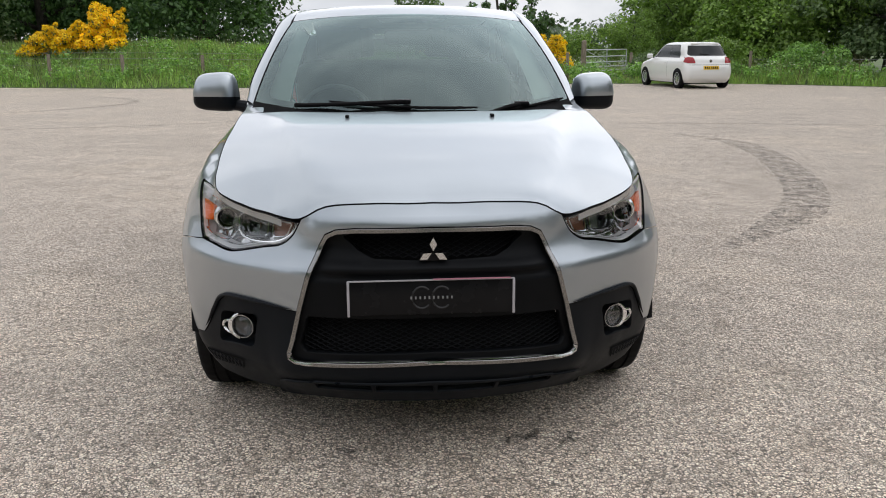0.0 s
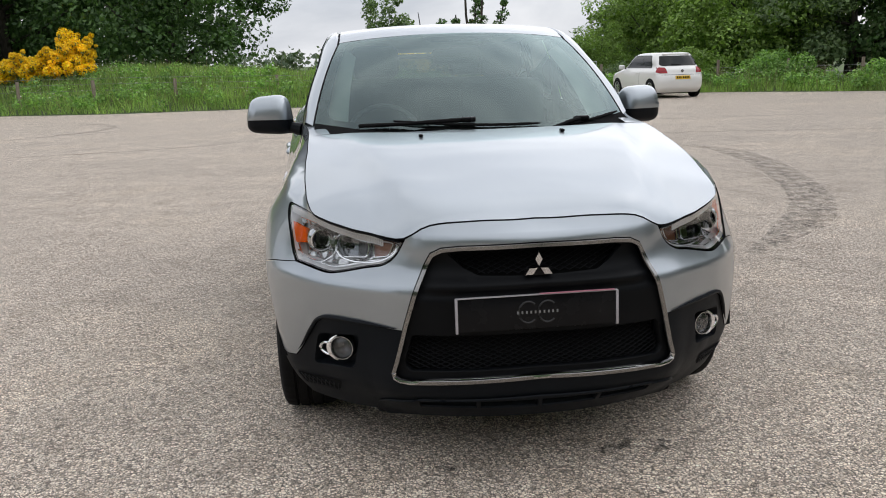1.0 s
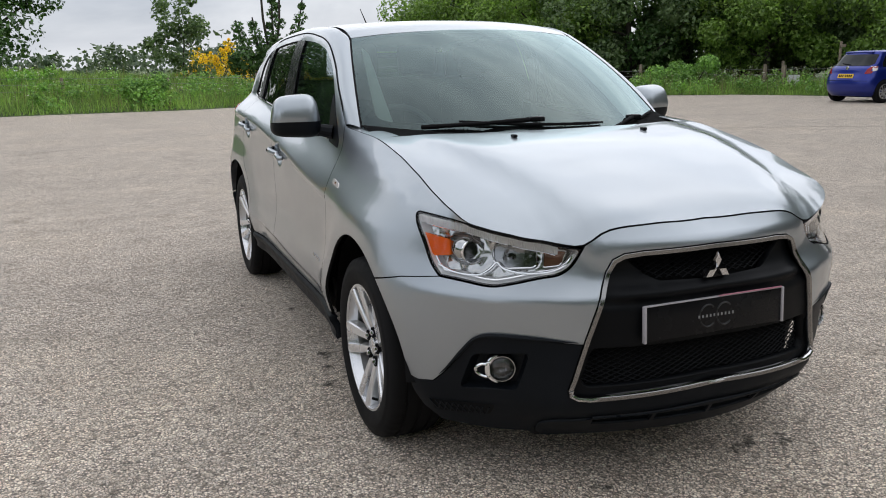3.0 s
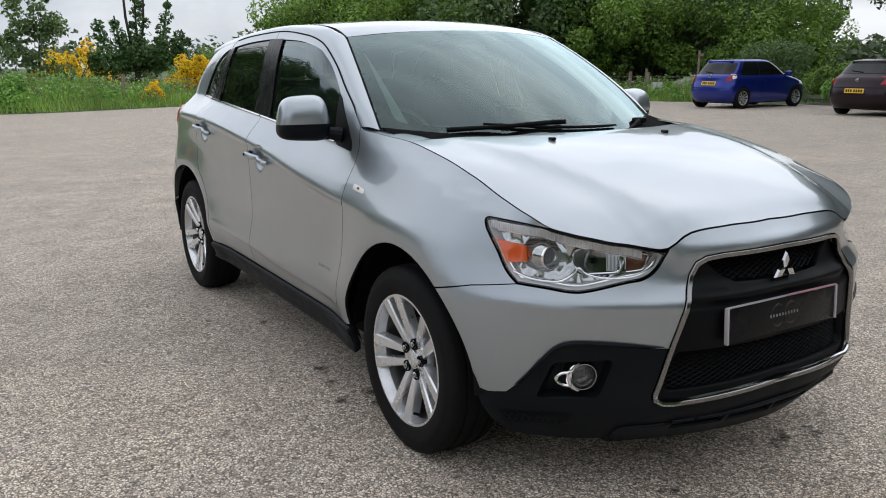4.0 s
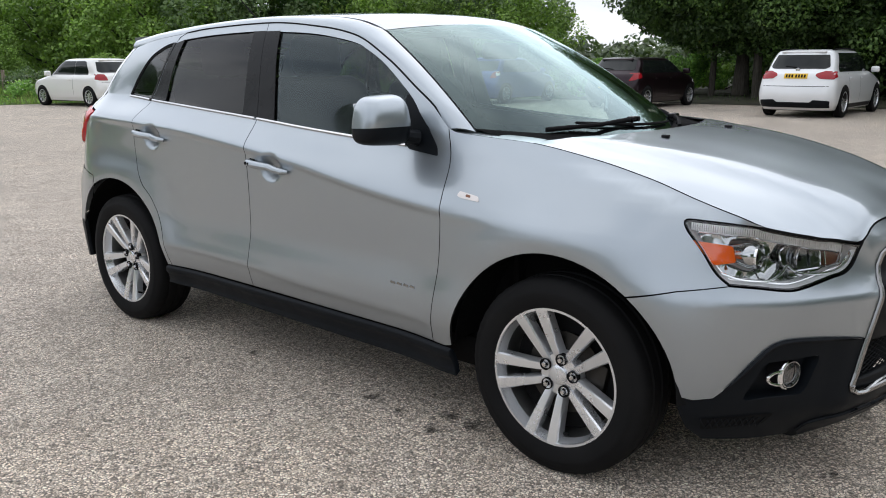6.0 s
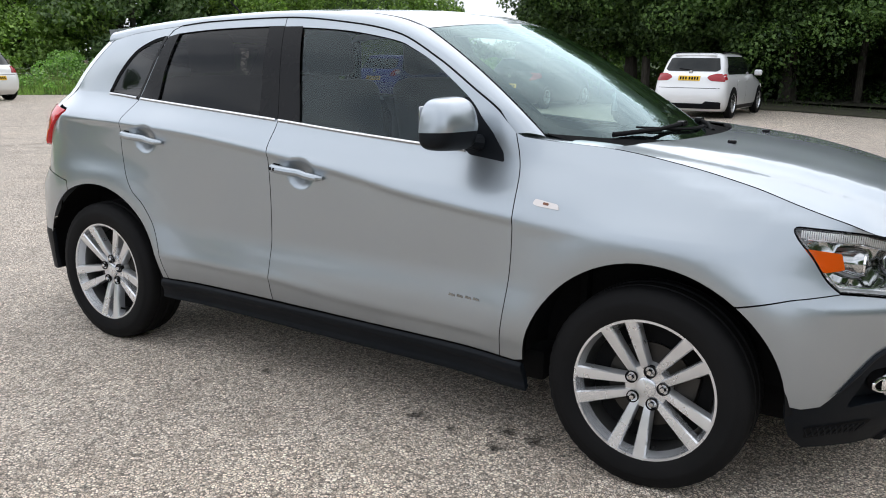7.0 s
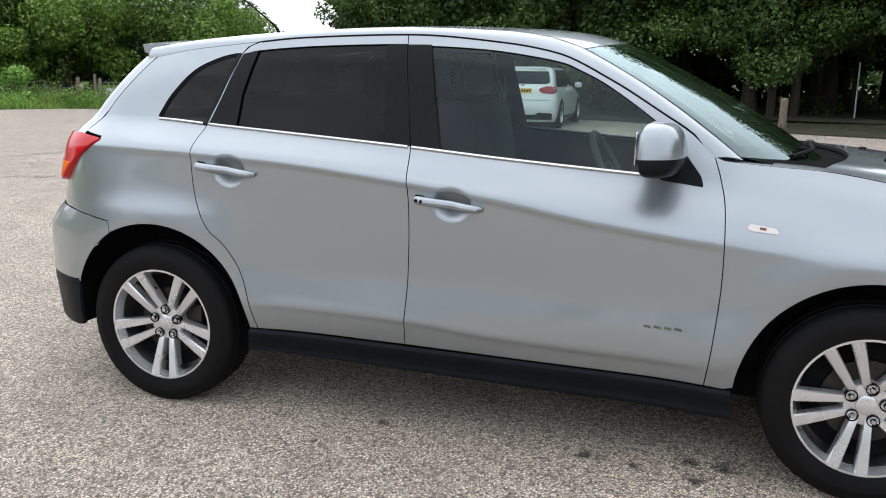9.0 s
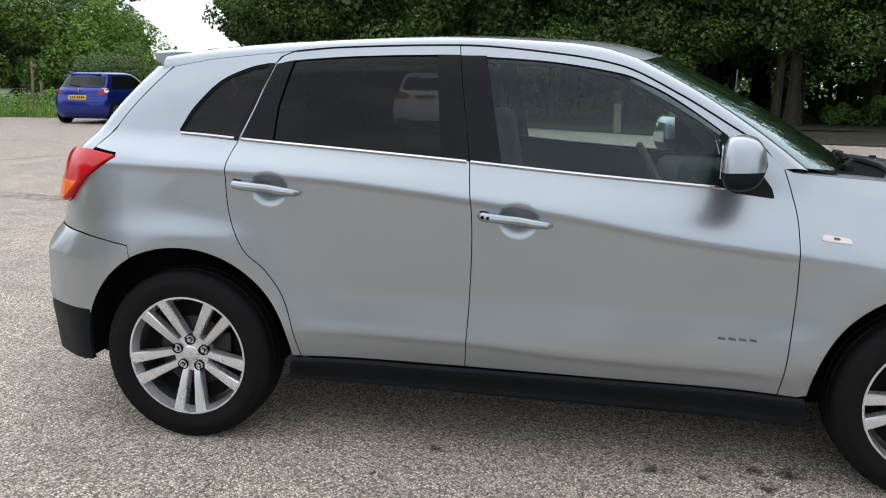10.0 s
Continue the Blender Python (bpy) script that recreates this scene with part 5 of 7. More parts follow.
def wipers():
    for (hub, arm, blade) in (((-0.08, 0.105), (-0.72, 0.030), ((-0.52, 0.100), (0.36, 0.058))), ((0.64, 0.040), (0.42, 0.000), ((0.50, 0.018), (0.95, 0.035)))):
        mid = screen(hub[0], hub[1], 0.018)
        w = part("wiper_arm", tube_bm([screen(arm[0], arm[1], 0.016), screen((arm[0] + hub[0]) / 2, (arm[1] + hub[1]) / 2, 0.024), mid], [0.009, 0.008, 0.010], 8), BLACK_MATT, car, "black wiper arm")
        part("wiper_blade", wiper([(blade[0][0] + (blade[1][0] - blade[0][0]) * t, blade[0][1] + (blade[1][1] - blade[0][1]) * t, 0.010) for t in np.linspace(0, 1, 9)], [0.004] + [0.0065] * 7 + [0.004]), BLACK_MATT, w, "rubber blade")
        part("wiper_joint", box_bm((0.065, 0.030, 0.022), (0, 0, 0), 0.007, 2, None, Matrix.Translation(mid)), BLACK_GLOSS, w, "black clip")


wipers()

# ---- cabin ----
part("dashboard", box_bm((1.36, 0.46, 0.22), (0, 0.60, 0.925), 0.06, 4), DASH, car, "dark grey dashboard")
part("instrument_hood", box_bm((0.40, 0.20, 0.10), (-0.37, 0.72, 1.03), 0.04, 4), DASH, car)
bm = bmesh.new()
tube_bm([(0.185 * math.cos(2 * math.pi * i / 40), 0.185 * math.sin(2 * math.pi * i / 40), 0) for i in range(40)], 0.014, 8, bm, closed=True)
sw = part("steering_wheel", bm, Mat("wheel_rim_grey").set(Base_Color=(0.10, 0.10, 0.10, 1), Roughness=0.35).m, car, "black three-spoke steering wheel")
sw.matrix_basis = pose(-0.37, 0.90, 0.985, 62, 0, 0)
part("wheel_boss", lathe_bm([(-0.03, 0.02), (-0.01, 0.065), (0.012, 0.060), (0.020, 0.001)], 24, "z"), DASH, sw)
for a in (0, 180, 270):
    part("wheel_spoke", box_bm((0.14, 0.035, 0.012), (0.11 * math.cos(radians(a)), 0.11 * math.sin(radians(a)), 0), 0.005, 2, None, None) if a != 270 else box_bm((0.035, 0.14, 0.012), (0, -0.11, 0), 0.005), DASH, sw)


def seat(x, y, back_top, name, width=0.50):
    s = part(name, box_bm((width, 0.52, 0.16), (0, 0, 0), 0.06, 4), CLOTH, car, "dark cloth seat")
    s.matrix_basis = pose(x, y, 0.60, 4, 0, 0)
    part("backrest", box_bm((width, 0.16, 0.62), (0, 0, 0), 0.065, 4, None, pose(0, 0.30, 0.33, -14, 0, 0)), CLOTH, s)
    n = 1 if width < 0.7 else 2
    for k in range(n):
        hx = 0 if n == 1 else (-0.3, 0.3)[k]
        part("head_restraint", box_bm((0.26, 0.10, 0.19), (0, 0, 0), 0.04, 4, None, pose(hx, 0.41, 0.74, -10, 0, 0)), CLOTH, s)
    return s


seat(-0.37, 1.30, 1.2, "front_seat")
seat(0.37, 1.30, 1.2, "front_seat")
seat(0, 2.12, 1.1, "rear_bench", 1.25)
part("luggage_trim", box_bm((1.10, 0.56, 0.42), (0, 2.72, 0.875), 0.05, 3), DASH, car, "dark luggage bay trim")
part("cabin_mirror", box_bm((0.24, 0.035, 0.07), (0, 0.86, 1.385), 0.015, 3), BLACK_MATT, car, "cabin mirror")
for sg in (RIGHT, LEFT):
    sheet("door_lining", lambda a, b: Vector(skin(0.60 + 1.55 * a, 0.45 + b * (Z_BELT(0.60 + 1.55 * a) - 0.455), -0.075)), 16, 6, DASH, car, "dark door lining", mirror=sg < 0)
    sheet("quarter_trim", lambda a, b: Vector(skin(2.36 + 0.60 * a, 0.83 + b * 0.30, -0.07)), 10, 6, DASH, car, "dark rear side trim", mirror=sg < 0)
    part("seat_belt", tube_bm([Vector((sg * 0.68, 1.60, 1.36)), Vector((sg * 0.70, 1.585, 1.0)), Vector((sg * 0.70, 1.58, 0.6))], 0.022, 6, squash=0.2), Mat("belt_grey").set(Base_Color=(0.10, 0.10, 0.105, 1), Roughness=0.7).m, car, "grey seat belt")


# ---- the parked cars: a shell of rounded-box slices, with panes, lamps and wheels set on it ----
class Shell:
    def __init__(self, length, half, belt, height, glass_rear, glass_front, nose_drop=0.18):
        self.L, self.half, self.belt, self.top = length, half, belt, height
        h = height
        self.w = knots((0.18, half * 0.90), (0.34, half * 0.975), (0.55, half), (0.78, half * 0.992), (belt, half * 0.93), (belt + 0.02, half * 0.90), ((belt + h) / 2, half * 0.83), (h - 0.10, half * 0.755), (h - 0.03, half * 0.68), (h, half * 0.50))
        self.y0 = knots((0.18, 0.16), (0.34, 0.03), (0.52, 0.0), (0.66, 0.02), (0.80, 0.075), (belt, glass_rear - 0.10), (belt + 0.03, glass_rear - 0.06), (h - 0.12, glass_rear + 0.26), (h - 0.03, glass_rear + 0.34), (h, glass_rear + 0.70))
        self.y1 = knots((0.18, length - 0.12), (0.40, length), (0.62, length - 0.02), (0.76, length - 0.16), (belt - 0.06, glass_front + 0.35), (belt + 0.03, glass_front), (h - 0.12, glass_front - 0.62), (h - 0.03, glass_front - 0.85), (h, glass_front - 1.2))
        self.cr, self.cf, self.n = 0.36, 0.72, 2.9      # depth of the rounded tail and nose, and how square they are

    def ends(self, z):
        k = self.w(z) / self.half
        y0, y1 = self.y0(z), self.y1(z)
        fit_in = min(1.0, 0.9 * (y1 - y0) / (self.cr + self.cf))
        return y0, y1, self.cr * k * fit_in, self.cf * k * fit_in

    def barrel(self, y):
        return 1 - 0.035 * ((y - self.L * 0.48) / (self.L / 2)) ** 2

    def ring(self, z, q):
        """A point round one slice; q runs from 0 to 4: tail, one flank, nose, the other flank."""
        y0, y1, cr, cf = self.ends(z)
        w, p = self.w(z), 2 / self.n
        leg, t = int(q) % 4, q % 1.0
        if leg in (0, 2):
            a = math.pi * t
            c, s = math.cos(a), math.sin(a)
            x = math.copysign(abs(c) ** p, c)
            y = y0 + cr - cr * s ** p if leg == 0 else y1 - cf + cf * s ** p
            x = x if leg == 0 else -x
        else:
            x, y = (-1, y0 + cr + (y1 - cf - y0 - cr) * t) if leg == 1 else (1, y1 - cf - (y1 - cf - y0 - cr) * t)
        return Vector((x * w * self.barrel(y), y, z))

    def side(self, sg, out=0.004):
        def f(y, z):
            y0, y1, cr, cf = self.ends(z)
            t = max(0.0, (y0 + cr - y) / cr, (y - y1 + cf) / cf)
            return Vector((sg * (self.w(z) * self.barrel(y) * (1 - min(0.999, t) ** self.n) ** (1 / self.n) + out), y, z))
        return f

    def rear(self, out=0.004):
        def f(x, z):
            y0, _, cr, _ = self.ends(z)
            t = min(0.995, abs(x) / (self.w(z) * self.barrel(y0)))
            return Vector((x, y0 + cr * (1 - (1 - t ** self.n) ** (1 / self.n)) - out, z))
        return f


FAR_RUBBER, FAR_GLASS = RUBBER, Mat("far_tinted_glass").set(Base_Color=(0.008, 0.010, 0.010, 1), Roughness=0.05, Specular_IOR_Level=0.30).m
YELLOW_PLATE = Mat("yellow_plate").set(Base_Color=(0.72, 0.45, 0.02, 1), Roughness=0.4).m
SEAM = BLACK_MATT


def far_wheel(parent, place, radius, rim_mat):
    w = part("wheel", lathe_bm([(0.085, radius * 0.66), (0.088, radius * 0.60), (0.06, radius * 0.58), (-0.06, radius * 0.58)], 36), rim_mat, parent, "silver alloy wheel")
    part("tyre", lathe_bm([(-0.09, radius * 0.64), (-0.098, radius * 0.85), (-0.075, radius), (0.075, radius), (0.098, radius * 0.85), (0.088, radius * 0.66)], 36), FAR_RUBBER, w)
    bm = bmesh.new()
    for k in range(10):
        a = 2 * math.pi * k / 10
        box_bm((0.02, radius * 0.09, radius * 0.60), (0, 0, 0), 0.0, 1, bm, Matrix.Rotation(a, 4, "X") @ Matrix.Translation((0.06, 0, radius * 0.32)))
    part("rim_face", bm, rim_mat, w, smooth=False)
    part("brake_shield", lathe_bm([(0.0, 0.01), (0.0, radius * 0.58)], 24), BLACK_MATT, w)
    w.matrix_basis = place
    return w


FAR_RED = plastic("dark_red_lens", (0.30, 0.008, 0.014), 0.15, 0.0, 60.0, 0.02, 0.5)


def parked_car(name, label, m, colour, spec):
    c = thing(name, label, "car", "", m)
    L, half, belt, h = spec["size"]
    sh = Shell(L, half, belt, h, spec["rear_glass"], spec["front_glass"])
    ax = spec["axles"]
    R = spec["wheel"]
    bm = bmesh.new()
    zs = [0.18 + (h - 0.18) * (i / 40) for i in range(41)]
    na = 96
    rings = [[bm.verts.new(sh.ring(z, 4 * k / na)) for k in range(na)] for z in zs]
    for a, b in zip(rings[:-1], rings[1:]):
        for k in range(na):
            bm.faces.new((a[k], a[(k + 1) % na], b[(k + 1) % na], b[k]))
    bm.faces.new(rings[0])
    bm.faces.new(rings[-1])
    part("body", bm, colour, c, spec["paint"], angle=60)
    roof = h - 0.085
    for sg in (1, -1):
        f = sh.side(sg, 0.007)
        # side glass: one pane a door
        posts = spec["posts"]
        for a, b in zip(posts[:-1], posts[1:]):
            def top(y):
                return min(roof, belt + 0.05 + max(0.0, (spec["front_glass"] - 0.06 - y)) * 0.60, belt + 0.10 + max(0.0, y - posts[0]) * 1.6)
            ys = np.linspace(a + (0.025 if a == posts[0] else 0.008), b - (0.025 if b == posts[-1] else 0.008), 9)
            loop = [(y, belt + 0.035) for y in ys] + [(y, max(belt + 0.05, top(y))) for y in ys[::-1]]
            panel("side_window", [rounded(loop, 0.015, 2)], f, FAR_GLASS, c, "dark side window", step=(0.06, 0.04), depth=0.006, inward=(0, L / 2, 0.7))
        # shut lines, sill, handles
        for y in spec["shuts"]:
            panel("shut_line", [[(y - 0.005, 0.36), (y + 0.005, 0.36), (y + 0.005, belt), (y - 0.005, belt)]], sh.side(sg, 0.002), SEAM, c, step=(0.2, 0.1), depth=0.0, inward=(0, L / 2, 0.7))
            panel("door_handle", [rounded([(y + 0.06, belt - 0.13), (y + 0.24, belt - 0.13), (y + 0.24, belt - 0.095), (y + 0.06, belt - 0.095)], 0.012, 2)], sh.side(sg, 0.025), colour, c, depth=0.025, inward=(0, L / 2, 0.7))
        panel("sill", [[(ax[0] + R + 0.05, 0.20), (ax[1] - R - 0.05, 0.20), (ax[1] - R - 0.05, 0.30), (ax[0] + R + 0.05, 0.30)]], sh.side(sg, 0.006), spec.get("sill", colour), c, step=(0.3, 0.05), depth=0.02, inward=(0, L / 2, 0.7))
        for y in ax:
            ring = [(y + (R + 0.030) * math.cos(radians(a)), R + (R + 0.030) * math.sin(radians(a))) for a in range(-25, 206, 10)]
            panel("wheel_arch", [ring], sh.side(sg, 0.003), BLACK_MATT, c, "dark wheel arch", step=(0.12, 0.12), depth=0.0, inward=(0, L / 2, 0.7))
            far_wheel(c, pose(sg * (half - 0.085), y, R, random.uniform(0, 60) * sg, 0, 0 if sg > 0 else 180), R, ALLOY)
        # lamps
        tl = spec["tail"]
        lamp = panel("tail_lamp", [rounded([(-sg * x, z) for x, z in tl], 0.02, 3)], sh.rear(0.012), FAR_RED, c, "red tail lamp", step=(0.05, 0.05), depth=0.02, inward=(0, L / 2, 0.7))
        panel("lamp_wrap", [rounded([(y, z) for y, z in spec["wrap"]], 0.02, 3)], sh.side(sg, 0.010), FAR_RED if not spec.get("clear") else CLEAR_LENS, lamp, "lamp wrapping the corner", step=(0.05, 0.05), depth=0.02, inward=(0, L / 2, 0.7))
        panel("headlamp", [rounded([(L - 0.62, 0.70), (L - 0.25, 0.62), (L - 0.22, 0.72), (L - 0.55, 0.80)], 0.03, 3)], sh.side(sg, 0.008), CLEAR_LENS, c, "clear headlamp", step=(0.06, 0.05), depth=0.01, inward=(0, L / 2, 0.7))
        mir = part("door_mirror", box_bm((0.20, 0.12, 0.15), (sg * (half + 0.06), spec["front_glass"] - 0.42, belt + 0.07), 0.045, 3), colour, c, "door mirror")
        part("mirror_arm", tube_bm([(sg * (half - 0.10), spec["front_glass"] - 0.40, belt + 0.02), (sg * (half + 0.02), spec["front_glass"] - 0.42, belt + 0.04)], 0.025, 6), BLACK_MATT, mir)
    # back
    rw = spec["rear_window"]
    panel("rear_window", [rounded(rw + [(-x, z) for x, z in rw[::-1]], 0.03, 3)], sh.rear(0.012), FAR_GLASS, c, "dark rear window", step=(0.04, 0.03), depth=0.01, inward=(0, L / 2, 0.7))
    wz = rw[0][1] + 0.02
    p0, p1 = sh.rear(0.02)(0.02, wz), sh.rear(0.02)(-0.30, wz + 0.035)
    part("rear_wiper", tube_bm([p0, p1], 0.012, 6), BLACK_MATT, c, "rear wiper")
    pz = spec["plate"]
    pl = panel("number_plate", [[(-0.26, pz - 0.056), (0.26, pz - 0.056), (0.26, pz + 0.056), (-0.26, pz + 0.056)]], sh.rear(0.012), YELLOW_PLATE, c, "yellow rear plate with dark bars", depth=0.01, inward=(0, L / 2, 0.7))
    for k in range(7):
        x = 0.20 - 0.063 * k - (0.025 if k > 3 else 0)
        panel("plate_bar", [[(x - 0.020, pz - 0.034), (x + 0.020, pz - 0.034), (x + 0.020, pz + 0.034), (x - 0.020, pz + 0.034)]], sh.rear(0.0155), BLACK_MATT, pl, depth=0.0, inward=(0, L / 2, 0.7))
    em = sh.rear(0.01)(0, spec["emblem"])
    part("emblem", lathe_bm([(0.0, 0.050), (-0.014, 0.046), (-0.016, 0.034), (-0.010, 0.001)], 20, "y", None, em), CHROME, c, "round chrome emblem")
    bz = spec["bumper"]
    panel("bumper_seam", [[(-half * 0.93, bz), (half * 0.93, bz), (half * 0.93, bz + 0.012), (-half * 0.93, bz + 0.012)]], sh.rear(0.003), SEAM, c, step=(0.1, 0.1), depth=0.0, inward=(0, L / 2, 0.7))
    if spec.get("skirt"):
        panel("rear_skirt", [rounded([(-half * 0.86, 0.24), (half * 0.86, 0.24), (half * 0.88, 0.40), (half * 0.5, 0.42), (half * 0.42, 0.36), (-half * 0.42, 0.36), (-half * 0.5, 0.42), (-half * 0.88, 0.40)], 0.02, 2)], sh.rear(0.020), CLADDING, c, "dark lower bumper", depth=0.02, step=(0.04, 0.03), inward=(0, L / 2, 0.7))
    sp = bmesh.new()
    box_bm((half * 1.12, 0.16, 0.045), (0, spec["rear_glass"] + 0.36, h - 0.060), 0.02, 3, sp)
    part("roof_spoiler", sp, colour, c, "roof spoiler")
    part("shadow_floor", box_bm((half * 1.6, L * 0.8, 0.10), (0, L / 2, 0.20), 0.02), BLACK_MATT, c)
    part("aerial", tube_bm([(0, spec["rear_glass"] + 0.55, h - 0.02), (0, spec["rear_glass"] + 0.40, h + 0.12)], 0.006, 6), BLACK_MATT, c)
    if spec.get("rails"):
        for sg in (1, -1):
            part("roof_rail", tube_bm([(sg * half * 0.66, y, h - 0.015 + 0.03 * math.sin(math.pi * t)) for t, y in zip(np.linspace(0, 1, 9), np.linspace(spec["rear_glass"] + 0.5, spec["front_glass"] - 1.0, 9))], 0.018, 6), BLACK_MATT, c, "black roof rail")
    return c


WHITE_PAINT = paint("white_paint", (0.78, 0.78, 0.76), 0.0, 0.3, dust=0.05)
BLUE_PAINT = paint("blue_paint", (0.007, 0.022, 0.24), 0.55, 0.30, coat=0.6, dust=0.006)
PLUM_PAINT = paint("plum_black_paint", (0.014, 0.005, 0.009), 0.6, 0.30, coat=0.30, dust=0.004)
WHITE_PAINT_2 = paint("white_suv_paint", (0.76, 0.77, 0.78), 0.0, 0.3, dust=0.05)

parked_car("hatchback", "white three-door hatchback parked nose to the verge", pose(10.43, 22.74, 0, 0, 0, 6.0), WHITE_PAINT, dict(
    size=(3.97, 0.841, 0.93, 1.455), rear_glass=0.22, front_glass=3.05, axles=(0.66, 3.13), wheel=0.305, paint="glossy white body", posts=(0.70, 1.42, 2.80), shuts=(1.44,),
    tail=[(0.50, 0.80), (0.75, 0.80), (0.74, 0.99), (0.54, 0.98)], wrap=[(0.20, 0.81), (0.33, 0.83), (0.35, 0.97), (0.26, 0.98)], rear_window=[(0.60, 1.03), (0.66, 1.07), (0.57, 1.34)], plate=0.66, emblem=0.86, bumper=0.74))
parked_car("hatchback", "bright blue five-door hatchback parked nose to the hedge", pose(17.75, 15.02, 0, 0, 0, -90), BLUE_PAINT, dict(
    size=(3.80, 0.832, 0.94, 1.435), rear_glass=0.20, front_glass=2.95, axles=(0.62, 3.05), wheel=0.31, paint="metallic blue body", posts=(0.58, 1.40, 2.72), shuts=(0.98, 1.42),
    clear=True, tail=[(0.56, 0.80), (0.73, 0.81), (0.75, 1.00), (0.64, 0.99)], wrap=[(0.22, 0.86), (0.34, 0.89), (0.42, 1.00), (0.26, 1.00)], rear_window=[(0.58, 1.02), (0.66, 1.06), (0.60, 1.32)], plate=0.74, emblem=0.95, bumper=0.60))
parked_car("hatchback", "dark plum five-door hatchback parked nose to the trees", pose(17.6, 10.24, 0, 0, 0, -91), PLUM_PAINT, dict(
    size=(4.15, 0.855, 0.945, 1.40), rear_glass=0.24, front_glass=3.35, axles=(0.75, 3.36), wheel=0.315, paint="dark plum metallic body", posts=(0.62, 1.05, 1.95, 3.10), shuts=(1.15, 2.0),
    tail=[(0.60, 0.78), (0.77, 0.80), (0.77, 0.99), (0.70, 0.99)], wrap=[(0.20, 0.82), (0.44, 0.85), (0.50, 0.98), (0.24, 0.99)], rear_window=[(0.58, 1.06), (0.64, 1.08), (0.56, 1.34)], plate=0.63, emblem=0.90, bumper=0.70))
parked_car("estate_suv", "white five-door SUV parked under the trees", pose(17.0, 5.08, 0, 0, 0, -90), WHITE_PAINT_2, dict(
    size=(4.60, 0.89, 1.01, 1.555), rear_glass=0.26, front_glass=3.55, axles=(0.92, 3.73), wheel=0.36, paint="glossy white body", posts=(0.66, 1.22, 2.10, 3.35), shuts=(1.25, 2.15), skirt=True, sill=CLADDING, rails=True,
    tail=[(0.42, 0.97), (0.52, 0.90), (0.81, 0.88), (0.81, 1.06), (0.60, 1.07), (0.45, 1.02)], wrap=[(0.22, 0.90), (0.40, 0.93), (0.42, 1.03), (0.25, 1.05)], rear_window=[(0.58, 1.12), (0.66, 1.16), (0.58, 1.43)], plate=0.955, emblem=1.09, bumper=0.72))


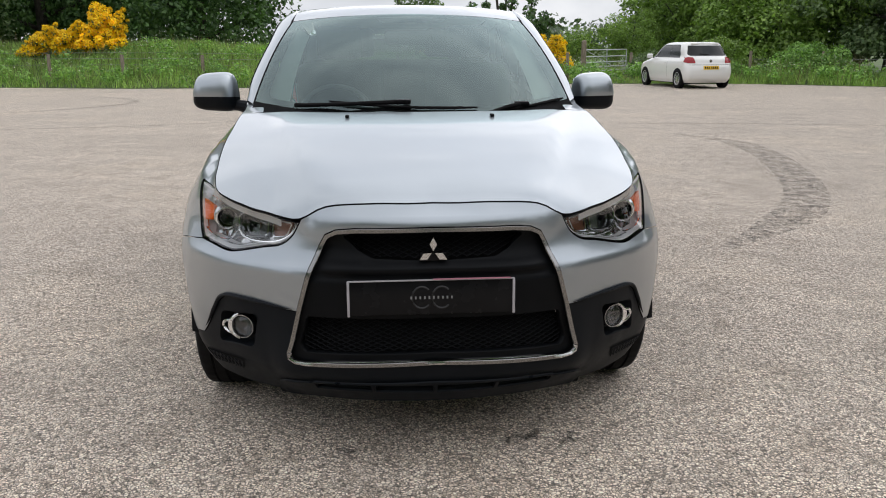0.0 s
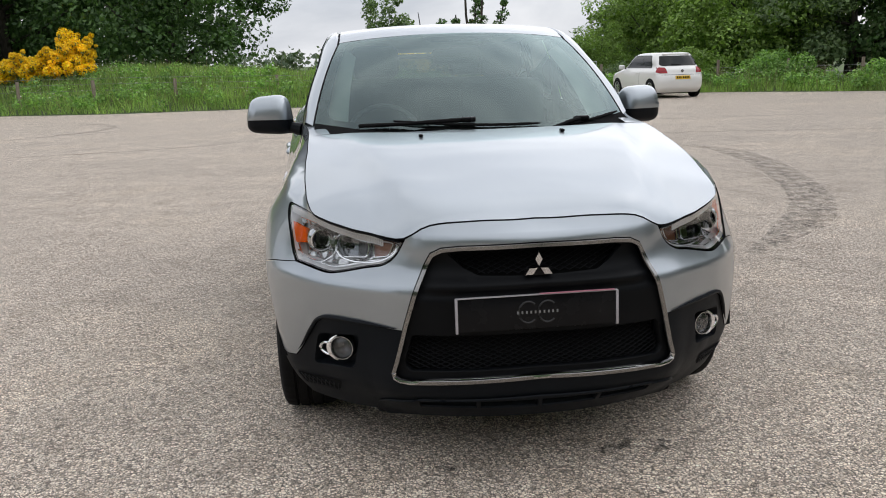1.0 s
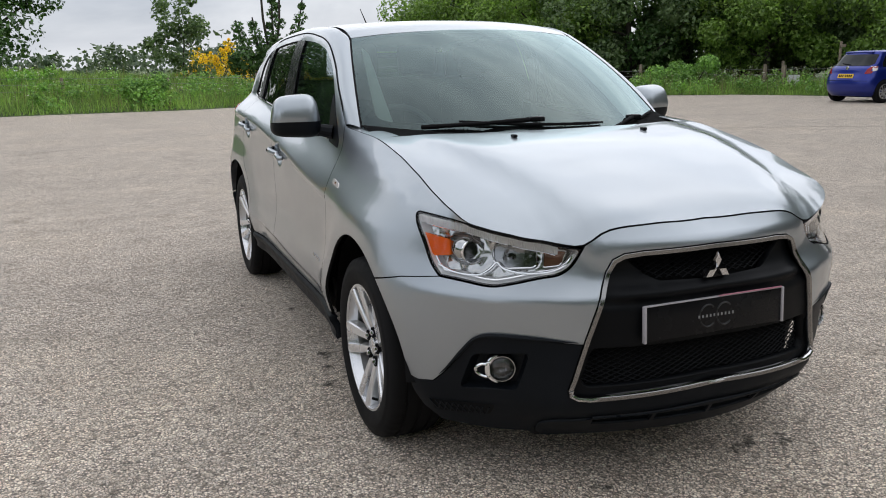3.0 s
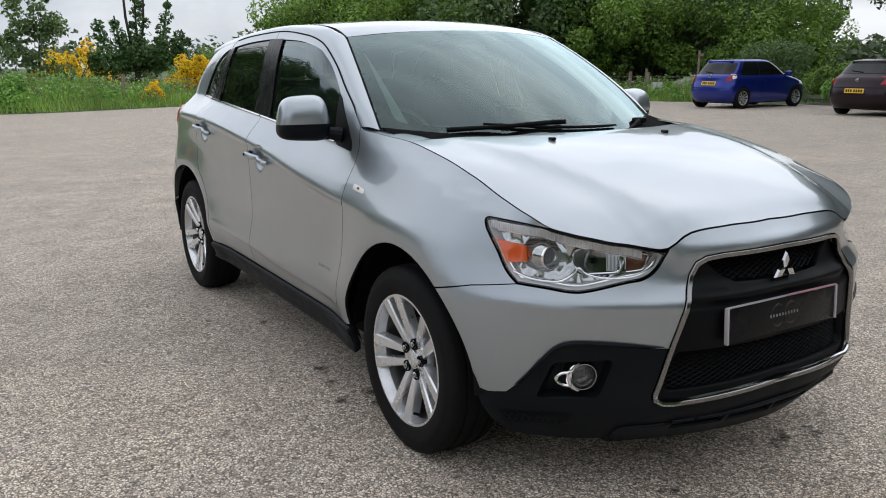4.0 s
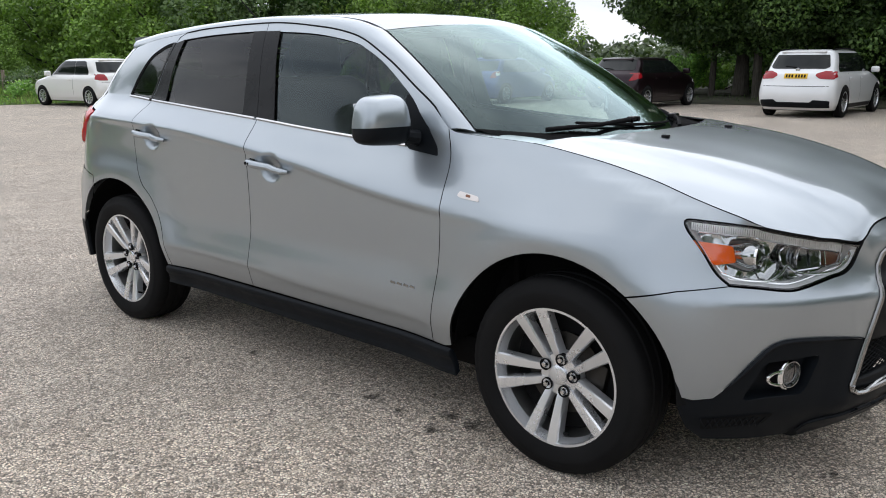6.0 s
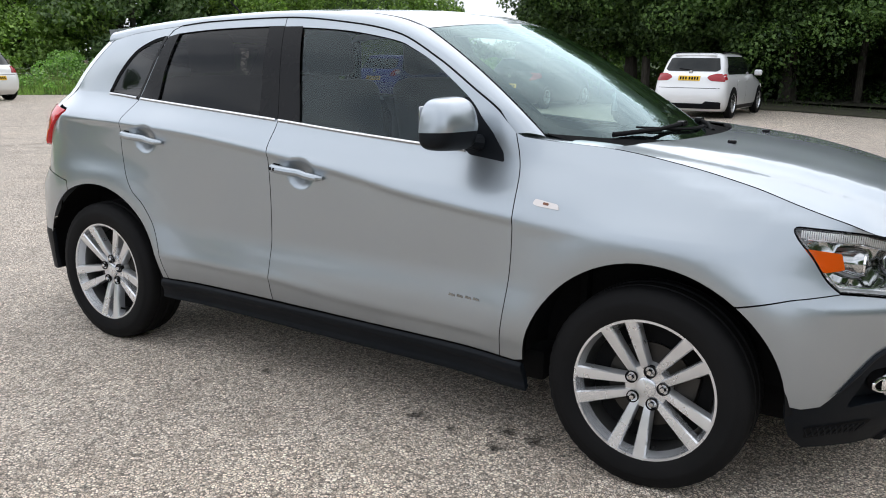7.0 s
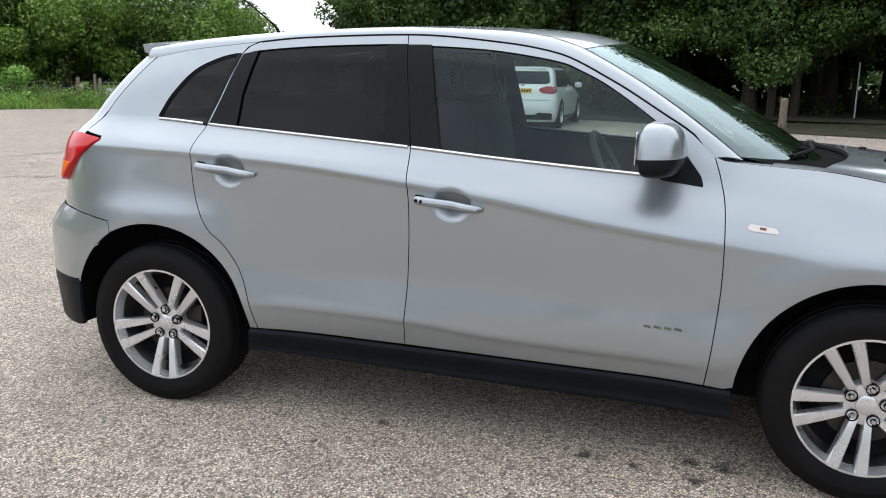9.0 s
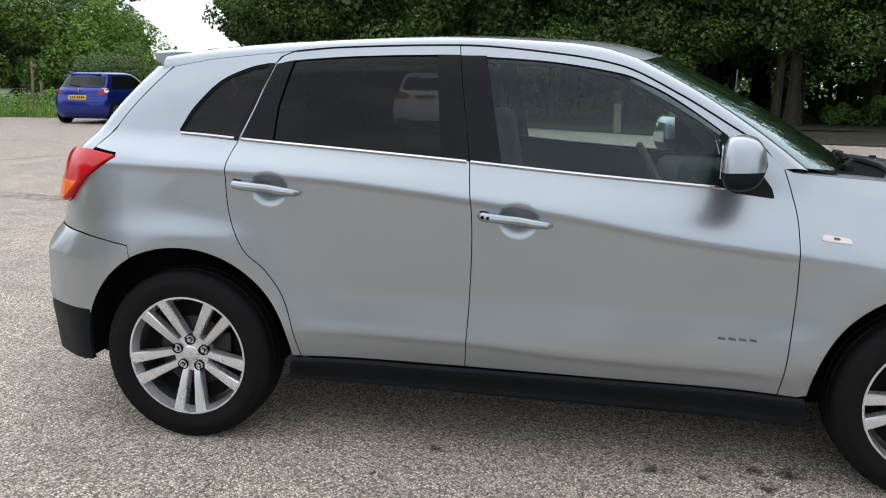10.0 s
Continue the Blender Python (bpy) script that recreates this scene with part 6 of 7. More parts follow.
# ---- ground: tarmac car park, verge, fields ----
def tarmac():
    """Surface-dressed tarmac: pale angular chips in dark binder, with worn and stained patches."""
    k = Mat("chip_sealed_tarmac")
    v = k.coords()
    # pull the cells out of shape, so that the chips are angular and of many sizes
    jitter = k.node("ShaderNodeTexNoise", Scale=75.0, Detail=2.0)
    k.link(v, jitter.inputs["Vector"])
    bent = k.node("ShaderNodeMix")
    bent.data_type, bent.blend_type = "RGBA", "LINEAR_LIGHT"
    bent.inputs["Factor"].default_value = 0.0055
    k.link(v, bent.inputs["A"])
    k.link(jitter.outputs["Color"], bent.inputs["B"])
    u = bent.outputs["Result"]
    chips = k.node("ShaderNodeTexVoronoi", Scale=88.0, Randomness=1.0)
    rims = k.node("ShaderNodeTexVoronoi", Scale=88.0, Randomness=1.0)
    rims.feature = "DISTANCE_TO_EDGE"
    fine = k.node("ShaderNodeTexVoronoi", Scale=260.0, Randomness=1.0)
    for n in (chips, rims, fine):
        k.link(u, n.inputs["Vector"])
    tone = k.node("ShaderNodeSeparateColor")
    k.link(chips.outputs["Color"], tone.inputs["Color"])
    tone_2 = k.node("ShaderNodeSeparateColor")
    k.link(fine.outputs["Color"], tone_2.inputs["Color"])
    stone = k.ramp(tone.outputs["Red"], (0.0, (0.16, 0.128, 0.104)), (0.20, (0.48, 0.402, 0.334)), (0.46, (0.70, 0.610, 0.525)), (0.86, (0.91, 0.835, 0.750)))
    gaps = k.ramp(rims.outputs["Distance"], (0.0, grey(1.0)), (0.05, grey(1.0)), (0.13, grey(0.0)))
    grit = k.ramp(tone_2.outputs["Red"], (0.0, grey(0.62)), (0.40, grey(1.05)), (1.0, grey(1.25)))
    col = k.mix(1.0, stone, grit, "MULTIPLY")
    col = k.mix(gaps, col, (0.030, 0.025, 0.021))
    patches = k.ramp(k.noise(0.55, 6, 0.62, v), (0.32, (0.90, 0.88, 0.85)), (0.52, (1.04, 1.02, 0.98)), (0.72, (1.18, 1.13, 1.04)))
    col = k.mix(1.0, col, patches, "MULTIPLY")
    stains = k.ramp(k.noise(3.1, 5, 0.65, v), (0.34, (0.80, 0.77, 0.74)), (0.50, (1.02, 1.01, 1.0)), (0.70, (1.14, 1.12, 1.09)))
    col = k.mix(1.0, col, stains, "MULTIPLY")
    streak = k.node("ShaderNodeMapping")
    streak.inputs["Scale"].default_value = (0.25, 1.3, 1.0)
    streak.inputs["Rotation"].default_value = (0, 0, 0.5)
    k.link(v, streak.inputs["Vector"])
    wear = k.ramp(k.noise(0.8, 5, 0.6, streak.outputs["Vector"]), (0.36, grey(0.94)), (0.6, grey(1.05)))
    col = k.mix(1.0, col, wear, "MULTIPLY")
    moss = k.ramp(k.noise(1.9, 6, 0.6, v), (0.60, grey(0.0)), (0.78, grey(0.30)))
    col = k.mix(moss, col, (0.20, 0.180, 0.115))
    k.use(Base_Color=col)
    k.use(Roughness=k.ramp(tone.outputs["Green"], (0.0, grey(0.70)), (1.0, grey(0.95))))
    k.set(Sheen_Weight=0.45, Sheen_Roughness=0.45, Sheen_Tint=(1.0, 0.88, 0.75, 1))      # warm sheen added to brighten tarmac seen at a low angle
    crown = k.ramp(rims.outputs["Distance"], (0.0, grey(0.0)), (0.30, grey(1.0)))
    height = k.mix(0.40, crown, tone.outputs["Blue"])
    height = k.mix(0.18, height, tone_2.outputs["Green"])
    k.use(Normal=k.bump(height, 1.0, 0.0055))
    return k.m


def soil(name, a, b, scale=3.0):
    k = Mat(name)
    k.use(Base_Color=k.mix(k.ramp(k.noise(scale, 6), (0.35, grey(0)), (0.7, grey(1))), a, b))
    k.set(Roughness=0.95)
    k.use(Normal=k.bump(k.noise(scale * 12, 4), 0.6, 0.03))
    return k.m


TARMAC = tarmac()
EDGE = [(-60.0, 34.0), (-30.0, 31.0), (-20.0, 28.8), (-13.0, 27.0), (-8.0, 25.5), (-3.0, 25.6), (1.0, 25.3), (5.4, 27.0), (9.0, 26.8), (13.0, 26.0), (16.0, 23.6), (19.4, 21.2), (20.6, 18.6), (21.0, 16.8), (22.2, 14.6), (22.0, 9.0), (22.4, 4.0), (20.6, 1.0), (18.6, -2.0), (17.6, -5.0), (16.8, -14.0), (16.0, -40.0)]
lot = EDGE + [(-60.0, -40.0)]
bm = bmesh.new()
bm.faces.new([bm.verts.new((x, y, 0.0)) for x, y in lot])
bmesh.ops.triangulate(bm, faces=bm.faces)
car_park = part("car_park", bm, TARMAC)
tagged(car_park, "pale chip-sealed tarmac car park with scuffed patches", "car park", "", "structure")
FIELD = soil("field_grass", (0.055, 0.10, 0.022), (0.10, 0.13, 0.04), 0.4)
bm = bmesh.new()
bmesh.ops.create_grid(bm, x_segments=4, y_segments=4, size=1500)
bmesh.ops.translate(bm, vec=(0, 0, -0.012), verts=bm.verts)
tagged(part("ground", bm, FIELD), "grassy fields running to the horizon", "ground", "", "structure")


# the bank along the verge
def edge_at(u):
    """A point on the tarmac's edge and the direction away from it; u counts metres from the first corner."""
    d = u
    for (x0, y0), (x1, y1) in zip(EDGE[:-1], EDGE[1:]):
        l = math.hypot(x1 - x0, y1 - y0)
        if d <= l:
            return Vector((x0 + (x1 - x0) * d / l, y0 + (y1 - y0) * d / l)), Vector((-(y1 - y0) / l, (x1 - x0) / l))
        d -= l
    (x0, y0), (x1, y1) = EDGE[-2:]
    l = math.hypot(x1 - x0, y1 - y0)
    return Vector((x1, y1)), Vector((-(y1 - y0) / l, (x1 - x0) / l))


EDGE_LENGTH = sum(math.hypot(b[0] - a[0], b[1] - a[1]) for a, b in zip(EDGE[:-1], EDGE[1:]))


def edge_dir(u):
    n = Vector((0, 0))
    for k in (-4, -2, 0, 2, 4):
        n += edge_at(min(max(u + k, 0.0), EDGE_LENGTH - 0.01))[1]
    return n.normalized()


# height of the bank by x: highest on the left, low by the hedge and the wood
BANK = knots((-60, 0.7), (-20, 1.15), (-9, 1.25), (-2, 0.85), (3, 0.55), (8, 0.20), (13, 0.12), (20, 0.10), (30, 0.08))


def bank_height(x, y, d):
    t = max(0.0, min(1.0, (d - 0.1) / 6.5))
    return BANK(x) * t * t * (3 - 2 * t) + 0.10 * noise.noise(Vector((x * 0.35, y * 0.35, 0))) * min(1, max(0, d)) - 0.02 * (d < 0.05)


bm = bmesh.new()
rows_b = []
nu = 150
for i in range(nu + 1):
    u = EDGE_LENGTH * i / nu
    p, _ = edge_at(u)
    nrm = edge_dir(u)
    row = []
    for d in (-0.10, 0.25, 0.8, 1.6, 2.6, 3.8, 5.5, 8.0, 12.0, 18.0, 26.0):
        q = p + nrm * d
        wob = 0.12 * noise.noise(Vector((u * 0.9, d, 3.3))) if d < 0.3 else 0
        q = p + nrm * (d + wob)
        row.append(bm.verts.new((q.x, q.y, bank_height(q.x, q.y, d) if d > 0 else 0.006)))
    rows_b.append(row)
for a, b in zip(rows_b[:-1], rows_b[1:]):
    for k in range(len(a) - 1):
        bm.faces.new((a[k], a[k + 1], b[k + 1], b[k]))
tagged(part("verge_bank", bm, soil("verge_soil", (0.045, 0.075, 0.020), (0.075, 0.095, 0.035), 1.2)), "grassy bank round the tarmac", "bank", "", "structure")


# ---- leaves, grass ----
def leaf_material(name, dark, light, thin=0.35, rough=0.55):
    k = Mat(name)
    geo = k.node("ShaderNodeNewGeometry")
    tone = k.ramp(geo.outputs["Random Per Island"], (0.0, dark), (0.7, light), (1.0, tuple(c * 1.35 for c in light)))
    patch = k.ramp(k.noise(0.6, 3), (0.35, grey(0.75)), (0.65, grey(1.15)))
    col = k.mix(1.0, tone, patch, "MULTIPLY")
    k.use(Base_Color=col)
    k.set(Roughness=rough)
    tr = k.node("ShaderNodeBsdfTranslucent")
    k.link(k.mix(1.0, col, (1.15, 1.35, 0.6), "MULTIPLY"), tr.inputs["Color"])
    m = k.node("ShaderNodeMixShader", Fac=thin)
    k.link(k.b.outputs["BSDF"], m.inputs[1])
    k.link(tr.outputs["BSDF"], m.inputs[2])
    k.link(m.outputs["Shader"], k.n["Material Output"].inputs["Surface"])
    return k.m


GRASS = leaf_material("grass_blades", (0.140, 0.240, 0.056), (0.320, 0.460, 0.120), 0.3)
DRY = leaf_material("dry_stalks", (0.16, 0.13, 0.06), (0.26, 0.21, 0.11), 0.2)
WEEDS = leaf_material("weed_leaves", (0.110, 0.235, 0.056), (0.265, 0.440, 0.108), 0.35)
FLOWER_WHITE = leaf_material("white_umbels", (0.50, 0.50, 0.42), (0.72, 0.72, 0.62), 0.2)
GORSE = leaf_material("gorse_flowers", (0.92, 0.54, 0.006), (1.0, 0.72, 0.020), 0.35)
GORSE_GREEN = leaf_material("gorse_green", (0.091, 0.137, 0.036), (0.182, 0.237, 0.064), 0.2)
SYCAMORE = leaf_material("sycamore_leaves", (0.033, 0.084, 0.022), (0.093, 0.178, 0.049), 0.30)
HAWTHORN = leaf_material("hawthorn_leaves", (0.101, 0.180, 0.036), (0.235, 0.350, 0.078), 0.38)
ASH = leaf_material("ash_leaves", (0.068, 0.123, 0.047), (0.162, 0.230, 0.097), 0.35)
FIELD_LEAF = leaf_material("field_tree_leaves", (0.045, 0.070, 0.032), (0.095, 0.125, 0.058), 0.25)
# leaf colour darkened to carry the wood's inner shade
SHADE = leaf_material("shaded_wood_leaves", (0.026, 0.058, 0.016), (0.080, 0.135, 0.034), 0.35)
# lighter copy of the wood's leaf colour, for boughs that catch daylight
LIT_EDGE_LEAF = leaf_material("lit_wood_edge_leaves", (0.045, 0.100, 0.025), (0.144, 0.237, 0.062), 0.38)


def bark(name, a, b):
    k = Mat(name)
    mp = k.node("ShaderNodeMapping")
    mp.inputs["Scale"].default_value = (9.0, 9.0, 1.6)
    k.link(k.coords(), mp.inputs["Vector"])
    f = k.noise(3.0, 6, 0.6, mp.outputs["Vector"])
    k.use(Base_Color=k.mix(k.ramp(f, (0.35, grey(0)), (0.7, grey(1))), a, b))
    k.set(Roughness=0.95)
    k.use(Normal=k.bump(f, 0.7, 0.02))
    return k.m


BARK = bark("dark_bark", (0.028, 0.024, 0.018), (0.075, 0.066, 0.052))
POST_WOOD = bark("weathered_post", (0.16, 0.13, 0.095), (0.30, 0.25, 0.19))
WIRE = metal("fence_wire", (0.30, 0.30, 0.30), 0.4)
GALV = Mat("galvanised_steel").set(Base_Color=(0.58, 0.60, 0.60, 1), Metallic=0.35, Roughness=0.5).m


def cards(name, centres, ups, sides, material, shape="leaf"):
    """Many small folded blades or leaves as one mesh. centres, ups, sides: n x 3 arrays."""
    n = len(centres)
    if shape == "blade":
        pts = np.stack([centres - sides, centres + sides, centres + ups * 0.6 + sides * 0.55, centres + ups, centres + ups * 0.6 - sides * 0.7], 1)
        per = 5
        faces = [(0, 1, 2, 4), (4, 2, 3)]
    else:
        nrm = np.cross(ups, sides)
        nrm /= np.linalg.norm(nrm, axis=1)[:, None] + 1e-9
        bend = nrm * np.linalg.norm(sides, axis=1)[:, None] * 0.35
        pts = np.stack([centres - ups, centres + sides - bend, centres + ups, centres - sides - bend], 1)
        per = 4
        faces = [(0, 1, 2), (0, 2, 3)]
    me = bpy.data.meshes.new(name)
    base = np.arange(n) * per
    tri = np.concatenate([base[:, None] + np.array(f)[None, :] for f in faces], 1)
    sizes = np.array([len(f) for f in faces])
    me.vertices.add(n * per)
    me.vertices.foreach_set("co", pts.reshape(-1).astype(np.float32))
    flat = tri.reshape(-1)
    me.loops.add(len(flat))
    me.loops.foreach_set("vertex_index", flat.astype(np.int32))
    me.polygons.add(n * len(faces))
    tot = np.tile(sizes, n)
    me.polygons.foreach_set("loop_start", np.concatenate([[0], np.cumsum(tot)[:-1]]).astype(np.int32))
    me.polygons.foreach_set("loop_total", tot.astype(np.int32))
    me.update(calc_edges=True)
    me.validate()
    me.materials.append(material)
    return new(name, me)


rng = np.random.default_rng(7)


def unit(v):
    return v / (np.linalg.norm(v, axis=1)[:, None] + 1e-9)


def verge_points(n, u0, u1, d0, d1, power=1.0):
    us = rng.uniform(u0, u1, n)
    ds = d0 + (d1 - d0) * rng.uniform(0, 1, n) ** power
    tab = np.linspace(u0, u1, 400)
    P = np.array([edge_at(min(u, EDGE_LENGTH - 0.01))[0] for u in tab])
    N = np.array([edge_dir(u) for u in tab])
    px, py = np.interp(us, tab, P[:, 0]), np.interp(us, tab, P[:, 1])
    nx, ny = np.interp(us, tab, N[:, 0]), np.interp(us, tab, N[:, 1])
    x, y = px + nx * ds, py + ny * ds
    z = np.array([bank_height(a, b, d) for a, b, d in zip(x, y, ds)])
    return np.stack([x, y, z], 1), ds


def mark(u_point):
    """Metres along the edge of the corner nearest to a point."""
    best = min(np.linspace(0, EDGE_LENGTH - 0.1, 900), key=lambda u: (edge_at(u)[0] - Vector(u_point)).length)
    return float(best)


U_A, U_B, U_C, U_D = mark((-32, 31)), mark((5.4, 27)), mark((21, 16.8)), mark((17.6, -5))


def grass(name, label, n, u0, u1, d0, d1, lo, hi, width, material, power=1.0, lean=0.35):
    c, ds = verge_points(n, u0, u1, d0, d1, power)
    hgt = rng.uniform(lo, hi, n) * (0.45 + 0.55 * np.clip(ds / 0.8, 0, 1))
    clump = np.array([0.65 + 0.7 * (0.5 + 0.5 * noise.noise(Vector((x * 0.8, y * 0.8, 1.7)))) for x, y, _ in c])
    hgt *= clump
    by_gate = np.hypot(c[:, 0] - 8.6, (c[:, 1] - 28.0) * 0.7) < 2.3        # trodden short in front of the gate
    hgt[by_gate] *= 0.35
    up = np.stack([rng.normal(0, lean, n), rng.normal(0, lean, n), np.ones(n)], 1)
    up = unit(up) * hgt[:, None]
    a = rng.uniform(0, 2 * math.pi, n)
    side = np.stack([np.cos(a), np.sin(a), np.zeros(n)], 1) * (width * rng.uniform(0.6, 1.4, n))[:, None]
    ob = cards(name, c, up, side, material, "blade")
    return tagged(ob, label, "grass", "", "stuff")


grass("verge_grass", "tall green grass on the bank", 64000, U_A, U_B, 0.0, 9.0, 0.20, 0.52, 0.012, GRASS, 0.8)
grass("verge_grass", "rough green grass below the hedge", 42000, U_B, U_C, 0.0, 7.0, 0.20, 0.50, 0.012, GRASS, 0.8)
# takes the darkened wood leaf colour, so tree shade is in its tone
grass("verge_grass", "thin grass under the trees, coloured as if shaded", 1500, U_C, U_D, 0.8, 3.0, 0.06, 0.20, 0.010, SHADE, 1.0)
grass("dry_stems", "dry pale seed heads in the grass", 3500, U_A, U_B, 0.4, 7.0, 0.4, 0.8, 0.006, DRY, 1.0, 0.15)
grass("dry_stems", "dry pale seed heads along the fence", 2600, U_B, U_C, 0.3, 6.0, 0.5, 1.05, 0.006, DRY, 1.0, 0.15)


def leaf_cloud(name, label, centres, radii, n, size, material, category="plant", kind="", squash=0.8):
    """Leaves thrown round a set of lumps, thickest near their skins."""
    k = rng.integers(0, len(centres), n)
    d = unit(rng.normal(0, 1, (n, 3)))
    r = radii[k] * (0.55 + 0.5 * rng.uniform(0, 1, n) ** 0.6)
    c = centres[k] + d * r[:, None] * np.array([1, 1, squash])
    nrm = unit(d * 0.7 + rng.normal(0, 0.6, (n, 3)) + np.array([0, 0, 0.45]))
    t = unit(np.cross(nrm, rng.normal(0, 1, (n, 3))))
    b = np.cross(nrm, t)
    s = size * rng.uniform(0.6, 1.35, n)
    ob = cards(name, c, t * s[:, None], b * (s * 0.62)[:, None], material, "leaf")
    return tagged(ob, label, category, "", kind)


# weeds and flowering umbels in the verge
for (ua, ub, n) in ((U_A, U_B, 300), (U_B, U_C, 240)):
    c, ds = verge_points(n, ua, ub, 0.3, 5.5)
    c[:, 2] += rng.uniform(0.15, 0.5, n)
    leaf_cloud("weed_patch", "leafy docks and nettles in the grass", c, rng.uniform(0.18, 0.42, n), n * 75, 0.055, WEEDS, "weeds", "stuff")
    m = n * 4
    c2, _ = verge_points(m, ua, ub, 0.8, 8.0)
    c2[:, 2] += rng.uniform(0.40, 0.75, m)
    leaf_cloud("umbel_flowers", "small white umbel flowers above the grass", c2, np.full(m, 0.05), m * 2, 0.022, FLOWER_WHITE, "flowers", "stuff", 0.3)


# ---- trees ----
def limb_tree(name, label, place, height, spread, crown_base, leaf, leaves, leaf_size, lumps, seed, trunk=0.22, category="tree", group="", squash=0.85, forks=6):
    r = np.random.default_rng(seed)
    t = thing(name, label, category, group)
    bm = bmesh.new()
    top = height * 0.72
    bend = r.normal(0, 0.03 * height, 2)
    line = [(bend[0] * q * q, bend[1] * q * q, top * q) for q in np.linspace(0, 1, 7)]
    tube_bm(line, [trunk * (1.35 - 0.35 * min(1, q * 6)) * (1 - 0.8 * q) for q in np.linspace(0, 1, 7)], 9, bm)
    tips = []
    for k in range(forks):
        q = r.uniform(crown_base / top, 0.9)
        a = 2 * math.pi * (k + r.uniform(-0.3, 0.3)) / forks
        ln = spread * r.uniform(0.55, 0.95) * (1.1 - 0.45 * q)
        s = Vector((bend[0] * q * q, bend[1] * q * q, top * q))
        e = s + Vector((math.cos(a) * ln, math.sin(a) * ln, ln * r.uniform(0.25, 0.8)))
        mdl = s.lerp(e, 0.5) + Vector((0, 0, -0.06 * ln))
        tube_bm([s, mdl, e], [trunk * 0.42 * (1 - q * 0.5), trunk * 0.25, trunk * 0.06], 6, bm)
        tips += [mdl, e]
    part("trunk", bm, BARK, t, "dark bark trunk and limbs")
    cs, rs = [], []
    for k in range(lumps):
        if k < len(tips):
            c = np.array(tips[k])
            c[2] = max(c[2], crown_base + 0.4)
        else:
            a, q = r.uniform(0, 2 * math.pi), r.uniform(0, 1)
            z = crown_base + (height - crown_base) * (0.08 + 0.84 * q)
            prof = math.sin(math.pi * min(1, 0.12 + 0.83 * q)) ** 0.7
            rad = spread * prof * math.sqrt(r.uniform(0.15, 1.0))
            c = np.array([math.cos(a) * rad, math.sin(a) * rad, z])
        cs.append(c)
        rs.append(r.uniform(0.5, 1.0) * spread * 0.34)
    crown = leaf_cloud("crown", "", np.array(cs), np.array(rs), leaves, leaf_size, leaf, "", "", squash)
    crown.parent = t
    t.matrix_world = place
    return t



def at(x, y, turn=0.0, size=1.0, z=None):
    return pose(x, y, 0.0 if z is None else z, 0, 0, turn) @ Matrix.Scale(size, 4)


def again(tree, *places):
    for m in places:
        made = copy_thing(tree, m)
        made.matrix_basis = m


# the big sycamores behind the bank
syc = limb_tree("sycamore_tree", "large dark sycamore in full leaf behind the bank", at(-8.2, 38.0), 11.5, 5.6, 1.2, SYCAMORE, 27000, 0.115, 60, 11, 0.34, forks=9)
again(syc, at(-16.5, 41.0, 80, 1.05), at(-25.0, 39.0, 200, 1.0), at(-12.5, 47.0, 140, 1.15), at(-34.0, 38.0, 20, 1.1), at(-20.0, 52.0, 260, 1.15), at(-29.0, 49.0, 310, 1.15))
limb_tree("ash_tree", "mid-green ash tree behind the verge", at(-19.5, 36.5), 7.5, 3.6, 0.6, ASH, 15000, 0.10, 40, 12, 0.2, forks=8)
# saplings in the gap
limb_tree("sapling", "slim young rowan with airy leaves", at(1.6, 33.0, 0), 4.6, 1.35, 0.7, ASH, 3600, 0.075, 26, 13, 0.05, squash=1.1, forks=7)
# young sycamore cut back to upright fingers
pol = thing("pruned_tree", "young sycamore cut back to bare upright forks", "tree")
bm = bmesh.new()
pr = np.random.default_rng(14)
tube_bm([(0, 0, 0), (0.03, 0, 0.9), (0.0, 0.05, 1.7)], [0.16, 0.13, 0.10], 8, bm)
lumps_c, lumps_r = [], []
for dx, dy, top, bare in ((-0.35, 0.1, 6.6, 3.0), (0.55, -0.1, 6.0, 1.4), (0.25, 0.5, 4.6, 1.6), (1.55, 0.1, 4.3, 1.5), (-1.45, 0.2, 3.3, 1.4), (-0.8, -0.3, 3.4, 1.4), (1.95, -0.2, 2.9, 1.5), (-1.9, 0.0, 1.9, 1.0), (2.3, 0.2, 2.6, 1.3), (1.0, -0.5, 2.6, 1.2)):
    s0, e0 = Vector((0, 0.05, 1.2)), Vector((dx, dy, top))
    bend = s0.lerp(e0, 0.45) + Vector((dx * 0.30, dy * 0.3, -0.25))
    tube_bm([s0, bend, e0], [0.075, 0.055, 0.03], 7, bm)
    if bare < 2.9:
        for q in np.arange(0.25, 1.02, 0.13):
            p = (s0.lerp(bend, q / 0.5) if q < 0.5 else bend.lerp(e0, (q - 0.5) / 0.5))
            lumps_c.append((p.x + pr.normal(0, 0.08), p.y + pr.normal(0, 0.08), p.z))
            lumps_r.append(pr.uniform(0.20, 0.42) * (1.25 - 0.6 * q))
for k in range(16):
    lumps_c.append((pr.uniform(-1.3, 1.5), pr.uniform(-0.8, 0.8), pr.uniform(0.9, 2.0)))
    lumps_r.append(pr.uniform(0.35, 0.6))
part("trunk", bm, BARK, pol, "dark bare forks")
crown = leaf_cloud("crown", "", np.array(lumps_c), np.array(lumps_r), 7500, 0.075, SYCAMORE, "", "", 0.9)
crown.parent = pol
pol.matrix_world = at(5.65, 35.2)
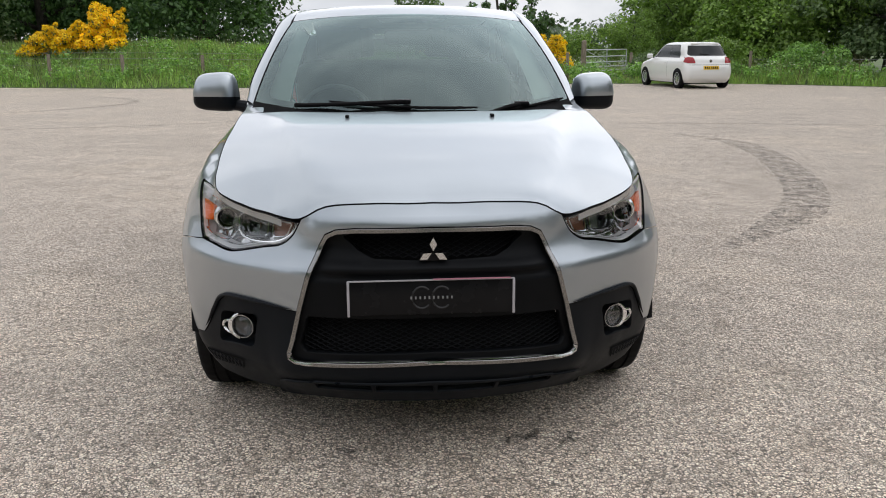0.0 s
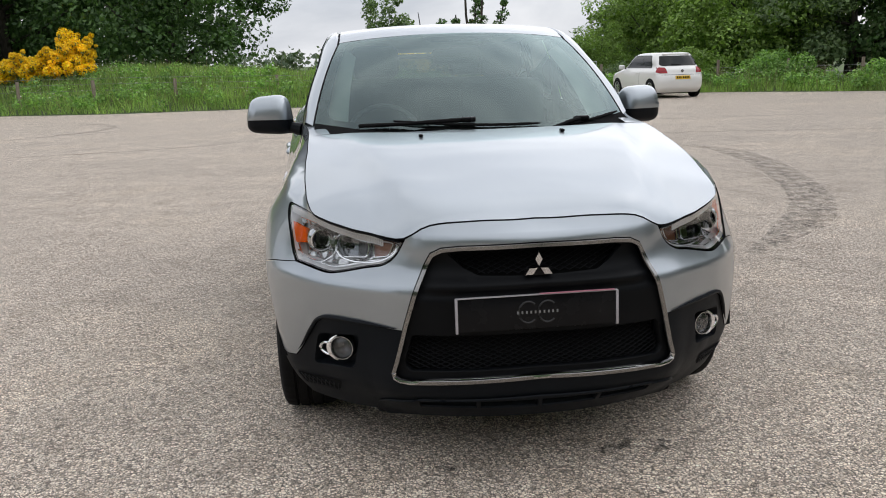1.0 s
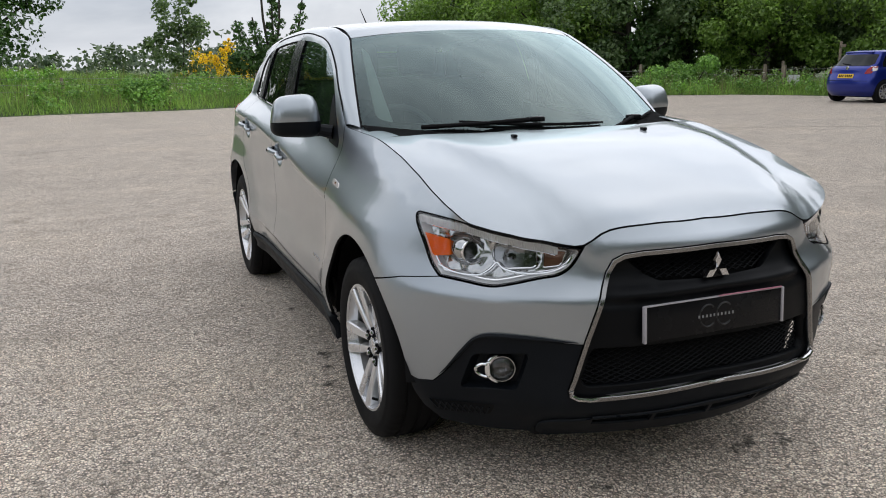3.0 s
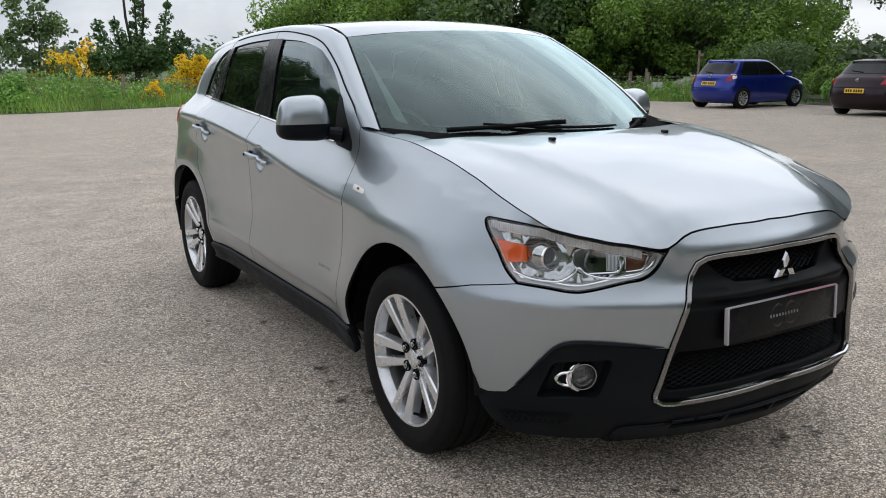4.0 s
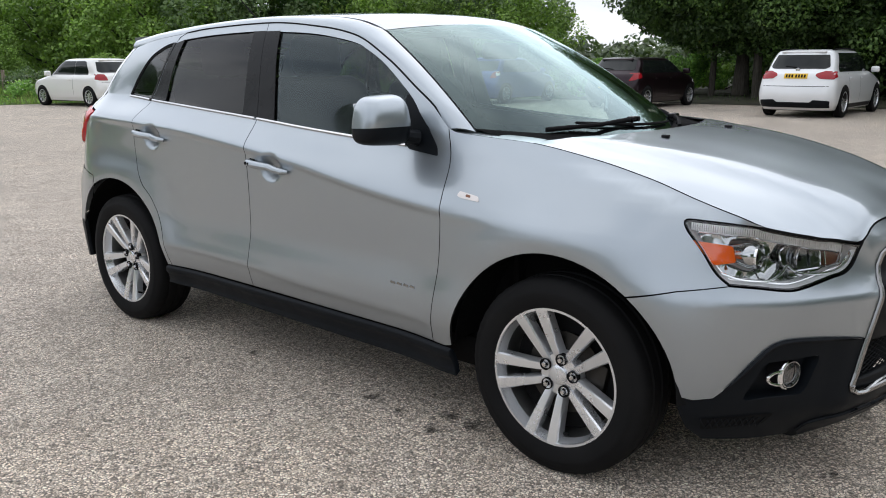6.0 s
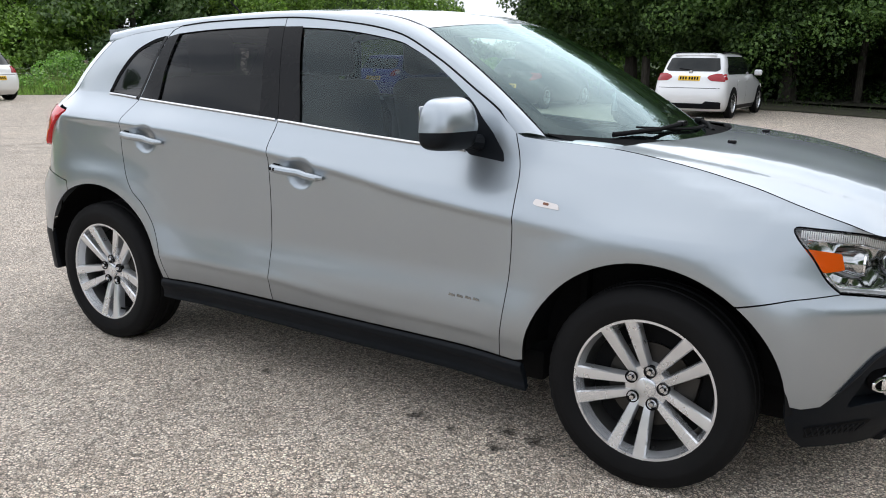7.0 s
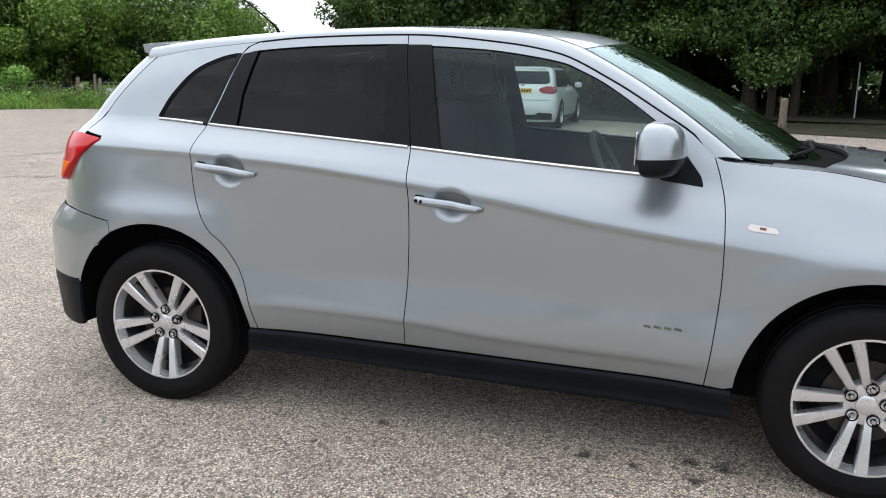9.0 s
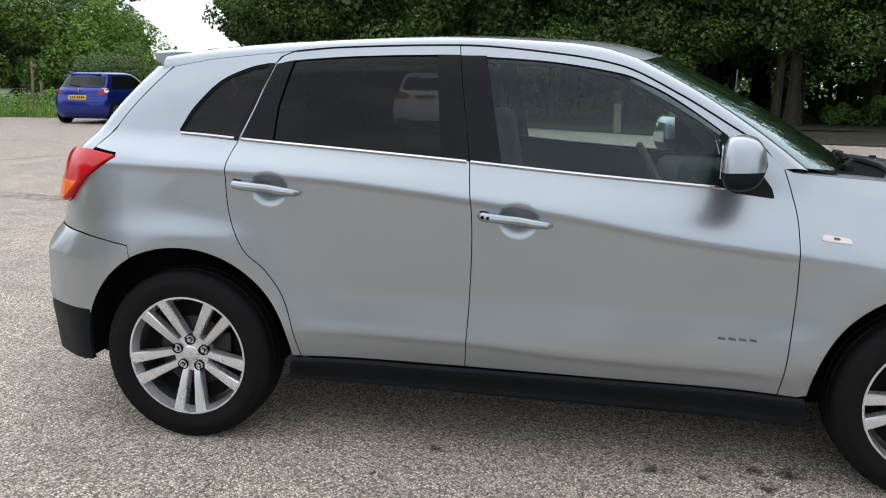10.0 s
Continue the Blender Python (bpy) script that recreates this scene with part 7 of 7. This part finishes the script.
# hedge trees to the right of the gate
haw = limb_tree("hawthorn_tree", "bright green hawthorn in the hedge", at(17.5, 33.0), 6.2, 3.4, 0.3, HAWTHORN, 19000, 0.09, 46, 15, 0.16, forks=9)
again(haw, at(12.0, 36.5, 100, 0.50), at(15.2, 37.5, 160, 0.95), at(24.8, 25.6, 210, 0.95), at(21.0, 36.5, 300, 1.25), at(28.6, 21.6, 30, 0.85))
hed = limb_tree("hedge_tree", "dense mid-green tree in the hedge", at(21.0, 30.2), 8.2, 3.9, 0.4, ASH, 19000, 0.10, 46, 16, 0.2, forks=9)
again(hed, at(18.4, 41.5, 140, 1.05), at(26.6, 29.0, 60, 1.05), at(29.4, 25.2, 250, 1.0), at(24.0, 35.0, 20, 1.2), at(31.0, 31.0, 90, 1.2), at(34.0, 26.0, 180, 1.05))
dkh = limb_tree("sycamore_tree", "dark sycamore standing in the hedge", at(23.4, 29.2), 8.0, 3.4, 0.4, SYCAMORE, 16000, 0.11, 40, 17, 0.22, forks=8)
again(dkh, at(18.6, 38.5, 190, 1.1), at(29.5, 28.6, 75, 0.95))
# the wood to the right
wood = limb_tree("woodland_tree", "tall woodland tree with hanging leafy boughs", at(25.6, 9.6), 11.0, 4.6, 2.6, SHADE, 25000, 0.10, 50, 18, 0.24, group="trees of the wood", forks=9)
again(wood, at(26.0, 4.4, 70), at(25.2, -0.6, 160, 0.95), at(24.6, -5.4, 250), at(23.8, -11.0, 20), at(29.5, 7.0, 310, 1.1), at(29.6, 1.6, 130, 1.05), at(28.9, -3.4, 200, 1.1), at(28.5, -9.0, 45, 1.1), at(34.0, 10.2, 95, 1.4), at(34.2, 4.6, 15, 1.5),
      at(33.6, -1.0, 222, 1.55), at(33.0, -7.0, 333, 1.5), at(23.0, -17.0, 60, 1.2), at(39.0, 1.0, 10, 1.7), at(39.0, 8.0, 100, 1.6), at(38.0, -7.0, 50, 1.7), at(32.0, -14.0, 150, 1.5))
slim = thing("slim_trunk", "bare slim trunk in the wood", "tree", "trunks of the wood")
bm = bmesh.new()
tube_bm([(0, 0, 0), (0.05, 0.02, 2.0), (0.02, 0.08, 4.5)], [0.13, 0.10, 0.07], 8, bm)
part("trunk", bm, BARK, slim)
slim.matrix_world = at(27.2, 6.0)
r = np.random.default_rng(5)
for k in range(46):
    copy_thing(slim, at(r.uniform(24.5, 40), r.uniform(-16, 10.5), r.uniform(0, 360), r.uniform(0.8, 1.3)))
LITTER = soil("leaf_litter", (0.030, 0.026, 0.017), (0.050, 0.052, 0.022), 1.5)
bm = bmesh.new()
bm.faces.new([bm.verts.new((x, y, 0.14)) for x, y in ((25.5, 14.0), (60, 16), (60, -45), (20.5, -45), (21.0, -14), (21.8, -5), (23.2, 1), (25.0, 5))])
tagged(part("wood_floor", bm, LITTER), "dark leaf litter under the trees", "ground", "", "structure")

# gorse
def gorse(place, width, height, seed, flowers=5200, lean=0.0):
    rr = np.random.default_rng(seed)
    g = thing("gorse_bush", "gorse bush covered with bright yellow flowers", "shrub")
    n = 240 if lean else 90
    cs = np.stack([rr.uniform(-0.5, 0.5, n) * width, rr.uniform(-0.3, 0.3, n) * width, rr.uniform(0.08, 1.0, n)], 1)
    crest = 0.62 + 0.30 * np.sin(cs[:, 0] / width * 4.2 + 0.5) + 0.16 * np.sin(cs[:, 0] / width * 17 + seed)
    if lean:                    # a bush that climbs to a plume on one side
        crest = 0.42 + 0.50 * np.exp(-((cs[:, 0] / width - lean) / 0.26) ** 2) + 0.08 * np.sin(cs[:, 0] / width * 23 + seed)
        cs[:, 2] *= crest * height
        cs[:, 0] *= 1 - 0.25 * cs[:, 2] / height
    else:
        cs[:, 2] *= crest * height * np.clip(1.25 - 2.1 * np.abs(cs[:, 0] / width), 0.25, 1)
    rs = rr.uniform(0.05, 0.11 if lean else 0.17, n) * height
    sprig = cs[:60] + np.stack([rr.normal(0.03, 0.05, 60), rr.normal(0, 0.05, 60), rr.uniform(0.03, 0.13, 60)], 1) * height
    cs, rs = np.concatenate([cs, sprig]), np.concatenate([rs, rr.uniform(0.025, 0.06, 60) * height])
    a = leaf_cloud("greenery", "", cs, rs * 0.9, int(flowers * 0.16), 0.05, GORSE_GREEN, "", "stuff", 0.9)
    b = leaf_cloud("bloom", "", cs + np.array([0, 0, 0.06]), rs, flowers, 0.045, GORSE, "", "stuff", 0.9)
    bm = bmesh.new()
    for k in range(8):
        c = cs[k]
        tube_bm([(0.15 * c[0], 0.15 * c[1], 0), (c[0] * 0.7, c[1] * 0.7, c[2] * 0.6), tuple(c)], [0.03, 0.02, 0.008], 5, bm)
    part("stem", bm, BARK, g)
    a.parent = b.parent = g
    g.matrix_world = place
    return g


gorse(at(-11.75, 32.0, 0, 1, 1.05), 3.5, 2.0, 21, 40000, 0.30)
gorse(at(-13.6, 31.6, 0, 1, 1.0), 1.1, 0.8, 26, 2600)
gorse(at(7.05, 32.6, 0, 1, 0.2), 2.2, 2.1, 22, 13000)
gorse(at(3.7, 39.5, 0, 1, 0.4), 4.0, 2.2, 23, 9000)
gorse(at(4.75, 28.8, 0, 1, 0.10), 0.9, 0.75, 24, 1600)
gorse(at(2.6, 38.5, 0, 1, 0.4), 2.2, 1.7, 25, 2200)


# low shrubs along the hedge foot
def shrub(place, width, height, seed, material, label="leafy green shrub in the verge"):
    rr = np.random.default_rng(seed)
    n = 12
    cs = np.stack([rr.uniform(-0.5, 0.5, n) * width, rr.uniform(-0.4, 0.4, n) * width, rr.uniform(0.25, 0.8, n) * height], 1)
    g = thing("shrub", label, "shrub")
    a = leaf_cloud("leaves", "", cs, rr.uniform(0.22, 0.36, n) * height, int(2200 * max(1.0, width)), 0.055, material, "", "", 0.9)
    bm = bmesh.new()
    for k in range(6):
        tube_bm([(0.1 * cs[k][0], 0.1 * cs[k][1], 0), tuple(cs[k])], [0.025, 0.008], 5, bm)
    part("stem", bm, BARK, g)
    a.parent = g
    g.matrix_world = place


for x, y, w, h, s, mt in ((-0.2, 27.0, 1.0, 1.1, 31, WEEDS), (19.8, 24.2, 2.4, 1.3, 32, WEEDS), (23.2, 18.4, 2.2, 1.2, 34, WEEDS), (24.0, 13.2, 3.0, 1.3, 35, WEEDS), (25.6, 15.6, 2.6, 1.3, 36, HAWTHORN), (13.4, 30.0, 3.0, 1.6, 37, HAWTHORN),
                           (16.2, 28.0, 3.0, 1.5, 38, WEEDS), (9.2, 36.8, 2.4, 2.2, 39, HAWTHORN), (11.8, 31.6, 2.0, 1.3, 40, ASH), (25.8, 18.8, 3.0, 2.0, 41, ASH), (27.0, 12.6, 3.0, 1.6, 42, WEEDS), (26.4, -8.0, 2.4, 1.0, 43, WEEDS), (30.5, 12.4, 2.0, 1.2, 44, HAWTHORN)):
    shrub(at(x, y, s * 40, 1, 0.08), w, h, s, mt)

# ---- fences ----
fence = thing("wire_fence", "post and wire fence with weathered timber posts along the verge", "fence")


def post(x, y, h=1.25, r=0.055, z=0.0):
    bm = bmesh.new()
    lathe_bm([(-0.3, r), (h - 0.02, r * 0.96), (h, r * 0.8), (h, 0.001)], 10, "z", bm)
    p = part("post", bm, POST_WOOD, fence)
    p.matrix_basis = pose(x, y, z, random.uniform(-2.5, 2.5), random.uniform(-2.5, 2.5), random.uniform(0, 90))
    return Vector((x, y, z))


runs = [[(-24.0, 31.0), (-20.4, 30.3), (-17.2, 29.5), (-14.4, 28.8), (-11.75, 28.2), (-9.12, 28.0), (-6.32, 28.0), (-2.74, 28.4), (0.7, 29.0), (3.85, 29.0), (7.4, 29.6)],
        [(10.6, 31.8), (12.4, 30.6), (14.6, 29.2), (16.8, 27.8), (19.0, 26.4), (21.2, 25.0), (23.2, 23.0), (24.6, 20.8)]]
for run in runs:
    base = [post(x, y, 1.09 + random.uniform(-0.04, 0.04) - BANK(x) * 0.3, random.uniform(0.055, 0.072), BANK(x) * 0.3) for x, y in run]
    for hgt in (0.36, 0.58, 0.78):
        bm = bmesh.new()
        tube_bm([b + Vector((0, 0.0, hgt - 0.0)) for b in base], 0.0045, 5, bm)
        part("wire", bm, WIRE, fence)
# field gate
gate = thing("field_gate", "galvanised barred field gate hung on a timber post", "gate")
gw, gh = 4.2, 1.14
for z in (0.16, 0.32, 0.48, 0.66, 0.88, gh):
    part("bar", tube_bm([(0, 0, z), (gw, 0, z)], 0.022, 8), GALV, gate)
for x in (0.0, gw / 2, gw):
    part("upright", tube_bm([(x, 0, 0.10), (x, 0, gh)], 0.020, 8), GALV, gate)
part("brace", tube_bm([(0.0, 0.01, gh), (gw, 0.01, 0.14)], 0.014, 8), GALV, gate)
gp = bmesh.new()
lathe_bm([(-0.3, 0.10), (1.45, 0.095), (1.5, 0.05), (1.5, 0.001)], 12, "z", gp, (-0.16, 0, 0))
part("gate_post", gp, POST_WOOD, gate, "stout timber gate post")
gate.matrix_world = pose(7.87, 28.7, 0.05, 0, 0, 52)
# rails beyond the parked cars
rail = thing("rail_fence", "pale timber rail fence beside the field", "fence")
for k in range(4):
    part("post", box_bm((0.10, 0.10, 1.35), (k * 2.0, 0, 0.60), 0.01), POST_WOOD, rail)
for z in (0.75, 1.15):
    part("rail", box_bm((6.2, 0.04, 0.09), (3.0, -0.06, z), 0.008), POST_WOOD, rail)
rail.matrix_world = pose(27.8, 14.4, 0.08, 0, 0, 42)
# signpost and small notice
sign = thing("sign_post", "bare timber waymark post with a small plate", "post")
part("post", box_bm((0.085, 0.085, 2.3), (0, 0, 1.15), 0.015), POST_WOOD, sign)
part("plate", box_bm((0.20, 0.025, 0.10), (0.06, -0.06, 2.14), 0.005), POST_WOOD, sign)
sign.matrix_world = pose(22.5, 19.7, -0.52, 0, 1.5, -50)
note = thing("notice_board", "small pale notice on a short stake", "sign")
part("board", box_bm((0.42, 0.03, 0.40), (0, 0, 0.62), 0.01), Mat("notice_white").set(Base_Color=(0.55, 0.56, 0.55, 1), Roughness=0.6).m, note)
part("stake", box_bm((0.05, 0.05, 0.6), (0, 0.03, 0.25), 0.005), POST_WOOD, note)
note.matrix_world = pose(22.4, 21.6, -0.21, 0, 0, -40)
verge_post = thing("fence_post", "short weathered timber post in the weeds", "post")
part("post", box_bm((0.11, 0.11, 1.25), (0, 0, 0.36), 0.02), POST_WOOD, verge_post)
verge_post.matrix_world = pose(22.5, 22.2, 0.0, 0, 2, 15)
copy_thing(verge_post, pose(22.4, 23.1, 0.02, 1, 0, -10))
stump = thing("stub_post", "short weathered timber post at the wood's edge", "post")
part("post", lathe_bm([(-0.2, 0.11), (0.80, 0.10), (0.83, 0.06), (0.83, 0.001)], 10, "z"), POST_WOOD, stump)
stump.matrix_world = pose(20.4, -1.30, 0.0)
copy_thing(stump, pose(20.0, 0.22, -0.02, 0, 2, 40))

# leafy boughs hanging along the wood's edge, daylight put into their leaf colour
ur = np.random.default_rng(9)
n = 280
ys = ur.uniform(-18, 12.6, n)
low = 2.1 + 0.55 * np.sin(ys * 1.3) + np.clip(ys - 8.5, 0, 4) * 0.35
cs = np.stack([ur.uniform(22.6, 27.5, n) - np.clip(-ys - 2, 0, 20) * 0.12, ys, low + 4.5 * ur.uniform(0, 1, n) ** 1.5], 1)
leaf_cloud("hanging_boughs", "sycamore boughs hanging over the edge of the tarmac", cs, ur.uniform(0.6, 1.15, n), 110000, 0.064, LIT_EDGE_LEAF, "foliage", "stuff", 0.6)
# thicket between the trunks beyond the dark cars, in the shade-dark leaf colour
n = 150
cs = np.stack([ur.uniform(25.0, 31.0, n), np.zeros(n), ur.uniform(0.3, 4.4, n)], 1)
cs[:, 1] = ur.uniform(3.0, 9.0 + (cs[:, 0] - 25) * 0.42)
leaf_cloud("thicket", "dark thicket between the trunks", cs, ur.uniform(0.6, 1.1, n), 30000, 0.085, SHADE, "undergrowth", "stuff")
# the crown that overhangs the plum car, its shade put into the leaf colour
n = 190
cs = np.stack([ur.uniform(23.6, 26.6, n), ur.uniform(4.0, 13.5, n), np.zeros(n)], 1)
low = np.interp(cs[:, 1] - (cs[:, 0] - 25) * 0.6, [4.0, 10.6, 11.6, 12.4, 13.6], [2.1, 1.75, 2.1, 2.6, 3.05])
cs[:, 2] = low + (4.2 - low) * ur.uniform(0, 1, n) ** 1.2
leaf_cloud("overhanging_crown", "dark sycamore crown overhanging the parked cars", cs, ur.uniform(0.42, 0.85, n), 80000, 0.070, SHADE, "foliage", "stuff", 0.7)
# a belt of trees across the field
n = 150
cs = np.stack([ur.uniform(62, 76, n), ur.uniform(22, 60, n), ur.uniform(0.3, 2.2, n)], 1)
leaf_cloud("field_trees", "belt of trees across the field", cs, ur.uniform(1.1, 1.9, n), 15000, 0.32, FIELD_LEAF, "trees", "stuff")
# litter along the wood's edge
bm = bmesh.new()
rows_l = []
for i in range(61):
    u = U_C + 2.5 + (EDGE_LENGTH - U_C - 3.0) * i / 60
    p, nrm = edge_at(u)[0], edge_dir(u)
    rows_l.append([bm.verts.new((p.x + nrm.x * d, p.y + nrm.y * d, 0.02 + (0.035 + bank_height(p.x + nrm.x * d, p.y + nrm.y * d, d) if d > 0.2 else 0.0))) for d in (-0.25 + 0.2 * noise.noise(Vector((u, 0, 0))), 0.3, 0.9, 1.8, 3.2, 5.0)])
for a, b in zip(rows_l[:-1], rows_l[1:]):
    for k in range(5):
        bm.faces.new((a[k], a[k + 1], b[k + 1], b[k]))
tagged(part("litter_strip", bm, LITTER), "brown leaf litter along the edge of the wood", "ground", "", "structure")
pole = thing("thin_pole", "thin pale pole standing in the wood", "pole")
part("pole", tube_bm([(0, 0, -0.2), (0.02, 0, 1.75)], [0.026, 0.022], 8), GALV, pole)
pole.matrix_world = pose(25.3, -3.75, 0.1)

# undergrowth that closes the wood, coloured dark for the shade in there
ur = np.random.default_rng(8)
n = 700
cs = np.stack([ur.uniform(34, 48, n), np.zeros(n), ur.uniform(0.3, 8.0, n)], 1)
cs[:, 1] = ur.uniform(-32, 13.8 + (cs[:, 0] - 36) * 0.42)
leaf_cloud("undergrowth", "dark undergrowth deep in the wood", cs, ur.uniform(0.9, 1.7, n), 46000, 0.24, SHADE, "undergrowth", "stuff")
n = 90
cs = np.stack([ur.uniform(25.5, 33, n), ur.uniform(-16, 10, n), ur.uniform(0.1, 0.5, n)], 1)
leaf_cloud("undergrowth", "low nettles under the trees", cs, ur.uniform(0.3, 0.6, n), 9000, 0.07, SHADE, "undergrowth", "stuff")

# far woods all round
fr = np.random.default_rng(3)
cs, rs = [], []
for k in range(900):
    a = fr.uniform(0, 2 * math.pi)
    d = fr.uniform(190, 260)
    cs.append((math.sin(a) * d, math.cos(a) * d, fr.uniform(0.5, 5.2) + 1.2 * math.sin(a * 7)))
    rs.append(fr.uniform(2.2, 4.6))
FARWOOD = leaf_material("far_wood_leaves", (0.051, 0.085, 0.047), (0.105, 0.144, 0.075), 0.2)
leaf_cloud("far_wood", "distant belt of woodland on the horizon", np.array(cs), np.array(rs), 42000, 0.75, FARWOOD, "woodland", "stuff", 0.9)
# unseen trees added behind the walk: the panes mirror them, they block low sky
again(hed, at(-44, -18, 0, 1.2), at(-46, -5, 100, 1.1), at(-45, 8, 200, 1.2), at(-42, 20, 50, 1.1), at(-26, -32, 10, 2.0), at(-8, -40, 150, 2.3), at(12, -38, 250, 2.3), at(-17, -37, 80, 2.2), at(22, -36, 200, 2.2))
again(syc, at(-48, -11, 30, 0.9), at(-48, 2, 170, 0.8), at(-46, 14, 250, 0.9), at(-20, -40, 60, 1.7), at(2, -39, 280, 1.9), at(-13, -41, 20, 1.8), at(17, -41, 130, 1.8))

# ---- marks on the tarmac ----
def mark_material(name, colour, cover, scale):
    k = Mat(name)
    k.set(Base_Color=(*colour, 1), Roughness=0.85)
    t = k.node("ShaderNodeBsdfTransparent")
    m = k.node("ShaderNodeMixShader")
    f = k.ramp(k.noise(scale, 6, 0.7), (0.42, grey(0.0)), (0.70, grey(cover)))
    k.link(f, m.inputs["Fac"])
    k.link(t.outputs["BSDF"], m.inputs[1])
    k.link(k.b.outputs["BSDF"], m.inputs[2])
    k.link(m.outputs["Shader"], k.n["Material Output"].inputs["Surface"])
    return k.m


SKID = mark_material("tyre_mark", (0.075, 0.070, 0.066), 0.55, 9.0)
TAR = mark_material("tar_spot", (0.012, 0.011, 0.010), 1.0, 14.0)


def skid(points, width, z=0.004):
    line = spline(points, 10)
    bm = bmesh.new()
    prev = None
    for i, (x, y) in enumerate(line):
        a, b = line[max(0, i - 1)], line[min(len(line) - 1, i + 1)]
        tx, ty = b[0] - a[0], b[1] - a[1]
        l = math.hypot(tx, ty)
        w = width * min(1.0, 0.25 + 4 * min(i, len(line) - 1 - i) / len(line))
        p = (bm.verts.new((x - ty / l * w, y + tx / l * w, z)), bm.verts.new((x + ty / l * w, y - tx / l * w, z)))
        if prev:
            bm.faces.new((prev[0], prev[1], p[1], p[0]))
        prev = p
    tagged(part("tyre_mark", bm, SKID), "dark curved tyre mark on the tarmac", "mark", "", "structure")


skid([(4.5, 9.4), (4.9, 8.3), (4.75, 6.8), (4.25, 5.1), (3.85, 4.1), (3.4, 3.3), (2.9, 2.7), (2.2, 2.0)], 0.20)
skid([(2.5, 11.5), (6.0, 11.0), (10.0, 9.8), (13.5, 7.6)], 0.10, 0.0045)
skid([(-9.5, 14.0), (-7.0, 16.0), (-6.2, 18.4), (-7.6, 20.6), (-11.0, 21.6)], 0.12, 0.005)
skid([(5.0, 14.5), (9.5, 14.0), (14.5, 11.8)], 0.10, 0.0055)
skid([(-14.0, 12.0), (-9.0, 11.2), (-4.0, 11.8), (-1.5, 13.5)], 0.09, 0.005)


def tar_spot(x, y, w, l, turn, seed):
    rr = random.Random(seed)
    bm = bmesh.new()
    n = 18
    vs = [bm.verts.new((math.cos(2 * math.pi * i / n) * w * rr.uniform(0.55, 1.1), math.sin(2 * math.pi * i / n) * l * rr.uniform(0.55, 1.1), 0.0)) for i in range(n)]
    bm.faces.new(vs)
    ob = part("tar_spot", bm, TAR)
    ob.matrix_world = pose(x, y, 0.006, 0, 0, turn)
    tagged(ob, "dark oily spot on the tarmac", "stain", "", "structure")


for i, (x, y, w, l) in enumerate(((-0.29, -0.72, 0.045, 0.03), (0.33, -0.66, 0.11, 0.05), (0.47, -0.70, 0.06, 0.035), (-0.80, 1.70, 0.03, 0.05), (-0.81, 0.88, 0.045, 0.075), (-0.83, 0.71, 0.035, 0.04), (-0.74, 0.40, 0.06, 0.08), (-0.86, 0.51, 0.05, 0.06), (-0.72, 0.55, 0.05, 0.07), (-1.02, 1.9, 0.025, 0.03), (6.5, 12.0, 0.10, 0.06))):
    tar_spot(x, y, w, l, i * 37, i)
